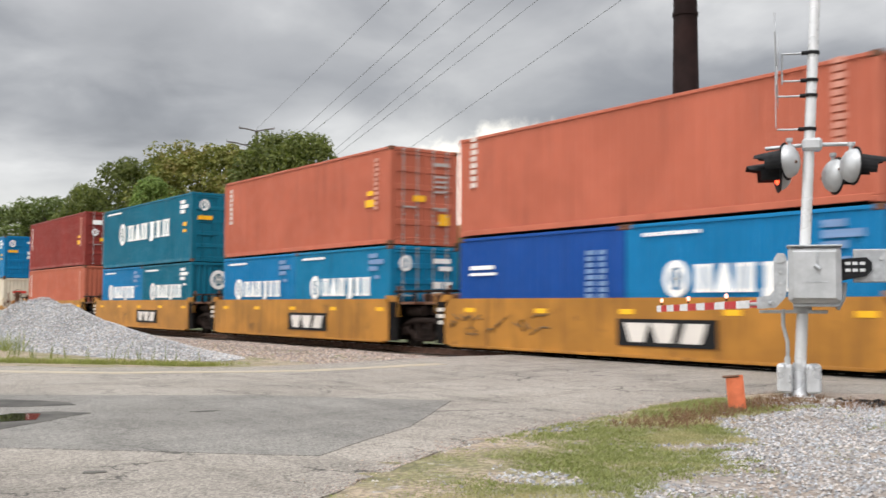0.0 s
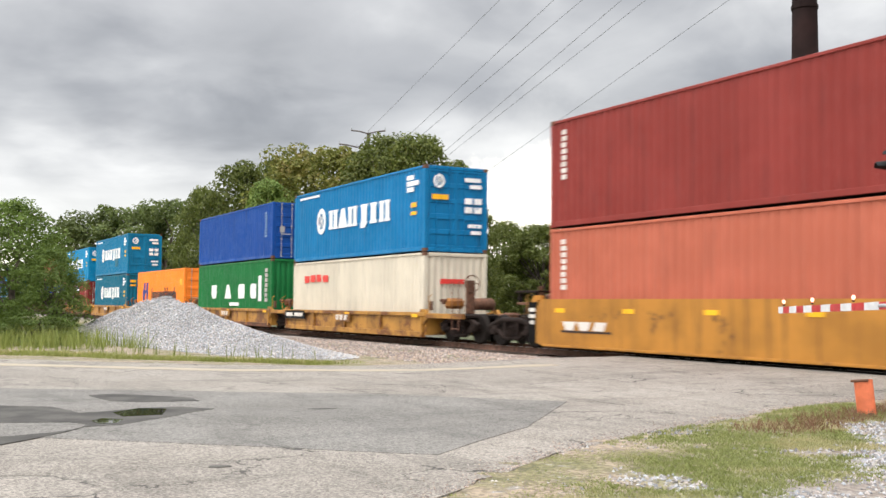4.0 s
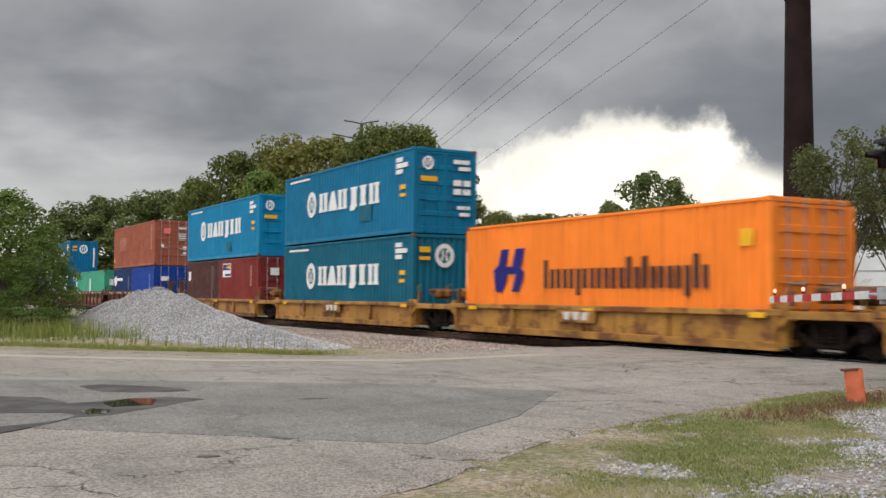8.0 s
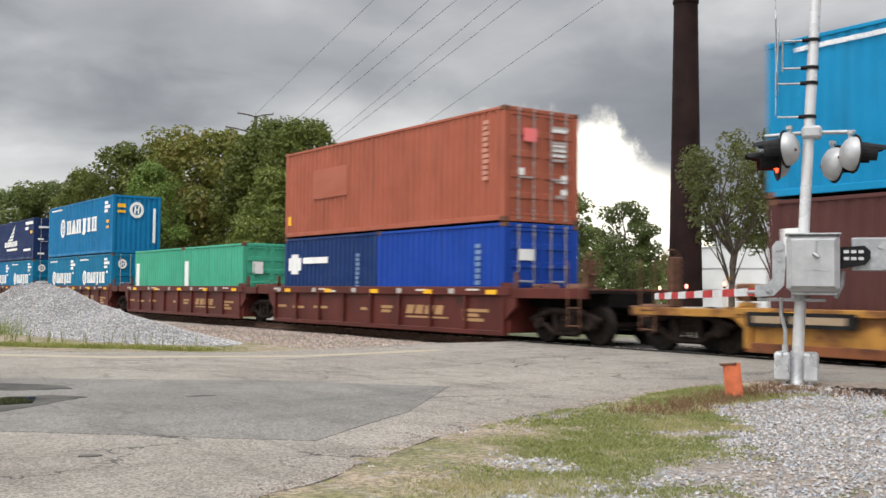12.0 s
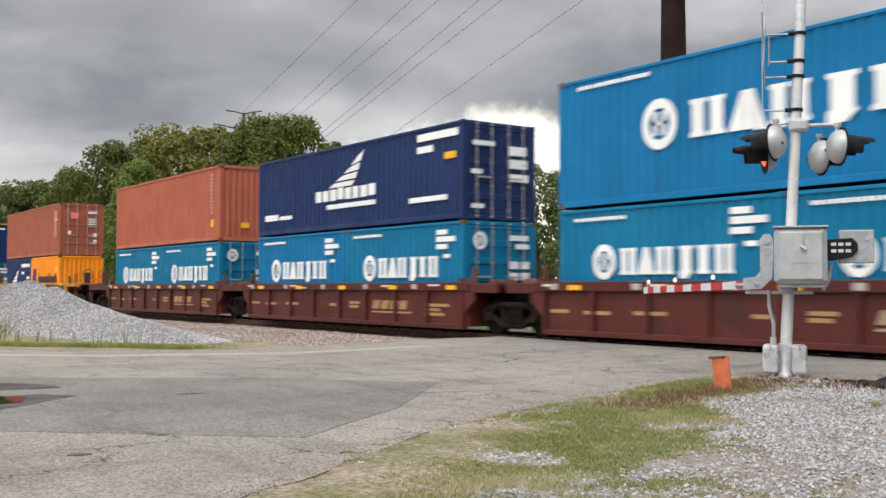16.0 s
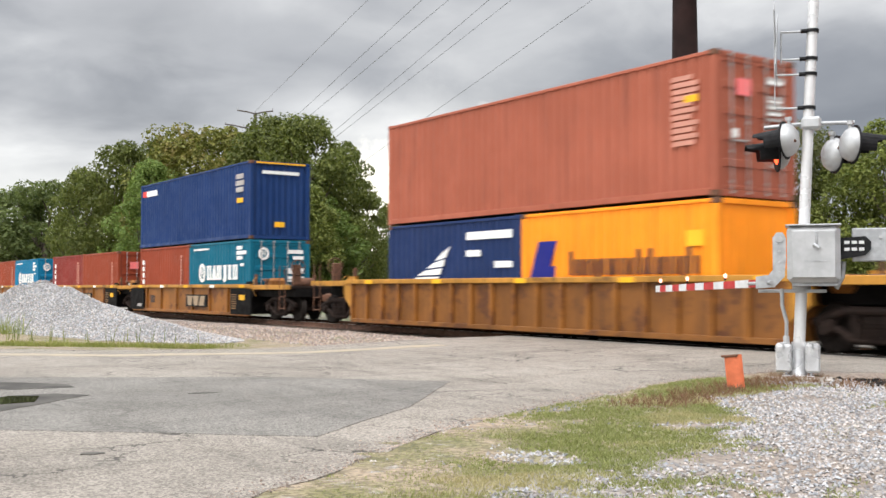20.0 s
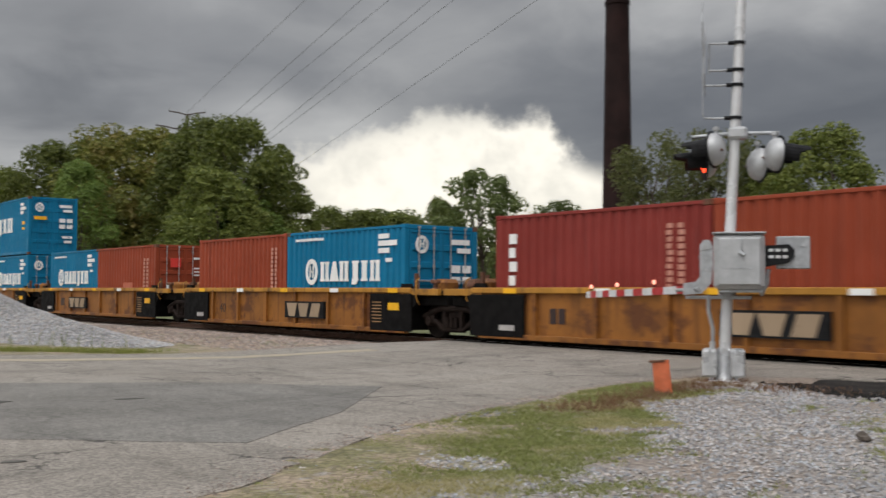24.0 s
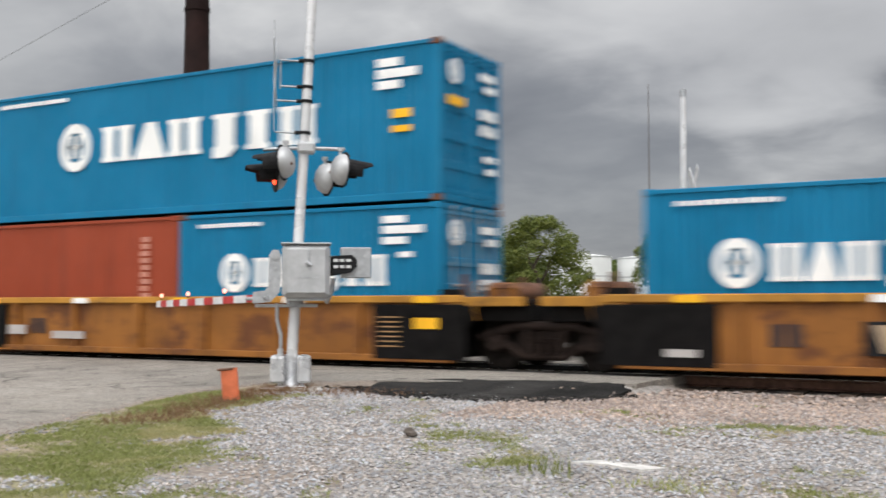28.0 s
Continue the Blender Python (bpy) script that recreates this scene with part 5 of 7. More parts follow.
def tree_meshes(kind, seed, leaves, leaf_size, clumps):
    """Trunk with limbs, and leaf crown, of a tree 10 m high; each tree scales it."""
    r = random.Random(seed)
    H, R = 10.0, 3.4
    lift = {"s": 0.0, "t": 0.12}.get(kind, 0.10)
    spots = [Vector((p.x * R, p.y * R, H * (lift + (1 - lift) * p.z * 0.96))) for p in crown_spots(r, kind, clumps)]
    wood = Geo()
    bend = [Vector((r.uniform(-0.15, 0.15) * k, r.uniform(-0.15, 0.15) * k, H * 0.9 * k / 5)) for k in range(6)]
    bend[0].z = -0.3
    wood.tube(bend, [0.24, 0.20, 0.16, 0.12, 0.07, 0.03], 8)
    for p in spots[: (34 if kind in "ta" else 18)]:
        k = max(1, min(4, int(p.z / H * 4 - 0.6)))
        s = bend[k]
        mid = s.lerp(p, 0.5) + Vector((r.uniform(-0.3, 0.3), r.uniform(-0.3, 0.3), -0.15))
        wood.tube([s, mid, p], [0.07, 0.045, 0.015], 5, 0, False)
    leaf = Geo()
    per = max(1, leaves // len(spots))
    for c in spots:
        cs = r.uniform(0.42, 0.92) * (0.78 if kind in "ta" else 1.0)
        for _ in range(per):
            d = Vector((r.gauss(0, 1), r.gauss(0, 1), r.gauss(0.25, 0.9))).normalized()
            k = cs * (0.62 + 0.42 * r.random() ** 0.6)
            p = c + Vector((d.x * k, d.y * k, d.z * k * 0.95))
            n = (d * 0.7 + Vector((r.gauss(0, 0.55), r.gauss(0, 0.55), 0.35 + r.gauss(0, 0.45)))).normalized()
            u = n.cross(Vector((r.uniform(-1, 1), r.uniform(-1, 1), r.uniform(-1, 1)))).normalized()
            w = n.cross(u)
            s = leaf_size * r.uniform(0.6, 1.35)
            leaf.add([p - u * s, p - w * s * 0.72 + n * s * 0.2, p + u * s, p + w * s * 0.72 + n * s * 0.15], [(0, 1, 2, 3)])
    bark, green = wood.mesh("trunk", M["bark"]), leaf.mesh("crown", M["leaf_" + {"s": "n", "a": "m"}.get(kind, kind)])
    return bark, green


# foot x, y, top height, spread, kind
TREES = [
    (-37.9, 4.0, 4.7, 3.1, 'n'),
    (-40.0, 2.6, 5.2, 3.5, 'n'),
    (-35.7, 4.9, 3.1, 1.7, 'n'),
    (-33.8, 4.1, 0.9, 2.4, 's'),
    (-36.0, 2.6, 1.2, 2.6, 's'),
    (-118.3, 20.8, 10.9, 7.8, 'f'),
    (-115.6, 23.8, 11.8, 8.3, 'f'),
    (-108.9, 26.4, 11.8, 7.2, 'f'),
    (-91.5, 25.7, 11.4, 4.6, 'm'),
    (-85.9, 27.0, 13.1, 5.8, 'm'),
    (-89.7, 31.6, 14.2, 4.6, 'm'),
    (-73.8, 25.3, 10.6, 4.2, 'l'),
    (-79.1, 31.2, 14.2, 7.8, 'o'),
    (-75.1, 33.1, 13.2, 6.6, 'o'),
    (-66.8, 34.1, 13.4, 6.1, 'm'),
    (-61.3, 29.5, 9.1, 4.8, 'm'),
    (-69.7, 39.3, 10.4, 4.6, 'a'),
    (-80.7, 50.2, 8.9, 4.6, 'm'),
    (-76.5, 51.1, 8.4, 6.0, 'm'),
    (-76.9, 55.8, 8.4, 5.6, 'm'),
    (-90.2, 63.0, 9.8, 8.3, 'f'),
    (-57.3, 48.4, 10.1, 5.0, 'f'),
    (-61.5, 48.0, 8.3, 2.5, 'm'),
    (-64.2, 63.1, 9.2, 4.2, 'f'),
    (-39.9, 47.5, 9.9, 4.3, 't'),
    (-40.5, 52.1, 11.2, 4.6, 't'),
    (-32.7, 52.7, 10.6, 5.4, 'm'),
    (-37.3, 54.5, 9.0, 4.3, 'm'),
    (-37.1, 65.2, 8.3, 4.9, 'f'),
    (-41.8, 79.7, 9.1, 3.4, 'm'),
    (-44.0, 78.5, 8.9, 2.9, 'm'),
    (-37.2, 76.4, 6.6, 5.5, 'f'),
    (-37.0, 70.8, 8.0, 3.0, 'm'),
    (-28.3, 64.0, 7.0, 4.9, 'm'),
    (-32.8, 67.3, 5.8, 3.6, 'm'),
    (-22.7, 76.7, 7.8, 3.9, 'm'),
    (-19.3, 82.7, 7.8, 3.7, 'm'),
    (-22.9, 87.0, 6.3, 5.3, 'f'),
    (-17.6, 88.2, 6.3, 4.4, 'f'),
    (-70.0, 38.7, 12.5, 5.0, 'a'),
    (-70.5, 33.3, 13.8, 6.3, 'm'),
    (-64.3, 32.4, 8.4, 5.8, 'l'),
]
TREE_WORDS = {"m": ("broadleaf tree with a full mid-green crown", "tree"), "n": ("young fresh green broadleaf tree by the track", "tree"), "f": ("distant green tree in the wood edge", "tree"),
              "o": ("olive-green broadleaf tree with browning leaves", "tree"), "l": ("light green young tree in the wood edge", "tree"), "t": ("thin open grey-green tree with visible branches", "tree"),
              "a": ("open-crowned green tree with sky showing through", "tree"), "s": ("low green bush beside the track", "bush")}


def build_trees():
    kinds = {}
    for k, (leaves, size, clumps) in {"m": (21000, 0.098, 150), "n": (15000, 0.085, 120), "f": (14000, 0.118, 115), "o": (21000, 0.098, 155), "l": (15000, 0.105, 125), "t": (7500, 0.10, 120), "s": (13000, 0.09, 80), "a": (8500, 0.10, 85)}.items():
        kinds[k] = [tree_meshes(k, 31 + 7 * i + ord(k), leaves, size, clumps) for i in range(3 if k == "m" else 2)]
    r = random.Random(99)
    for x, y, h, spread, kind in TREES:
        bark, green = r.choice(kinds[kind])
        words, cat = TREE_WORDS[kind]
        ob = thing("bush" if kind == "s" else "tree", pose(x, y, -0.1, 0, 0, r.uniform(0, 360)), words, cat, "trees along the railway")
        wide = max(0.4, spread * 0.72 / 3.4)
        ob.scale = (wide, wide, h / 10.0)
        part("trunk", bark, None, ob)
        part("crown", green, None, ob)


build_trees()


def build_background():
    # low wood edge behind everything, many clumps
    r = random.Random(44)
    g = Geo()
    for _ in range(70000):
        a = radians(r.uniform(-84, 20))
        d = r.uniform(118, 165)
        x, y = math.sin(a) * d, math.cos(a) * d
        hmax = 6.5 + 2.5 * noise.noise((a * 14, 0, 0)) + 1.5 * noise.noise((a * 47, 3, 0))
        p = Vector((x, y, r.random() ** 0.8 * hmax))
        s = r.uniform(0.22, 0.48)
        n = Vector((r.gauss(0, 1), r.gauss(0, 1) - 0.6, r.gauss(0.4, 0.8))).normalized()
        u = n.cross(Vector((r.uniform(-1, 1), r.uniform(-1, 1), 1))).normalized()
        w = n.cross(u)
        g.add([p - u * s, p - w * s * 0.6, p + u * s, p + w * s * 0.6], [(0, 1, 2, 3)])
    tagged(new("distant_wood", g.mesh("distant_wood", M["leaf_f"])), "distant low green wood edge", "wood", "", "stuff")
    # white storage tanks beyond the trees
    for x, y, rad, h in ((-60.5, 74.0, 5.4, 5.4), (-36.5, 92.0, 3.0, 5.5), (-31.0, 96.0, 3.0, 5.4)):
        tank = thing("storage_tank", pose(x, y, 0), "white round storage tank beyond the trees", "storage tank", "storage tanks")
        part("shell", Geo().tube([(0, 0, -0.2), (0, 0, h)], rad, 40), M["tank"], tank)
        part("roof", Geo().tube([(0, 0, h), (0, 0, h + 0.35)], [rad * 1.01, 0.3], 40), M["tank"], tank)
        for z in (h * 0.33, h * 0.66, h - 0.1):
            part("band", Geo().tube([(0, 0, z - 0.05), (0, 0, z + 0.05)], rad * 1.006, 40), M["galv"], tank)
    shed = thing("shed", pose(-13.6, 75.0, 0, 0, 0, 8), "long low white metal shed beyond the track", "shed")
    part("wall", Geo().box(-2.6, 2.6, -1.8, 1.8, -0.2, 3.3, 0.03), M["tank"], shed)
    part("roof", Geo().prism([(-2.1, 3.25), (2.1, 3.25), (2.1, 3.40), (0, 4.15), (-2.1, 3.40)], -2.8, 2.8, "x").fixed(), M["tank"], shed, "shallow white gable roof")
    part("gutter", Geo().box(-2.8, 2.8, -2.18, -2.08, 3.24, 3.36, 0.02), M["lamp_black"], shed, "dark line along the eave")
    part("door", Geo().box(-1.0, 0.6, -1.84, -1.78, -0.1, 2.6, 0.01), M["galv_dull"], shed, "grey sliding door")


build_background()


# ---- the train ----
MOVERS = []


def gone(t):
    """Metres that the train has run, counted so that the cars stand as listed."""
    k = t / 28.0
    return 28.0 * (10.8112 * k + 2.5315 * k ** 2 - 3.2790 * k ** 3 + 1.3099 * k ** 4) - 1.45 * max(0.0, 1 - t / 2.8) ** 2


FOLD, WIDE = 0.050, 2.438
CACHE = {}


def pleated(length, z0, z1, depth, pitch):
    """A folded steel panel in the xz plane, its outer face at y = 0, the folds going in to +y."""
    n = max(2, round(length / pitch))
    p = length / n
    xs = [(-length / 2, 0.0)]
    for i in range(n):
        a = -length / 2 + i * p
        xs += [(a + p * 0.30, 0.0), (a + p * 0.48, depth), (a + p * 0.80, depth), (a + p * 0.98, 0.0), (a + p, 0.0)]
    g = Geo()
    v = [(x, y, z0) for x, y in xs] + [(x, y, z1) for x, y in xs] + [(x, y + 0.004, z0) for x, y in xs] + [(x, y + 0.004, z1) for x, y in xs]
    k = len(xs)
    f = [(i, i + 1, k + i + 1, k + i) for i in range(k - 1)] + [(2 * k + i + 1, 2 * k + i, 3 * k + i, 3 * k + i + 1) for i in range(k - 1)]
    return g.add(v, f)


def container_meshes(L, h):
    if (L, h) in CACHE:
        return CACHE[L, h]
    D = {}
    W = WIDE
    D["side_wall"] = pleated(L - 0.22, 0.15, h - 0.07, FOLD, 0.278).mesh("side_wall", None)
    D["end_wall"] = pleated(W - 0.20, 0.15, h - 0.09, 0.042, 0.25).mesh("end_wall", None)
    # the roof is one folded sheet with a rim round it
    n = round(L / 0.42)
    xs = [(-L / 2 + 0.06, h - 0.012)]
    for i in range(n):
        p = (L - 0.16) / n
        q = -L / 2 + 0.08 + i * p
        xs += [(q + 0.55 * p, h - 0.012), (q + 0.65 * p, h - 0.030), (q + 0.90 * p, h - 0.030), (q + p, h - 0.012)]
    xs.append((L / 2 - 0.06, h - 0.012))
    k = len(xs)
    v = [(x, y, z + dz) for dz in (0.0, -0.02) for y in (-W / 2 + 0.06, W / 2 - 0.06) for x, z in xs]
    D["roof"] = Geo().add(v, [(i, i + 1, k + i + 1, k + i) for i in range(k - 1)] + [(2 * k + i + 1, 2 * k + i, 3 * k + i, 3 * k + i + 1) for i in range(k - 1)]
                          + [(i, 2 * k + i, 2 * k + i + 1, i + 1) for i in range(k - 1)] + [(k + i + 1, 3 * k + i + 1, 3 * k + i, k + i) for i in range(k - 1)]).mesh("roof", None)
    D["floor"] = Geo().box(-L / 2 + 0.05, L / 2 - 0.05, -W / 2 + 0.06, W / 2 - 0.06, 0.03, 0.14).mesh("floor", None)
    D["top_rail"] = Geo().box(-L / 2 + 0.17, L / 2 - 0.17, -0.03, 0.03, h - 0.09, h - 0.018, 0.008).mesh("top_rail", None)
    D["bottom_rail"] = Geo().box(-L / 2 + 0.17, L / 2 - 0.17, -0.035, 0.02, 0.030, 0.165, 0.01).mesh("bottom_rail", None)
    D["corner_post"] = Geo().box(-0.085, 0.085, -0.075, 0.075, 0.118, h - 0.118, 0.012).mesh("corner_post", None)
    D["corner_casting"] = Geo().box(-0.089, 0.089, -0.081, 0.081, 0, 0.118, 0.012).mesh("corner_casting", None)
    hd = Geo().box(-0.06, 0.03, -W / 2 + 0.16, W / 2 - 0.16, h - 0.12, h - 0.008, 0.008)
    D["door_header"] = hd.mesh("door_header", None)
    D["door_sill"] = Geo().box(-0.06, 0.03, -W / 2 + 0.16, W / 2 - 0.16, 0.01, 0.14, 0.008).mesh("door_sill", None)
    # a door leaf: frame proud, five sunken panels
    dw, d0, d1 = (W - 0.34) / 2, 0.15, h - 0.13
    ys = [0.0, 0.07, 0.082, dw - 0.082, dw - 0.07, dw]
    zs = [d0]
    for i in range(5):
        za, zb = d0 + (d1 - d0) * i / 5, d0 + (d1 - d0) * (i + 1) / 5
        zs += [za + 0.070, za + 0.085, zb - 0.085, zb - 0.070]
    zs.append(d1)
    low = lambda i, k: i in (2, 3) and k % 4 in (2, 3) and 0 < k < len(zs) - 1
    leaf = Geo()
    nr = len(zs)
    leaf.add([(-0.014 if low(i, k) else 0.016, y, z) for i, y in enumerate(ys) for k, z in enumerate(zs)] + [(-0.03, y, z) for y in (0, dw) for z in (d0, d1)],
             [(i * nr + k, (i + 1) * nr + k, (i + 1) * nr + k + 1, i * nr + k + 1) for i in range(5) for k in range(nr - 1)])
    c = 6 * nr
    leaf.f += [(c, c + 1, c + 3, c + 2), (0, *range(1, nr), c + 1, c), (5 * nr + nr - 1, *range(6 * nr - 2, 5 * nr - 1, -1), c + 2, c + 3),
               (c, c + 2, *range(5 * nr, -1, -nr)), (c + 3, c + 1, *range(nr - 1, 6 * nr, nr))]
    leaf.k += [0] * 5
    leaf.s += [False] * 5
    leaf.fixed()
    D["door"] = leaf.mesh("door", None)
    rod = Geo().tube([(0.045, 0, d0 - 0.06), (0.045, 0, d1 + 0.06)], 0.017, 8)
    for z in (d0 + 0.15, d0 + 0.75, d0 + 1.35, d1 - 0.15):
        rod.box(0.012, 0.065, -0.03, 0.03, z - 0.03, z + 0.03)
    rod.box(0.03, 0.075, -0.035, 0.035, d0 - 0.085, d0 - 0.03).box(0.03, 0.075, -0.035, 0.035, d1 + 0.03, d1 + 0.085)
    D["lock_rod"] = rod.mesh("lock_rod", None)
    D["handle"] = Geo().box(0.055, 0.075, -0.02, 0.44, 1.10, 1.145, 0.006).mesh("handle", None)
    CACHE[L, h] = D
    return D


def bar_mesh(key):
    """A unit plate, scaled by each bar that uses it."""
    if ("bar", key) not in CACHE:
        CACHE["bar", key] = Geo().box(0, 1, 0, 1, 0, 1).mesh("bar", M[key])
    return CACHE["bar", key]


def lay_bars(name, key, rows, face, L, parent, label, lift=0.0):
    """Thin painted plates on the near side (x from the right-hand end, z, width, height) or on the right-hand end (y, z, ...)."""
    for a, z, w, hh in rows:
        at = pose(L / 2 + a, -WIDE / 2 - 0.004 - lift, z) if face == "side" else pose(L / 2 + 0.006 + lift, a, z)
        size = (w, 0.016, hh) if face == "side" else (0.018, w, hh)
        part(name, bar_mesh(key), None, parent, label, at @ Matrix.Diagonal((*size, 1)))


def emblem(L, x, z, r, face="side", bar=True):
    """A ring with a leaning bar in it."""
    g = Geo()
    n = 28
    def at(u, w, d):
        return (L / 2 + x + u, -WIDE / 2 + 0.010 - d, z + w) if face == "side" else (L / 2 + 0.012 + d, x + u, z + w)
    v, f = [], []
    for i in range(n):
        a = 2 * math.pi * i / n
        for q in (0.62 * r, r):
            for d in (0.0, 0.014):
                v.append(at(q * math.cos(a), q * math.sin(a) * 1.12, d))
    for i in range(n):
        a, b = 4 * i, 4 * ((i + 1) % n)
        f += [(a + 1, a + 3, b + 3, b + 1), (a, b, b + 2, a + 2), (a + 2, b + 2, b + 3, a + 3), (a, a + 1, b + 1, b)]
    g.add(v, f)
    if bar:
        for s in (-0.24, 0.24):
            q = [(s * r - 0.12 * r, -0.5 * r), (s * r + 0.08 * r, -0.5 * r), (s * r + 0.14 * r, 0.55 * r), (s * r - 0.06 * r, 0.55 * r)]
            g.add([at(*p, 0.0) for p in q] + [at(*p, 0.014) for p in q], [(4, 5, 6, 7), (0, 1, 5, 4), (1, 2, 6, 5), (2, 3, 7, 6), (3, 0, 4, 7)])
        g.add([at(*p, d) for d in (0.0, 0.014) for p in ((-0.35 * r, -0.06 * r), (0.35 * r, -0.06 * r), (0.35 * r, 0.12 * r), (-0.35 * r, 0.12 * r))], [(4, 5, 6, 7), (0, 1, 5, 4), (2, 3, 7, 6)])
    return g.fixed()


def blocks(x0, x1, z0, z1, n, seed=0):
    """A row of n plain blocks of uneven width and height."""
    r = random.Random(seed)
    w = (x1 - x0) / n
    return [(x0 + i * w + 0.06 * w, z0 + (z1 - z0) * r.choice((0, 0, 0.06)), w * r.uniform(0.70, 0.84), (z1 - z0) * r.uniform(0.90, 1.0)) for i in range(n)]


def shapes(x0, x1, z0, z1, n):
    """Outlines of a row of plain figures: paired posts, wedges and single posts, each on a flared foot."""
    w = (x1 - x0) / n
    out = []
    for i in range(n):
        a, b = x0 + (i + 0.04) * w, x0 + (i + 0.96) * w
        h = z1 - z0
        kind = (0, 1, 0, 3, 2, 0)[i % 6]
        if kind == 1:
            out.append([(a, z0), (b, z0), (b - 0.32 * (b - a), z1), (a + 0.36 * (b - a), z1)])
            continue
        for p, q in {0: ((a, a + 0.46 * (b - a)), (b - 0.46 * (b - a), b)), 2: ((a + 0.16 * w, b - 0.16 * w),), 3: ((a + 0.26 * w, b),)}[kind]:
            f = 0.13 * (q - p)
            drop = 0.16 * h if kind == 3 else 0.0
            out.append([(p, z0 - drop), (q - (0.4 * (q - p) if drop else 0), z0 - drop), (q, z0 + 0.10 * h), (q - f, z0 + 0.16 * h), (q - f, z1 - 0.14 * h), (q, z1 - 0.10 * h), (q, z1), (p, z1), (p, z1 - 0.10 * h), (p + f, z1 - 0.14 * h), (p + f, z0 + 0.16 * h), (p, z0 + 0.10 * h)])
    return out


def posts(x0, x1, z0, z1, n, tall=(), deep=()):
    """A row of plain thin posts in pairs; some reach higher or lower."""
    w = (x1 - x0) / n
    out = []
    for i in range(n):
        a = x0 + i * w
        up = 0.5 * (z1 - z0) if i in tall else 0.0
        down = 0.35 * (z1 - z0) if i in deep else 0.0
        out.append((a + 0.08 * w, z0, 0.30 * w, z1 - z0 + up))
        out.append((a + 0.60 * w, z0 - down, 0.30 * w, z1 - z0 + down))
    return out


def lay_shapes(name, key, rows, L, parent, label, lift=0.0):
    for poly in rows:
        part(name, Geo().prism([(L / 2 + x, z) for x, z in poly], -WIDE / 2 - 0.004 - lift, -WIDE / 2 + 0.012, "y").fixed(), M[key], parent, label)


def ribbon(x, z0, z1, w, n, seed=0):
    """A column of small blocks."""
    r = random.Random(seed)
    st = (z1 - z0) / n
    return [(x + r.uniform(0, 0.03), z0 + i * st + 0.12 * st, w * r.uniform(0.75, 1.0), st * 0.72) for i in range(n)]


def container(unit, place, z, size, paint_key, end, words, marks=(), rods="steel", trim=None, name="shipping_container"):
    """size: '40' high cube, '40s' standard, '20'. place: the right-hand end's distance from the stack's right-hand end."""
    L, h = {"40": (12.192, 2.896), "40s": (12.192, 2.591), "20": (6.058, 2.591)}[size]
    D = container_meshes(L, h)
    mat = M[paint_key]
    ob = thing(name, pose(0, 0, 0), words, "shipping container", "containers on the train")
    x = unit + place - L / 2
    MOVERS.append((ob, Vector((x, TRACK_Y, z))))
    W = WIDE
    skinned("side_wall", D["side_wall"], mat, ob, pose(0, -W / 2 + 0.012, 0))
    skinned("side_wall", D["side_wall"], mat, ob, pose(0, W / 2 - 0.012, 0, 0, 0, 180))
    skinned("roof", D["roof"], mat, ob)
    skinned("floor", D["floor"], M["black"], ob)
    for s, rz in ((-1, 0), (1, 180)):
        skinned("top_rail", D["top_rail"], mat, ob, pose(0, s * (W / 2 - 0.03), 0, 0, 0, rz))
        skinned("bottom_rail", D["bottom_rail"], mat, ob, pose(0, s * (W / 2 - 0.035), 0, 0, 0, rz))
    for sx in (-1, 1):
        for sy in (-1, 1):
            p = (sx * (L / 2 - 0.086), sy * (W / 2 - 0.076))
            skinned("corner_post", D["corner_post"], M[trim] if trim else mat, ob, pose(*p, 0))
            skinned("corner_casting", D["corner_casting"], M["rust"] if RNG.random() < 0.6 else mat, ob, pose(p[0] * 1.0, p[1], 0))
            skinned("corner_casting", D["corner_casting"], M["rust"] if RNG.random() < 0.6 else mat, ob, pose(p[0] * 1.0, p[1], h - 0.118))
        skinned("door_header", D["door_header"], mat, ob, pose(sx * (L / 2 - 0.035), 0, 0, 0, 0, 0 if sx > 0 else 180), "")
        skinned("door_sill", D["door_sill"], mat, ob, pose(sx * (L / 2 - 0.035), 0, 0, 0, 0, 0 if sx > 0 else 180), "")
    skinned("end_wall", D["end_wall"], mat, ob, pose(-L / 2 + 0.03, 0, 0, 0, 0, -90))
    if end == "plain":
        skinned("end_wall", D["end_wall"], mat, ob, pose(L / 2 - 0.03, 0, 0, 0, 0, 90))
    else:
        dw = (W - 0.34) / 2
        for y0 in (-dw - 0.004, 0.004):
            door = skinned("door", D["door"], mat, ob, pose(L / 2 - 0.03, y0, 0))
            for k in (0.27, 0.74):
                skinned("lock_rod", D["lock_rod"], M["steel"] if rods == "steel" else mat, door, pose(0, dw * k, 0), "galvanised locking rod" if rods == "steel" else "")
            skinned("handle", D["handle"], M["steel"] if rods == "steel" else mat, door, pose(0, dw * 0.27, 0))
    for k, (nm, key, g, lab) in enumerate(marks):
        lift = 0.0015 * k
        if isinstance(g, tuple):
            lay_bars(nm, key, g[0], g[1], L, ob, lab, lift)
        elif isinstance(g, list) and isinstance(g[0], list):
            lay_shapes(nm, key, g, L, ob, lab, lift)
        elif isinstance(g, list):
            lay_bars(nm, key, g, "side", L, ob, lab, lift)
        else:
            part(nm, g(L), M[key], ob, lab)
    return ob


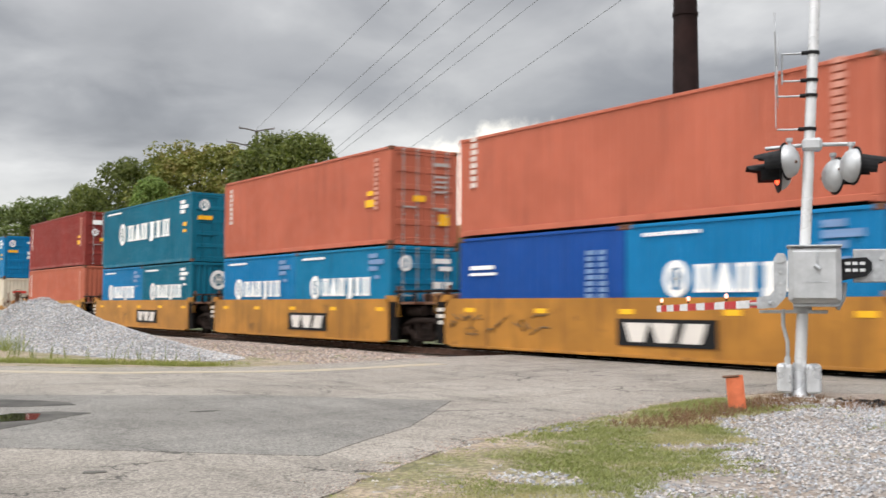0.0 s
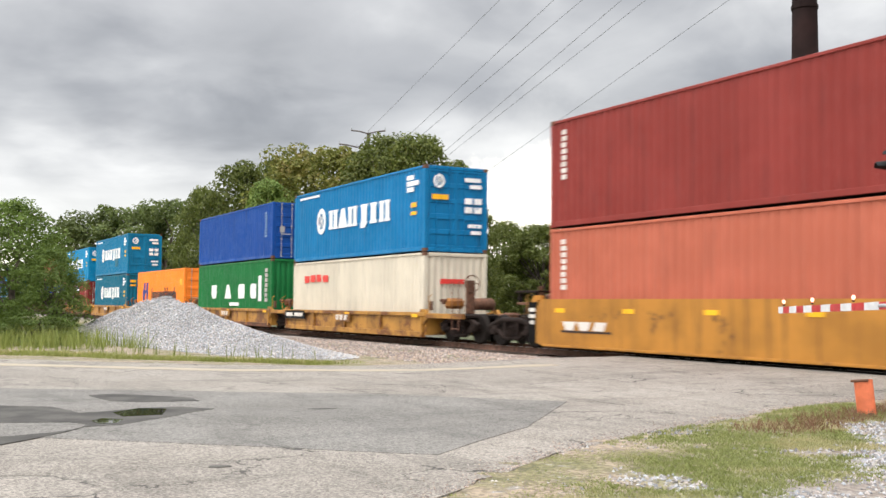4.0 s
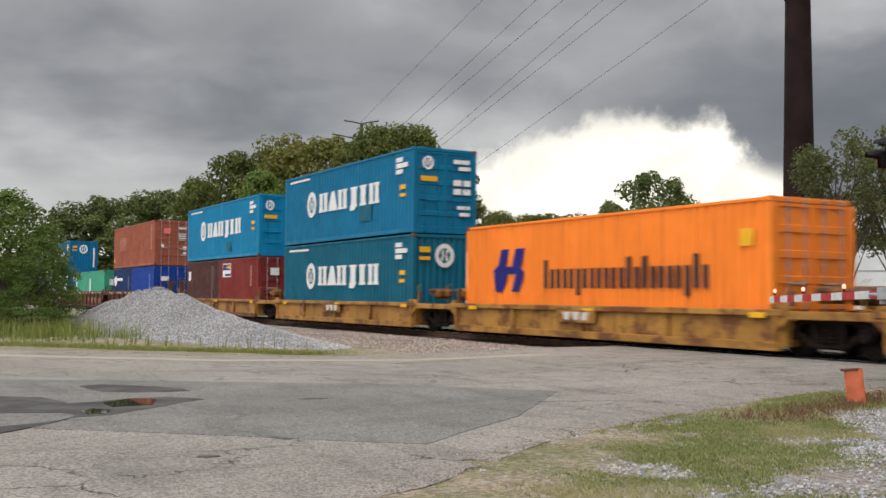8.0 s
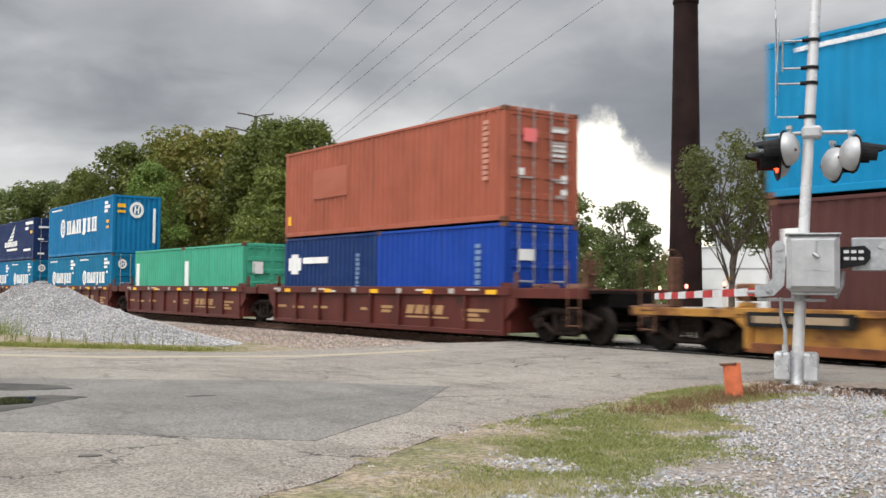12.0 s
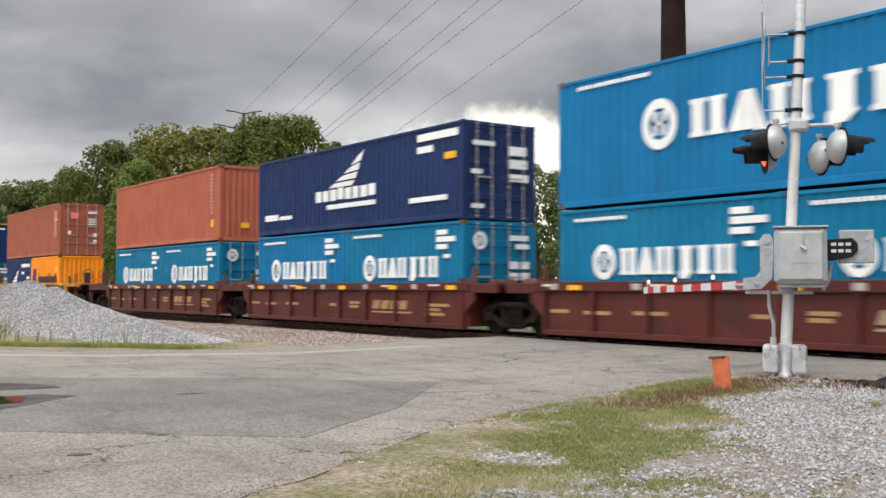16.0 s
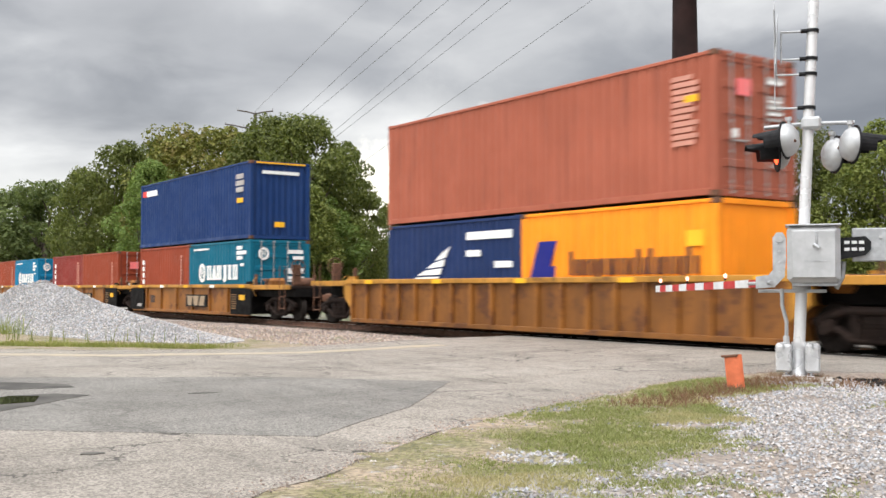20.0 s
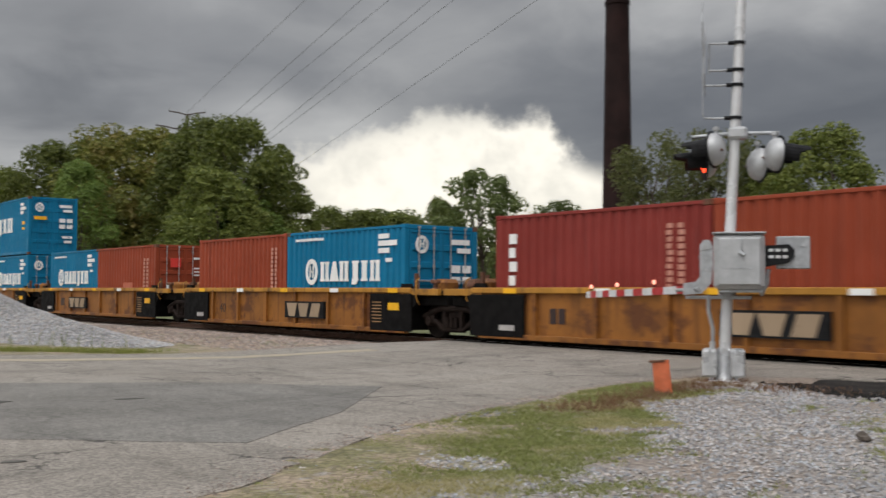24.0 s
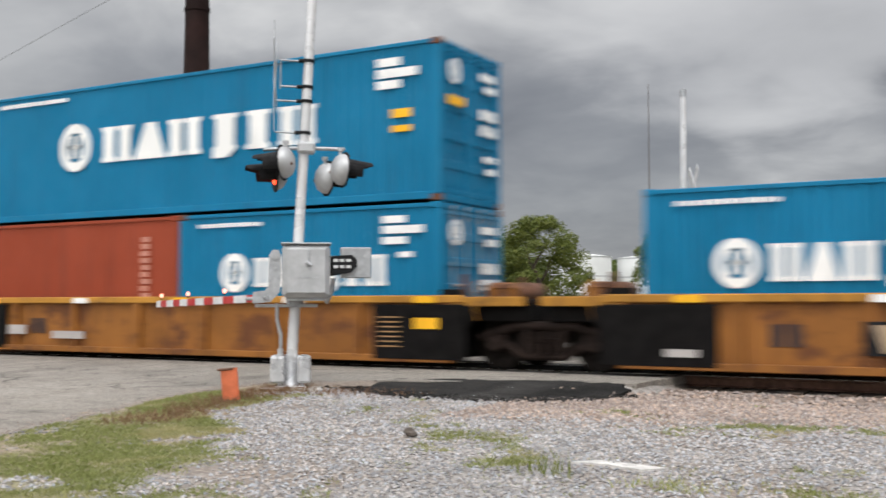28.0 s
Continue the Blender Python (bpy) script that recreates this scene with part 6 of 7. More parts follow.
# painted marks, by kind; x is counted back from the right-hand end
def marks_blue_40(end="door", seed=1, clean=False):
    out = [("emblem", "white", lambda L: emblem(L, -9.10, 1.58, 0.47), "white ring emblem"), ("letter_block", "white", shapes(-8.32, -2.62, 1.20, 1.95, 6), "white block"),
           ("fine_mark", "white", blocks(-11.55, -9.35, 2.62, 2.71, 15, 3), "fine white mark"), ("number_bar", "white", [(-1.30, 2.47, 0.50, 0.15), (-1.30, 2.26, 0.86, 0.16), (-1.30, 2.06, 0.50, 0.15)], "white number bar"),
           ("warning_mark", "yellow_mark", [(-0.98, 1.52, 0.40, 0.16), (-0.98, 1.26, 0.40, 0.12)], "orange warning mark")]
    out += end_marks(end, 2.896)
    return out


def end_marks(end, h):
    if end == "door":
        return [("emblem", "white", lambda L: emblem(L, -0.68, h - 0.52, 0.21, "end"), "white ring emblem"),
                ("number_bar", "white", ([(0.30, h - 0.50, 0.62, 0.14), (0.50, h - 0.72, 0.45, 0.13), (0.30, h - 1.25, 0.30, 0.20), (0.68, h - 1.25, 0.28, 0.20), (0.30, h - 1.55, 0.30, 0.20), (0.68, h - 1.55, 0.28, 0.20), (0.45, h - 2.05, 0.50, 0.12), (0.55, h - 2.28, 0.38, 0.12)], "end"), "white number bar"),
                ("warning_mark", "yellow_mark", ([(-0.95, h - 1.14, 0.62, 0.17)], "end"), "orange warning mark")]
    return [("emblem", "white", lambda L: emblem(L, -0.02, h - 0.72, 0.36, "end"), "large white ring emblem"), ("number_bar", "white", ([(0.82, 0.55, 0.13, 1.75)], "end"), "white vertical number bar"),
            ("warning_mark", "yellow_mark", ([(-0.98, h - 0.62, 0.40, 0.19), (-0.98, h - 0.88, 0.40, 0.12)], "end"), "orange warning mark")]


def marks_blue_20(end="door", seed=2, pale=False):
    w = "dim" if pale else "white"
    out = [("emblem", "white", lambda L: emblem(L, -4.62, 1.40, 0.34), "white ring emblem"), ("letter_block", "white", shapes(-4.15, -1.10, 1.12, 1.68, 6), "white block"),
           ("fine_mark", "white", blocks(-5.55, -3.95, 2.30, 2.38, 12, 4), "fine white mark"), ("number_bar", w, [(-1.19, 2.24, 0.48, 0.13), (-1.19, 2.05, 0.84, 0.14), (-1.19, 1.86, 0.50, 0.13), (-0.85, 1.62, 0.28, 0.10)], "white number bar")]
    return out + [m for m in end_marks("door" if end == "door" else "plain", 2.591) if m[0] != "warning_mark"]


def marks_plain_40(side="white", end="door", left=True, h=2.896, seed=3, warn=True, number=True):
    out = []
    if left:
        out.append(("leasing_block", "old_white", ribbon(-11.68, 1.25, 2.62, 0.24, 8, seed), "thin pale block"))
    if number:
        out.append(("number_bar", "faint", ribbon(-0.92, 1.05, 2.62, 0.26, 11, seed + 1), "faded number bar"))
    if warn:
        out.append(("warning_mark", "yellow_mark", [(-1.40, 1.16, 0.50, 0.22), (-1.30, 1.50, 0.34, 0.14)] if end == "door" else [(-0.85, 0.55, 0.30, 0.28)], "yellow warning mark"))
    if end == "door":
        out.append(("number_bar", "pale", ([(0.32, h - 0.50, 0.55, 0.10), (0.34, h - 0.85, 0.48, 0.06), (0.34, h - 1.00, 0.48, 0.06), (0.34, h - 1.15, 0.48, 0.06), (0.34, h - 1.30, 0.40, 0.06), (0.45, h - 1.85, 0.34, 0.10), (0.45, h - 2.25, 0.34, 0.08)], "end"), "faded number bar"))
        if warn:
            out.append(("warning_mark", "yellow_mark", ([(-0.42, h - 1.60, 0.42, 0.18), (0.50, 0.62, 0.36, 0.34)], "end"), "yellow warning mark"))
    else:
        out.append(("number_bar", "pale", ([(0.78, 0.5, 0.14, 1.7)], "end"), "faded vertical number bar"))
        out.append(("warning_mark", "yellow_mark", ([(-0.35, 0.52, 0.34, 0.20)], "end"), "yellow mark"))
    return out


def marks_red_end(h, key="pink_mark", extra=True):
    out = [("owner_plate", key, ([(-0.62, h - 0.86, 0.42, 0.34)], "end"), "red and white plate")]
    if extra:
        out.append(("number_bar", "white", ([(0.32, h - 0.55, 0.48, 0.08), (0.34, h - 0.92, 0.42, 0.05), (0.34, h - 1.05, 0.42, 0.05), (0.34, h - 1.18, 0.42, 0.05), (-0.78, h - 1.72, 0.18, 0.18), (0.62, h - 1.85, 0.20, 0.20), (0.62, h - 2.15, 0.20, 0.14)], "end"), "white number bar"))
    return out


# ---- well cars ----
def car_bars(name, key, rows, y, parent, label):
    """Painted bars on the near side of a car: x, z, width, height."""
    for a, z, w, h in rows:
        part(name, bar_mesh(key), None, parent, label, pose(a, y, z) @ Matrix.Diagonal((w, 0.02, h, 1)))


def car_figures(name, key, x0, x1, z0, z1, y, parent, label):
    """Three plain figures side by side: two wedges and a leaning block."""
    w = (x1 - x0) / 3
    for i in range(3):
        a, b = x0 + i * w + 0.03, x0 + (i + 1) * w - 0.03
        q = 0.20 * w
        poly = [(a + q, z0), (b - q, z0), (b, z1), (a, z1)] if i < 2 else [(a, z0), (b - q, z0), (b, z1), (a + q, z1)]
        part(name, Geo().prism(poly, y, y + 0.02, "y").fixed(), M[key], parent, label)


def painted_text(words, size, key, parent, at, label):
    """Stencilled characters as a thin mesh."""
    cu = bpy.data.curves.new("lettering", "FONT")
    cu.body, cu.size, cu.extrude = words, size, 0.004
    tmp = bpy.data.objects.new("lettering", cu)
    me = bpy.data.meshes.new_from_object(tmp)
    bpy.data.objects.remove(tmp)
    bpy.data.curves.remove(cu)
    me.materials.clear()
    me.materials.append(M[key])
    return part("stencil", me, None, parent, label, at)


def wheel_meshes():
    R = 0.44
    rim = Geo().tube([(0, -0.07, 0), (0, -0.062, 0), (0, 0.05, 0), (0, 0.052, 0), (0, 0.075, 0)], [R - 0.02, R, R, R + 0.03, R + 0.03], 32)
    face = Geo().tube([(0, -0.085, 0), (0, -0.074, 0)], [0.30, 0.36], 24)
    for k in range(6):
        a = math.pi * k / 3
        m = Matrix.Rotation(a, 4, "Y")
        face.box(0.12, 0.27, -0.105, -0.084, -0.035, 0.035, 0.004, 0, m)
    face.tube([(0, -0.13, 0), (0, -0.085, 0)], [0.09, 0.11], 14)
    return rim.mesh("wheel", M["wheel"]), face.mesh("wheel_face", M["truck"])


WHEELS = []


def truck(parent, x, meshes):
    """Two-axle truck: side frames, springs, bolster, four wheels and two axles."""
    t = part("truck", Geo().box(-0.25, 0.25, -1.0, 1.0, 0.50, 0.78, 0.03).box(-0.45, 0.45, -0.45, 0.45, 0.72, 0.92, 0.03), M["truck"], parent, "dirty cast-iron truck", pose(x, 0, RAIL_TOP - 0.04))
    out = [(-1.22, 0.52), (-1.22, 0.66), (-0.95, 0.74), (-0.62, 0.78), (-0.40, 0.86), (0.40, 0.86), (0.62, 0.78), (0.95, 0.74), (1.22, 0.66), (1.22, 0.52), (0.72, 0.50), (0.44, 0.28), (-0.44, 0.28), (-0.72, 0.50)]
    for s in (-1, 1):
        y = s * 1.02
        casting = Geo().tube([(-1.20, y, 0.58), (-0.95, y, 0.66), (-0.5, y, 0.79), (0.5, y, 0.79), (0.95, y, 0.66), (1.20, y, 0.58)], [0.07, 0.085, 0.08, 0.08, 0.085, 0.07], 8)
        casting.tube([(-1.0, y, 0.52), (-0.66, y, 0.46), (-0.42, y, 0.28), (0.42, y, 0.28), (0.66, y, 0.46), (1.0, y, 0.52)], [0.07, 0.07, 0.065, 0.065, 0.07, 0.07], 8)
        for k in (-0.33, 0.33):
            casting.box(k - 0.06, k + 0.06, y - 0.06, y + 0.06, 0.26, 0.80, 0.01)
        for k in (-0.89, 0.89):
            casting.box(k - 0.17, k + 0.17, y - 0.07, y + 0.07, 0.40, 0.64, 0.02)
        part("side_frame", casting, M["truck"], t)
        for k in (-0.17, 0.0, 0.17):
            coil = Geo().tube([(k, s * 1.08, 0.32 + 0.03 * i) for i in range(10)], [0.062 if i % 2 else 0.045 for i in range(10)], 8)
            part("spring", coil, M["truck"], t)
        for ax in (-0.89, 0.89):
            part("bearing", Geo().tube([(ax, s * 1.0, 0.48), (ax, s * 1.14, 0.48)], [0.14, 0.11], 14), M["truck"], t, "round axle bearing")
    for ax in (-0.89, 0.89):
        part("axle", Geo().tube([(ax, -1.0, 0.48), (ax, 1.0, 0.48)], 0.08, 12), M["truck"], t)
        for s in (-1, 1):
            w = part("wheel", meshes[0], None, t, "worn steel wheel")
            w.matrix_parent_inverse = Matrix.Translation((ax, s * 0.775, 0.48)) @ pose(0, 0, 0, 0, 0, 0 if s < 0 else 180)
            WHEELS.append(w)
    return t


def well_car(unit, style, meshes, trucks, seed, half=6.42, reach=(1.35, 1.35)):
    """One well of a double-stack car. x = 0 is the middle of the stack."""
    r = random.Random(seed)
    body, chord, words = {"smooth": ("car_yellow", "car_yellow", "yellow smooth-sided container well car"), "low": ("car_yellow_worn", "car_yellow_worn", "worn yellow low-sided container well car"),
                          "brown": ("car_brown", "car_brown", "oxide-brown ribbed container well car"), "long": ("car_long", "sill_yellow", "long mustard ribbed container well car"),
                          "ribbed": ("car_mustard", "sill_yellow", "mustard ribbed container well car with yellow sill")}[style]
    top = {"smooth": 1.46, "low": 1.04, "brown": 1.42, "long": 1.50, "ribbed": 1.38}[style]
    low = 0.24
    car = thing("well_car", pose(0, 0, 0), words, "rail car", "well cars of the train")
    MOVERS.append((car, Vector((unit - 6.096, TRACK_Y, 0))))
    B, K = M[body], M[chord]
    # floor cross members
    part("well_floor", Geo().box(-half + 0.2, half - 0.2, -1.24, 1.24, 0.30, 0.436, 0.0), M["black"], car)
    for s in (-1, 1):
        y0, y1 = (s * 1.29, s * 1.44) if s > 0 else (-1.44, -1.29)
        if style == "smooth":
            prof = [(-half, low + 0.05), (-half + 0.25, low), (half - 0.25, low), (half, low + 0.05), (half, top - 0.25), (half - 0.2, top), (-half + 0.2, top), (-half, top - 0.25)]
            wall = part("side_panel", Geo().prism(prof, y0, y1, "y").fixed(), B, car, "smooth yellow side panel")
            part("lower_flange", Geo().box(-half + 0.3, half - 0.3, y0 - 0.03, y1 + 0.03, low - 0.03, low + 0.03, 0.006), B, wall)
        else:
            wall = part("side_panel", Geo().box(-half, half, s * 1.33 - 0.03, s * 1.33 + 0.03, low, top - 0.1, 0.004), B, car, "recessed side panel")
            part("top_chord", Geo().box(-half - 0.25, half + 0.25, y0 - (0.02 if s < 0 else 0), y1 + (0.02 if s > 0 else 0), top - (0.22 if style == "brown" else 0.13), top, 0.015), K, car, "top chord")
            part("bottom_chord", Geo().box(-half, half, y0, y1, low - 0.02, low + (0.16 if style == "low" else 0.10), 0.012), M["car_rust"] if style == "low" and seed in (10, 16) else B, car)
            pitch = {"low": 3.2, "brown": 1.52, "long": 0.86, "ribbed": 1.62}[style]
            n = int(2 * half / pitch)
            rib = Geo().prism([(-0.05, -0.0), (0.05, -0.0), (0.05, 0.09), (-0.05, 0.09)], low + 0.05, top - 0.12, "z").mesh("rib", M["car_mustard"] if style == "long" else B) if (style, s) not in CACHE else CACHE[style, s]
            CACHE[style, s] = rib
            for i in range(n + 1):
                x = -half + 0.06 + (2 * half - 0.12) * i / n
                wide = 1.9 if style in ("ribbed", "brown") and i == n // 2 else 1.0
                ob = part("rib", rib, None, wall, "", pose(x, -1.445 if s < 0 else 1.355, 0))
                ob.scale.x = wide
    # ends: bulkhead, deck, step wings
    for e, sign in ((0, -1), (1, 1)):
        x = sign * half
        edge = {"smooth": "black", "low": "car_yellow_worn", "brown": "car_brown", "long": "car_mustard", "ribbed": "black"}[style]
        part("bulkhead", Geo().box(min(x, x + sign * 0.10), max(x, x + sign * 0.10), -1.34, 1.34, 0.30, top - 0.12, 0.01), M[edge], car)
        far = x + sign * reach[e]
        lo_, hi_ = sorted((x, far))
        if style == "smooth":
            part("end_deck", Geo().box(*sorted((x, x + sign * 1.15)), -1.32, 1.32, 1.30, 1.38, 0.012), M["rust"], car, "rusty end platform")
            part("walkway", Geo().box(*sorted((x + sign * 0.12, x + sign * 1.2)), -1.34, -0.72, 1.64, 1.70, 0.008), M["truck"], car, "dirty walkway grating")
            for q in (0.2, 1.05):
                part("walkway_post", Geo().box(*sorted((x + sign * q, x + sign * (q + 0.07))), -1.30, -1.20, 1.36, 1.66, 0.006), M["truck"], car)
            part("air_tank", Geo().tube([(x + sign * 0.45, -0.95, 1.12), (x + sign * 1.15, -0.95, 1.12)], 0.15, 12), M["truck"], car, "dirty air tank")
            if sign < 0:
                car_bars("small_mark", "old_white", [(x - 0.36, 1.12, 0.28, 0.10), (x - 0.36, 0.95, 0.28, 0.10), (x - 0.30, 0.78, 0.16, 0.10)], -1.432, car, "small white mark on black")
        else:
            zt = top - 0.03
            part("end_deck", Geo().box(lo_, hi_, -1.2, 1.2, zt - 0.12, zt - 0.04, 0.01), M["truck"], car, "end platform")
            for s in (-1, 1):
                part("deck_sill", Geo().box(lo_ - (0 if sign > 0 else 0), hi_, s * 1.36 - 0.06, s * 1.36 + 0.06, zt - (0.24 if style == "brown" else 0.16), zt, 0.012), K, car, "side sill of the end platform")
            # the dark space under ribbed decks is put in as a widened black box
            deep = style == "ribbed"
            part("draft_box", Geo().box(lo_, hi_, -1.12 if deep else -0.7, 1.12 if deep else 0.7, 0.93 if deep else 0.95, zt - 0.12, 0.02), M["black"], car)
            if reach[e] > 2:
                part("coupler", Geo().box(*sorted((far, far + sign * 0.55)), -0.13, 0.13, 0.78, 1.02, 0.03).box(*sorted((far + sign * 0.35, far + sign * 0.72)), -0.2, 0.2, 0.72, 1.06, 0.05), M["rust"], car, "rusty coupler")
                ring = [(far - sign * 0.46, -0.8 + 0.26 * math.cos(a), 1.95 + 0.26 * math.sin(a)) for a in (2 * math.pi * k / 18 for k in range(19))]
                hoop = Geo().tube(ring, 0.020, 6).tube([(far - sign * 0.52, -0.8, 1.95), (far - sign * 0.44, -0.8, 1.95)], 0.05, 8)
                for k in range(0, 18, 6):
                    hoop.tube([(far - sign * 0.46, -0.8, 1.95), ring[k]], 0.014, 5)
                part("brake_wheel", hoop, M["rust"], car, "spoked hand brake wheel")
                part("brake_stand", Geo().box(*sorted((far - sign * 0.62, far - sign * 0.5)), -0.95, -0.65, zt, 2.05, 0.02), M["rust"], car)
                part("ladder", Geo().tube([(far - sign * 0.2, -1.42, 0.5), (far - sign * 0.2, -1.42, 2.0)], 0.018, 6).tube([(far - sign * 0.6, -1.42, 0.5), (far - sign * 0.6, -1.42, 2.0)], 0.018, 6).tube([(far - sign * 0.6, -1.42, 0.55), (far - sign * 0.2, -1.42, 0.55)], 0.016, 6).tube([(far - sign * 0.6, -1.42, 0.95), (far - sign * 0.2, -1.42, 0.95)], 0.016, 6), M["rust"], car, "end ladder")
        part("centre_sill", Geo().box(min(x, x + sign * 1.6), max(x, x + sign * 1.6), -0.35, 0.35, 0.70, 1.0, 0.02), M["truck"], car)
        for s in (-1, 1):
            wing = [(x, 0.62), (x + sign * 0.42, 0.95), (x + sign * 0.42, top - 0.22), (x + sign * 0.16, top + 0.10), (x - sign * 0.20, top + 0.10), (x - sign * 0.20, top - 0.02), (x, top - 0.02)]
            part("end_wing", Geo().prism(wing, s * 1.36 - 0.05, s * 1.36 + 0.05, "y").fixed(), M["black"] if style == "ribbed" else K if style != "brown" else B, car, "stepped end wing")
            part("guide_post", Geo().box(x + sign * 0.12, x + sign * 0.20, s * 1.18 - 0.05, s * 1.18 + 0.05, 1.1, top + 0.36, 0.008) if sign > 0 else Geo().box(x - 0.20, x - 0.12, s * 1.18 - 0.05, s * 1.18 + 0.05, 1.1, top + 0.36, 0.008), M["rust"], car)
        part("grab_iron", Geo().tube([(x + sign * 0.45, -1.30, 0.95), (x + sign * 0.47, -1.42, 1.1), (x + sign * 0.47, -1.42, 1.55), (x + sign * 0.45, -1.30, 1.62)], 0.014, 6), M["sill_yellow"] if style != "brown" else M["car_brown"], car)
        hose = [(x + sign * 0.5, 0.25, 0.95), (x + sign * 0.9, 0.22, 0.62), (x + sign * 1.4, 0.2, 0.75)]
        part("brake_hose", Geo().tube(hose, 0.025, 6), M["lamp_black"], car)
        if style == "smooth":
            part("end_panel", Geo().box(min(x, x + sign * 0.42), max(x, x + sign * 0.42), -1.42, -1.30, 0.28, 1.38, 0.01), M["black"], car, "black end panel")
            part("brake_gear", Geo().box(min(x + sign * 0.3, x + sign * 1.0), max(x + sign * 0.3, x + sign * 1.0), -0.5, 0.9, 1.36, 1.62, 0.05), M["rust"], car, "rusty gear on the end platform")
        if style in ("ribbed", "low", "long", "brown"):
            a, b = sorted((x + sign * 0.25, x + sign * 0.95))
            lift = 0.10 if style == "ribbed" else 0.0
            part("brake_gear", Geo().box(a + 0.12, b - 0.08, -0.85, -0.30, 1.16, 1.50 + lift, 0.09), M["car_brown" if style == "brown" else "car_mustard"], car, "brake gear on the end platform")
            part("air_tank", Geo().tube([((a + b) / 2, 0.05, 1.32 + lift), ((a + b) / 2, 0.15, 1.32 + lift), ((a + b) / 2, 0.85, 1.32 + lift), ((a + b) / 2, 0.95, 1.32 + lift)], [0.10, 0.20, 0.20, 0.10], 14), M["rust"], car, "rusty air tank")
            part("valve", Geo().tube([(b - 0.1, -1.1, 1.30), (b - 0.1, -1.1, 1.46 + lift)], [0.07, 0.05], 10).box(b - 0.22, b + 0.02, -1.18, -1.02, 1.38 + lift, 1.48 + lift, 0.02), M["rust"], car, "small brake valve")
        if style == "ribbed":
            part("end_panel", Geo().box(min(x - sign * 1.55, x + sign * 0.30), max(x - sign * 1.55, x + sign * 0.30), -1.452, -1.40, 0.27, 1.22, 0.01), M["black"], car, "black end panel")
    # marks
    h = -half
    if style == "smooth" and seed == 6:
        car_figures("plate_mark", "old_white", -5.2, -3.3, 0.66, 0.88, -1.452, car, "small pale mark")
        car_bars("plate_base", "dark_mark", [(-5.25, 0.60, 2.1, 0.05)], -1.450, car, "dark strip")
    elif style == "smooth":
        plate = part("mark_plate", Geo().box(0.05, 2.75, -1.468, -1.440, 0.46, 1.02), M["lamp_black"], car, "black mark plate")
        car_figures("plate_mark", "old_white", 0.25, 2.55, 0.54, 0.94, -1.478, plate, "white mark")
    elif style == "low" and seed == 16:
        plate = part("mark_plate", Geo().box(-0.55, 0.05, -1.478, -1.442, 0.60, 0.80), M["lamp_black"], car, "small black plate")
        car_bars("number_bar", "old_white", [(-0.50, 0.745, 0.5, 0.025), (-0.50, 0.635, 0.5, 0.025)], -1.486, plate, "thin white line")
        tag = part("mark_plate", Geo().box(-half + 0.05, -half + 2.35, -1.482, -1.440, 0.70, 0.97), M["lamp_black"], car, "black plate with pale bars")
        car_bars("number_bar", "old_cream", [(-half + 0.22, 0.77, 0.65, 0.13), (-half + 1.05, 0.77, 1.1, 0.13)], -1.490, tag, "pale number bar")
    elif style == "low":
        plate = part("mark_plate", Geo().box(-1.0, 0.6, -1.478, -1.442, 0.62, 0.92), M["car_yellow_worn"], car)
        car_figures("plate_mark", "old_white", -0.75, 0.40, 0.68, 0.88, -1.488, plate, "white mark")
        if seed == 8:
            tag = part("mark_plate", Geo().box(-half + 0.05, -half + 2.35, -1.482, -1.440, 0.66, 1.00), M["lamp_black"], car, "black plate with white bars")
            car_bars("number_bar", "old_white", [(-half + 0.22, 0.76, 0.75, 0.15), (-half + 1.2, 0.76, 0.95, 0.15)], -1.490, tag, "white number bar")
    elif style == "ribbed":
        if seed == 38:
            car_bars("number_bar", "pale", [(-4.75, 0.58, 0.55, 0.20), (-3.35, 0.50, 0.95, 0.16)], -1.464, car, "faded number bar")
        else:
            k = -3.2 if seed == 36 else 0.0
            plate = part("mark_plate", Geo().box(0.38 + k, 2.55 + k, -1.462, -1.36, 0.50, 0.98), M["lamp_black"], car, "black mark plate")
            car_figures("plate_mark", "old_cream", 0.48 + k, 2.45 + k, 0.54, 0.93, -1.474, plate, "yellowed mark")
        part("warning_plate", Geo().box(half - 0.70, half - 0.22, -1.465, -1.452, 0.80, 0.99), M["yellow_mark"], car, "yellow plate")
        car_bars("number_bar", "pale", [(-half + 0.75, 0.42, 0.5, 0.12)], -1.464, car, "white number bar")
        if seed == 34:
            painted_text("40", 0.42, "dark_mark", car, pose(-half + 2.3, -1.366, 0.58, 90, 0, 0), "dark stencilled number")
        else:
            car_bars("number_bar", "dark_mark", [(-half + 2.3, 0.60, 0.2, 0.33), (-half + 2.56, 0.60, 0.2, 0.33)], -1.375, car, "dark number bar")
        car_bars("number_bar", "car_tan", [(half - 1.42, 0.48 + 0.085 * k, 0.42, 0.022) for k in range(7)], -1.460, car, "small number bar")
    elif style == "brown":
        slant = lambda a, b, z0, z1: Geo().prism([(a, z0), (b, z0), (b + 0.10, z1), (a + 0.10, z1)], -1.378, -1.358, "y").fixed()
        worn = "car_tan" if seed != 22 else "old_cream"
        for k in range(4):
            a = 1.9 + 0.47 * k
            part("owner_mark", slant(a, a + 0.36, 0.68, 0.92), M[worn], car, "worn tan mark")
        part("owner_mark", slant(1.85, 3.9, 0.57, 0.62), M[worn], car, "worn tan stripe")
        car_bars("chord_plate", "pale", [(-6.1 + 2.55 * k, 1.24, 0.24, 0.13) for k in range(5)], -1.472, car, "small pale plate on the chord")
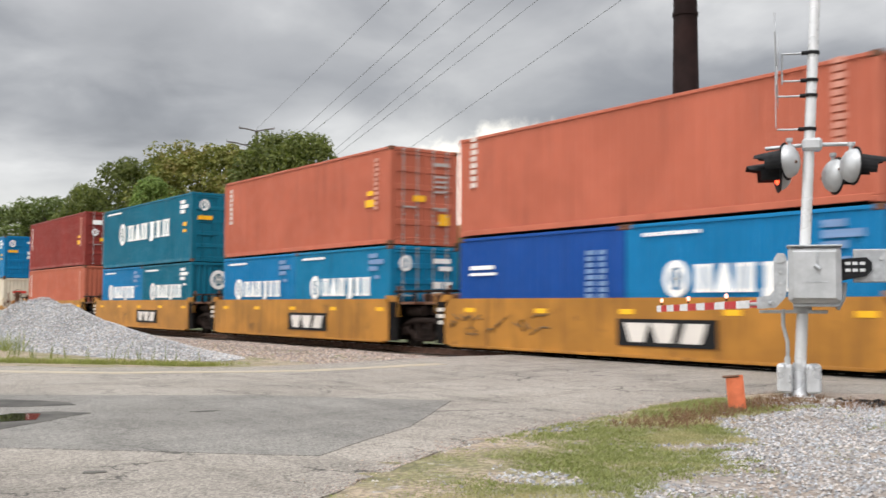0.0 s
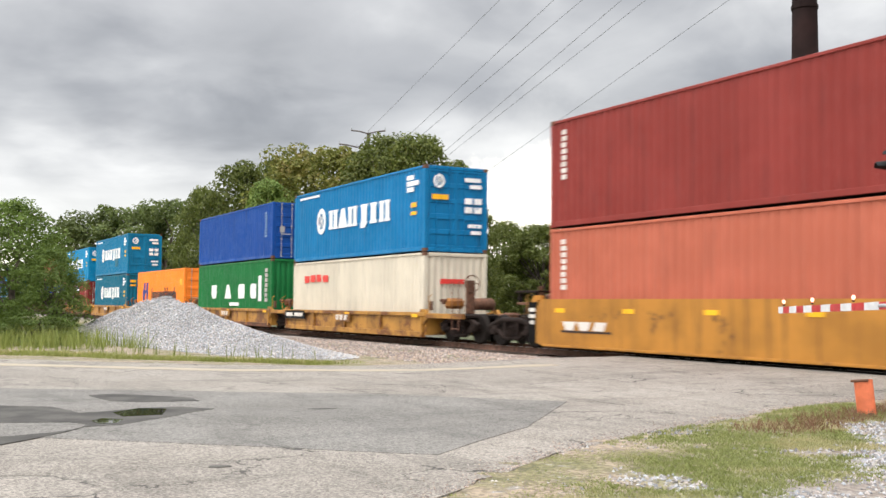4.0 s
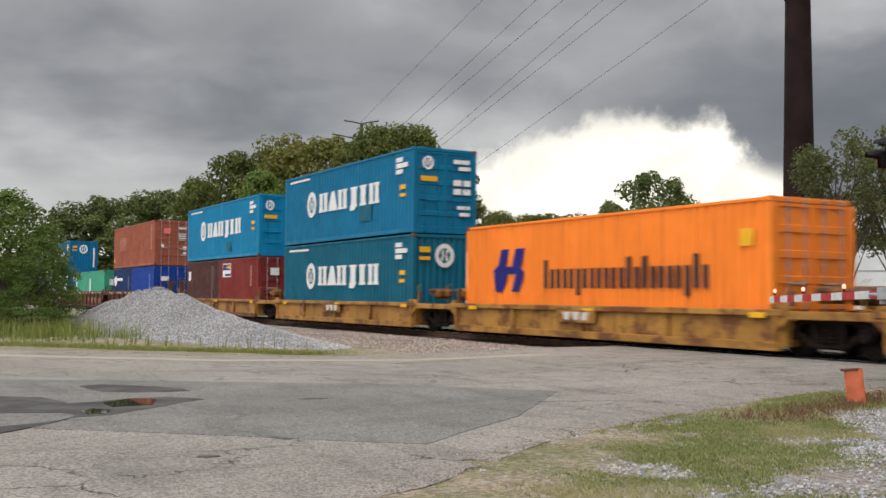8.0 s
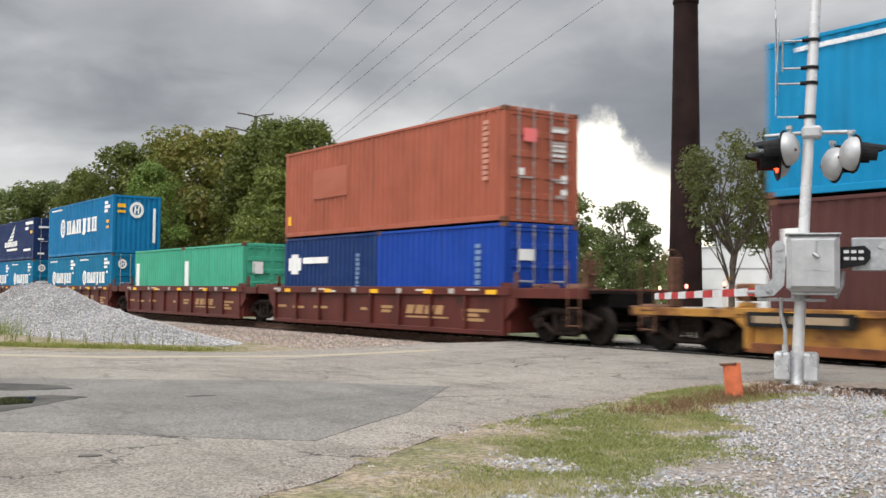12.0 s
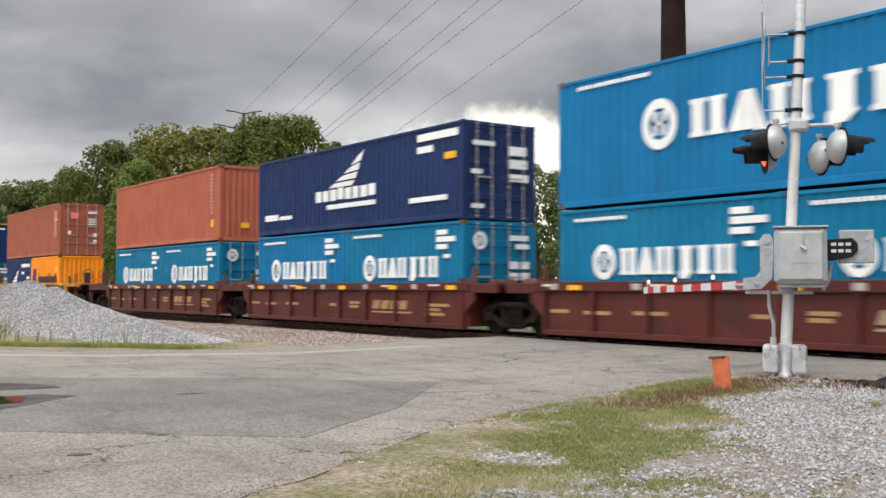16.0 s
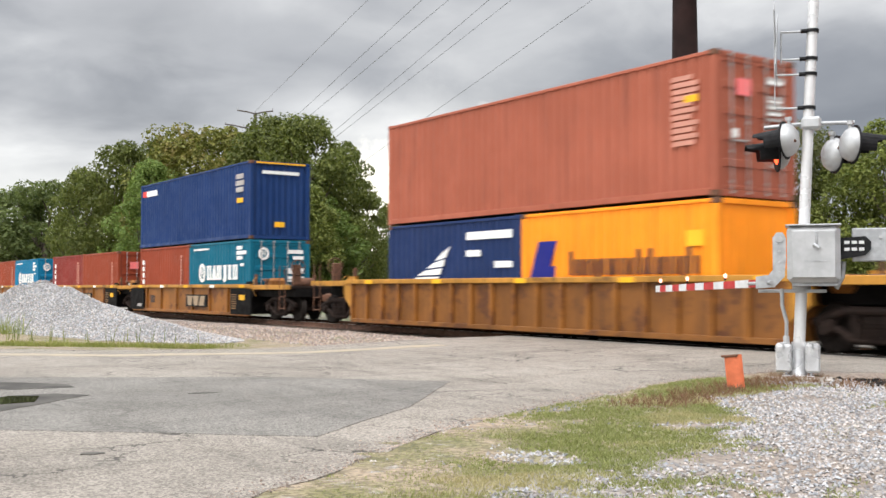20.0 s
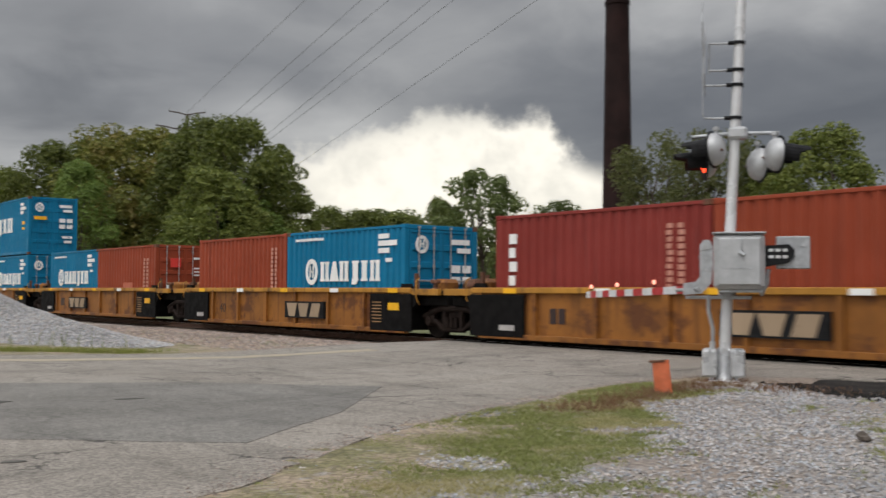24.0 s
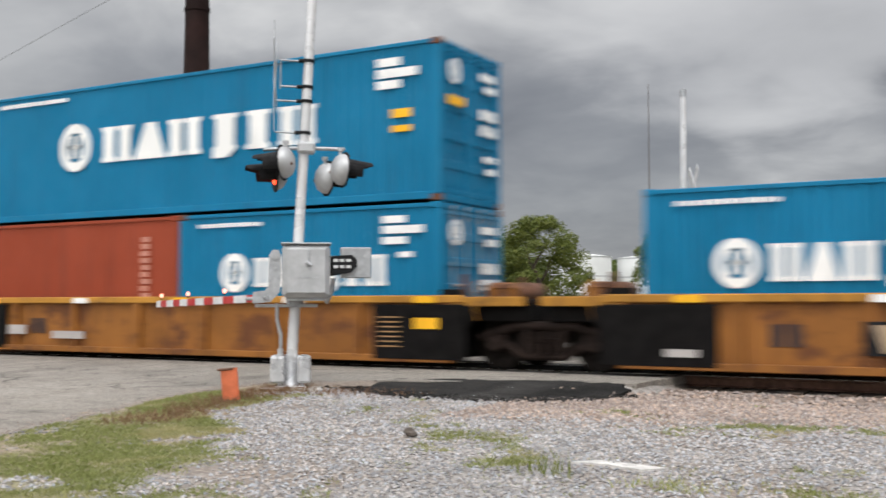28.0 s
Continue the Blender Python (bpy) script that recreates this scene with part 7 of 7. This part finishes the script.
        car_bars("small_mark", "old_white", [(-6.35, 1.31, 0.34, 0.05), (-3.1, 1.31, 0.5, 0.045), (-2.6, 1.25, 0.6, 0.045), (2.55, 1.30, 0.55, 0.05), (4.9, 1.32, 0.5, 0.045)], -1.471, car, "small white mark")
        car_bars("number_bar", "car_tan", [(a, z, w, 0.08) for a, w, z in ((-6.2, 0.6, 0.72), (-5.1, 0.8, 0.70), (-3.6, 0.9, 0.72), (-0.6, 0.5, 0.72), (0.6, 0.6, 0.80), (0.6, 0.5, 0.68), (4.6, 1.1, 0.78), (4.6, 0.7, 0.66), (4.6, 0.9, 0.54))], -1.374, car, "faded number bar")
    # small reflectors along the side
    zr = {"smooth": 1.16, "low": 0.92, "brown": 1.28, "long": 1.42, "ribbed": 1.30}[style]
    yr = -1.445 if style == "smooth" else -1.466
    for k in range(5 if style != "low" else 3):
        x = -half + 0.9 + k * (2 * half - 1.6) / (4 if style != "low" else 2)
        key = "yellow_mark" if style != "ribbed" else ("white" if k % 2 else "yellow_mark")
        part("reflector", Geo().box(x, x + 0.42, yr - 0.006, yr + 0.012, zr - 0.05, zr + 0.06), M[key], car, "yellow reflector strip" if key == "yellow_mark" else "white reflector strip")
    if style == "smooth" and seed % 2:
        for _ in range(15):
            gx, gz = -4.3 + r.uniform(-1.9, 1.6), 0.75 + r.uniform(-0.15, 0.38)
            pts = [(gx, -1.446, gz)]
            for _ in range(4):
                gx, gz = gx + r.uniform(-0.12, 0.26), max(0.5, min(1.3, gz + r.uniform(-0.16, 0.16)))
                pts.append((gx, -1.446, gz))
            part("graffiti_stroke", Geo().tube(pts, 0.022, 5), M["spray"], car, "faded dark sprayed stroke")
    for x in trucks:
        truck(car, x, meshes)
    return car


# unit: right-hand end of the stack at the start; car style; trucks from the middle; lower and upper load
def build_train():
    W = wheel_meshes()
    FLOOR = 0.44
    UP20, UP40 = FLOOR + 2.591 + 0.02, FLOOR + 2.896 + 0.02
    J = 8.0
    salmon = "salmon-red corrugated container stacked on the train"

    def pair20(u, left, right, l_marks, r_marks, l_end="door", r_end="door", l_words="", r_words=""):
        container(u, -6.10, FLOOR, "20", left, l_end, l_words, l_marks)
        container(u, 0.02, FLOOR, "20", right, r_end, r_words, r_marks)

    blue20 = "sea-blue twenty-foot container with white emblem low in the well"
    blue40 = "sea-blue forty-foot container with white block marks"
    # first set, smooth yellow sides
    u = -8.76
    well_car(u, "smooth", W, [-J], 1)
    pair20(u, "royal", "bright_blue", [("number_bar", "dim", ribbon(-1.2, 1.0, 2.1, 0.30, 8, 4) + ribbon(-0.8, 1.0, 2.1, 0.25, 8, 5), "faded number bar"), ("fine_mark", "white", [(-5.6, 1.75, 1.0, 0.10), (-5.6, 1.60, 1.1, 0.07)], "white marks")], marks_blue_20("door", 5, True),
           l_words="royal-blue twenty-foot container low in the well", r_words=blue20)
    container(u, 0, UP20, "40s", "salmon", "plain", salmon, marks_plain_40("white", "plain"))
    u = -24.45
    well_car(u, "smooth", W, [-J], 2)
    pair20(u, "bright_blue", "sea_blue", marks_blue_20("door", 6, True), marks_blue_20("door", 7, True), l_words=blue20, r_words=blue20)
    container(u, 0, UP20, "40", "salmon", "door", "salmon-red container with steel door rods", marks_plain_40("white", "door"))
    u = -40.1
    well_car(u, "smooth", W, [-J], 4)
    pair20(u, "bright_blue", "teal", marks_blue_20("door", 8, True), marks_blue_20("plain", 9), r_end="plain", l_words=blue20, r_words="dark teal twenty-foot container with white emblem")
    container(u, 0, UP20, "40", "teal", "door", "teal-blue forty-foot container with rusty corners and white block marks", marks_blue_40("door", 11), "paint")
    u = -55.65
    well_car(u, "smooth", W, [-J - 0.3], 6)
    container(u, 0, FLOOR, "40", "salmon", "plain", "salmon-red container low in the well", marks_plain_40("white", "plain", seed=8))
    container(u, 0, UP40, "40", "wine", "door", "wine-red container with white plates on its doors", marks_plain_40("white", "door", seed=9) + [("owner_plate", "white", ([(-0.82, 2.20, 0.50, 0.24)], "end"), "white plate"), ("emblem", "white", lambda L: emblem(L, -0.68, 1.78, 0.17, "end"), "white ring emblem")])
    # second set, low worn sides
    u = -75.2
    well_car(u, "low", W, [8.2, -J], 8, reach=(1.35, 2.6))
    container(u, 0, FLOOR, "40s", "cream", "plain", "cream-white container with red marks", [("owner_mark", "red_mark", blocks(-10.9, -8.2, 1.72, 2.02, 4, 3), "faded red block"), ("owner_mark", "red_mark", ([(-0.6, 1.55, 0.9, 0.16)], "end"), "faded red marks")], trim="cream")
    container(u, 0, UP20, "40", "bright_blue", "door", "bright-blue container with white block marks", marks_blue_40("door", 12), "paint")
    u = -90.3
    well_car(u, "low", W, [-J], 10)
    container(u, 0, FLOOR, "40", "green", "plain", "green container with large white block marks", [("letter_block", "white", [[(-9.55, 1.30), (-9.35, 1.08), (-8.85, 1.08), (-8.65, 1.30), (-8.65, 1.78), (-9.55, 1.78)], [(-7.15, 1.08), (-6.1, 1.08), (-6.45, 1.78), (-6.8, 1.78)], [(-4.85, 1.08), (-4.0, 1.08), (-3.9, 1.35), (-3.95, 1.78), (-4.75, 1.78), (-4.9, 1.55)], [(-2.85, 1.08), (-2.15, 1.08), (-2.15, 1.78), (-2.85, 1.78), (-3.0, 1.6), (-3.0, 1.25)]], "large white block"),
              ("lettering_strip", "white", [(-1.80, 0.95, 0.42, 1.2)], "white upright strip"), ("number_bar", "pale", ribbon(-0.9, 0.9, 2.5, 0.4, 7, 6), "faded number bar"), ("fine_mark", "white", [(-6.3, 0.72, 1.5, 0.16)], "white marks"), ("number_bar", "pale", ([(0.72, 0.5, 0.16, 1.8)], "end"), "faded vertical number bar")])
    container(u, 0, UP40, "40s", "royal", "door", "royal-blue container with steel door rods", [("number_bar", "dim", ribbon(-1.0, 1.0, 2.2, 0.28, 9, 8), "faded number bar"), ("number_bar", "dim", ([(0.3, 1.75, 0.6, 0.12), (0.3, 1.2, 0.25, 0.4), (0.66, 1.2, 0.25, 0.4)], "end"), "faded number bar"), ("owner_plate", "pale", ([(-0.85, 1.2, 0.22, 0.28)], "end"), "grey plate")])
    u = -105.65
    well_car(u, "low", W, [-J], 12)
    flag = lambda L: Geo().prism([(L / 2 - 10.5, 0.95), (L / 2 - 10.1, 0.95), (L / 2 - 9.85, 1.45), (L / 2 - 9.45, 1.45), (L / 2 - 9.65, 0.95), (L / 2 - 9.25, 0.95), (L / 2 - 9.05, 1.48), (L / 2 - 9.2, 1.62), (L / 2 - 9.0, 2.15), (L / 2 - 9.45, 2.15), (L / 2 - 9.65, 1.65), (L / 2 - 10.0, 1.65), (L / 2 - 9.8, 2.15), (L / 2 - 10.2, 2.15), (L / 2 - 10.35, 1.72), (L / 2 - 10.62, 1.55)], -WIDE / 2 - 0.004, -WIDE / 2 + 0.012, "y").fixed()
    container(u, 0, FLOOR, "40", "orange", "door", "bright orange container with dark blue emblem and dark block marks", [("emblem", "dark_blue_mark", flag, "dark blue emblem"), ("letter_block", "dark_mark", posts(-8.1, -1.75, 1.04, 1.54, 11, (0, 6, 7, 10), (2, 9)), "dark post shape"), ("warning_mark", "yellow_mark", [(-0.85, 1.9, 0.36, 0.36)], "yellow mark")])
    u = -121.4
    well_car(u, "low", W, [-J], 14)
    container(u, 0, FLOOR, "40", "teal", "plain", "teal-blue container with white block marks low in the well", marks_blue_40("plain", 13), trim="teal")
    container(u, 0, UP40, "40", "sea_blue", "door", "sea-blue container with a dark repaired patch and rusty corners", [("patch", "teal", [(-4.4, 0.60, 1.1, 0.95)], "dark repainted patch")] + marks_blue_40("door", 14), "paint")
    u = -137.1
    well_car(u, "low", W, [-J - 0.2], 16, reach=(2.9, 1.35))
    pair20(u, "brown", "crimson", [("owner_plate", "white", [(-5.75, 1.55, 0.45, 0.5)], "white plate"), ("number_bar", "faint_brown", ribbon(-1.3, 0.6, 2.3, 0.17, 12, 9) + ribbon(-0.98, 1.0, 2.2, 0.12, 9, 10), "faded number bar")],
           [("owner_plate", "white", [(-5.45, 1.68, 1.30, 0.68)], "white plate"), ("owner_mark", "dark_blue_mark", [(-5.40, 2.02, 1.20, 0.29), (-5.05, 1.73, 0.85, 0.12)], "blue bars"), ("owner_mark", "yellow_mark", [[(-5.0, 2.17), (-4.22, 2.06), (-4.22, 2.29)]], "yellow wedge"), ("number_bar", "faint", ribbon(-1.1, 1.2, 2.2, 0.22, 8, 11), "faded number bar")] + marks_red_end(2.591, "white"), l_words="dark brown twenty-foot container low in the well", r_words="crimson twenty-foot container with a blue and yellow plate")
    container(u, 0, UP20, "40", "sky_blue", "door", "clear blue container with a grey patch and white block marks", marks_blue_40("door", 15) + [("patch", "teal", [(-4.9, 0.38, 0.75, 0.42)], "small grey repainted patch")], "paint")
    # third set, oxide brown
    u = -157.2
    well_car(u, "brown", W, [8.2, -J], 18, reach=(1.35, 2.9))
    pair20(u, "midnight", "cobalt", [("owner_mark", "white", [(-5.75, 1.50, 0.9, 0.42), (-5.55, 1.38, 0.5, 0.66), (-4.7, 1.72, 1.7, 0.20)], "white block marks"), ("number_bar", "dim", ribbon(-1.2, 0.9, 2.0, 0.22, 8, 12), "faded number bar")],
           [("number_bar", "dim", ribbon(-1.2, 0.7, 2.1, 0.25, 9, 13), "faded number bar"), ("owner_plate", "white", ([(-0.75, 1.65, 0.5, 0.28)], "end"), "white plate")], l_words="midnight-blue twenty-foot container with white marks", r_words="cobalt-blue twenty-foot container with door rods")
    container(u, 0, UP20, "40", "orange_brown", "door", "orange-brown container with a pink plate on its doors", marks_plain_40("white", "door", False, seed=14, warn=False) + [("warning_mark", "yellow_mark", [(-11.95, 0.42, 0.22, 0.3)], "small yellow mark"), ("patch", "pale_orange_brown", [(-10.2, 1.2, 2.3, 0.95)], "paler repainted patch")] + marks_red_end(2.896), trim=None)
    u = -172.9
    well_car(u, "brown", W, [-J], 20)
    for k, place in ((0, -6.12), (1, 0.02)):
        container(u, place, FLOOR, "20", "sea_green", "door", "sea-green twenty-foot container low in the well", [("owner_mark", "white", [(-5.85, 0.75, 0.42, 1.25)], "white upright plate"), ("owner_plate", "white", ([(-0.82, 1.45, 0.42, 0.45)], "end"), "white plate")], "paint")
    u = -188.7
    well_car(u, "brown", W, [-J], 22)
    pair20(u, "sea_blue", "sea_blue", marks_blue_20("door", 16), marks_blue_20("door", 17), l_words=blue20, r_words=blue20)
    container(u, 0, UP20, "40", "bright_blue", "plain", "bright-blue container with a large white ring emblem on its end", marks_blue_40("plain", 18))
    u = -204.6
    well_car(u, "brown", W, [-J], 24)
    pair20(u, "bright_blue", "sea_blue", marks_blue_20("door", 19), marks_blue_20("door", 20), l_words=blue20, r_words=blue20)

    def sail(k, x, z):
        """Four leaning blades that rise to one side."""
        blades4 = [[(0, 0), (1.55, 0.0), (1.75, 0.16), (0.42, 0.14)], [(0.50, 0.20), (1.80, 0.22), (1.92, 0.42), (0.98, 0.36)], [(1.04, 0.42), (1.98, 0.48), (2.08, 0.70), (1.46, 0.60)], [(1.52, 0.66), (2.12, 0.76), (2.35, 1.10), (1.92, 0.90)]]

        def make(L):
            g = Geo()
            for poly in blades4:
                g.prism([(L / 2 + x + a * k, z + b * k) for a, b in poly], -WIDE / 2 - 0.004, -WIDE / 2 + 0.012, "y")
            return g.fixed()
        return make
    container(u, 0, UP20, "40s", "navy", "door", "navy-blue container with a white sail emblem", [("emblem", "white", sail(0.92, -7.1, 1.32), "white sail emblem"), ("letter_block", "white", blocks(-7.95, -4.25, 0.92, 1.28, 8, 21) + [(-7.2, 0.66, 2.9, 0.14)], "white block"), ("number_bar", "white", [(-2.1, 2.20, 1.9, 0.20), (-2.1, 1.88, 0.75, 0.18), (-2.5, 0.55, 1.8, 0.14), (-11.6, 0.50, 1.0, 0.20), (-10.5, 0.50, 0.9, 0.12)], "white number bar"),
              ("warning_mark", "yellow_mark", [(-0.8, 1.62, 0.5, 0.18)], "orange mark"), ("number_bar", "white", ([(-0.9, 1.95, 0.7, 0.12), (0.28, 1.75, 0.6, 0.24), (0.28, 1.40, 0.62, 0.24), (0.32, 1.05, 0.62, 0.20), (-0.95, 1.20, 0.35, 0.12), (-0.95, 0.30, 0.4, 0.12)], "end"), "white number bar")])
    u = -220.2
    well_car(u, "brown", W, [-J - 0.2], 26, reach=(3.2, 1.35))
    pair20(u, "sea_blue", "sea_blue", marks_blue_20("door", 22), marks_blue_20("door", 23), l_words=blue20, r_words=blue20)
    container(u, 0, UP20, "40", "salmon", "plain", salmon, marks_plain_40("white", "plain", False, seed=24))
    # a single longer car
    u = -242.2
    well_car(u, "long", W, [9.3, -9.3], 28, 7.9, reach=(2.6, 2.6))
    pair20(u, "navy", "amber", [("emblem", "white", sail(0.85, -4.95, 0.98), "white sail emblem"), ("number_bar", "white", [(-2.2, 2.05, 1.9, 0.20), (-2.2, 1.62, 0.6, 0.16), (-1.0, 1.32, 0.7, 0.16), (-5.2, 0.86, 2.6, 0.09)], "white number bar")],
           [("emblem", "dark_blue_mark", lambda L: Geo().prism([(L / 2 - 5.75, 1.0), (L / 2 - 4.85, 1.0), (L / 2 - 4.80, 1.32), (L / 2 - 5.0, 1.32), (L / 2 - 4.74, 1.9), (L / 2 - 5.40, 1.9)], -WIDE / 2 - 0.004, -WIDE / 2 + 0.012, "y").fixed(), "dark blue emblem"), ("letter_block", "dark_mark", posts(-4.35, -0.45, 1.10, 1.46, 11, (0, 6, 7, 10), (2, 9)), "dark post shape"), ("warning_mark", "yellow_mark", [(-0.8, 1.65, 0.45, 0.32)], "yellow mark")], r_end="plain",
           l_words="navy twenty-foot container with a white sail emblem", r_words="amber-orange twenty-foot container with dark marks")
    container(u, 0, UP20, "40", "orange_brown", "door", "orange-brown container with steel door rods and red plate", marks_plain_40("white", "door", False, seed=26, warn=False, number=False) + [("number_bar", "faint", ribbon(-1.15, 1.05, 2.5, 0.68, 11, 46), "pale number bar"), ("warning_mark", "yellow_mark", [(-0.80, 1.92, 0.34, 0.14)], "orange mark")] + marks_red_end(2.896))
    # last set, ribbed mustard
    u = -264.05
    well_car(u, "ribbed", W, [8.3, -J + 0.15], 30, reach=(1.35, 3.2))
    pair20(u, "red_brown", "teal", [("leasing_block", "white", ribbon(-5.75, 0.95, 2.1, 0.28, 4, 27), "white block"), ("number_bar", "faint", ribbon(-0.95, 0.9, 2.2, 0.18, 9, 28), "faded number bar")], marks_blue_20("door", 29), l_words="red-brown twenty-foot container low in the well", r_words="teal twenty-foot container with white emblem")
    container(u, 0, UP20, "40", "midnight", "plain", "midnight-blue container with small white and red marks", [("owner_mark", "red_mark", [(-11.9, 2.32, 0.55, 0.26)], "red bar"), ("owner_mark", "white", [(-11.35, 2.32, 1.35, 0.24)], "white bar"), ("number_bar", "pale", ribbon(-1.3, 1.75, 2.5, 0.8, 3, 30), "faded number bar"), ("warning_mark", "yellow_mark", [(-1.2, 1.38, 0.55, 0.18)], "orange mark"), ("number_bar", "white", ([(-0.75, 2.42, 1.5, 0.12)], "end"), "white number bar"), ("warning_mark", "yellow_mark", ([(-0.25, 0.45, 0.4, 0.20), (-1.0, 2.80, 2.0, 0.06)], "end"), "orange marks")])
    u = -279.6
    well_car(u, "ribbed", W, [-J + 0.15], 32)
    pair20(u, "wine", "red_brown", [("leasing_block", "white", ribbon(-5.60, 0.95, 2.2, 0.26, 4, 31), "white block"), ("number_bar", "faint", ribbon(-1.05, 0.9, 2.2, 0.14, 10, 32) + ribbon(-0.78, 1.0, 2.2, 0.16, 9, 33), "faded number bar")], [("number_bar", "faint", ribbon(-1.0, 0.7, 2.1, 0.18, 9, 34), "faded number bar")] + marks_red_end(2.591), l_words="wine-red twenty-foot container with white marks", r_words="red-brown twenty-foot container with steel door rods")
    u = -295.35
    well_car(u, "ribbed", W, [-J + 0.15], 34)
    pair20(u, "red_brown", "sea_blue", [("number_bar", "faint", ribbon(-0.95, 0.9, 2.2, 0.15, 10, 35) + ribbon(-0.70, 0.9, 2.2, 0.12, 10, 36), "faded number bar")], marks_blue_20("door", 36), l_words="red-brown twenty-foot container low in the well", r_words=blue20)
    u = -311.35
    well_car(u, "ribbed", W, [-J + 0.15], 36)
    pair20(u, "sea_blue", "red_brown", marks_blue_20("door", 37), [("number_bar", "faint", ribbon(-1.15, 0.8, 2.1, 0.16, 9, 38) + ribbon(-0.85, 0.8, 2.1, 0.18, 9, 39), "faded number bar"), ("patch", "salmon", [(-3.2, 0.30, 1.0, 0.85), (-4.2, 0.30, 1.0, 0.35)], "paler repainted patch")] + marks_red_end(2.591, "red_mark"), l_words=blue20, r_words="red-brown twenty-foot container with a red plate on its doors")
    u = -327.2
    well_car(u, "ribbed", W, [-J], 38)
    pair20(u, "red_brown", "sea_blue", [("number_bar", "faint", ribbon(-1.0, 0.9, 2.2, 0.22, 9, 40), "faded number bar")], marks_blue_20("door", 41), l_words="red-brown twenty-foot container low in the well", r_words=blue20)
    container(u, 0, UP20, "40", "sea_blue", "door", blue40, marks_blue_40("door", 42), "paint")


build_train()
build_loose_ground()


def motions():
    times = [0.0, 0.7, 1.4, 2.1, 2.8, 4.0] + [2.0 * k for k in range(3, 15)]
    for ob, at in MOVERS:
        walk(ob, [(t, Matrix.Translation((at.x + gone(t), at.y, at.z))) for t in times])
    # all wheels turn alike: one set of keys
    first = WHEELS[0]
    walk(first, [(k / 30.0, Matrix.Rotation((gone(k / 30.0) / 0.44) % (2 * math.pi), 4, "Y")) for k in range(841)])
    for w in WHEELS[1:]:
        w.rotation_mode = "QUATERNION"
        w.animation_data_create()
        w.animation_data.action = first.animation_data.action
        w.animation_data.action_slot = first.animation_data.action_slot


motions()
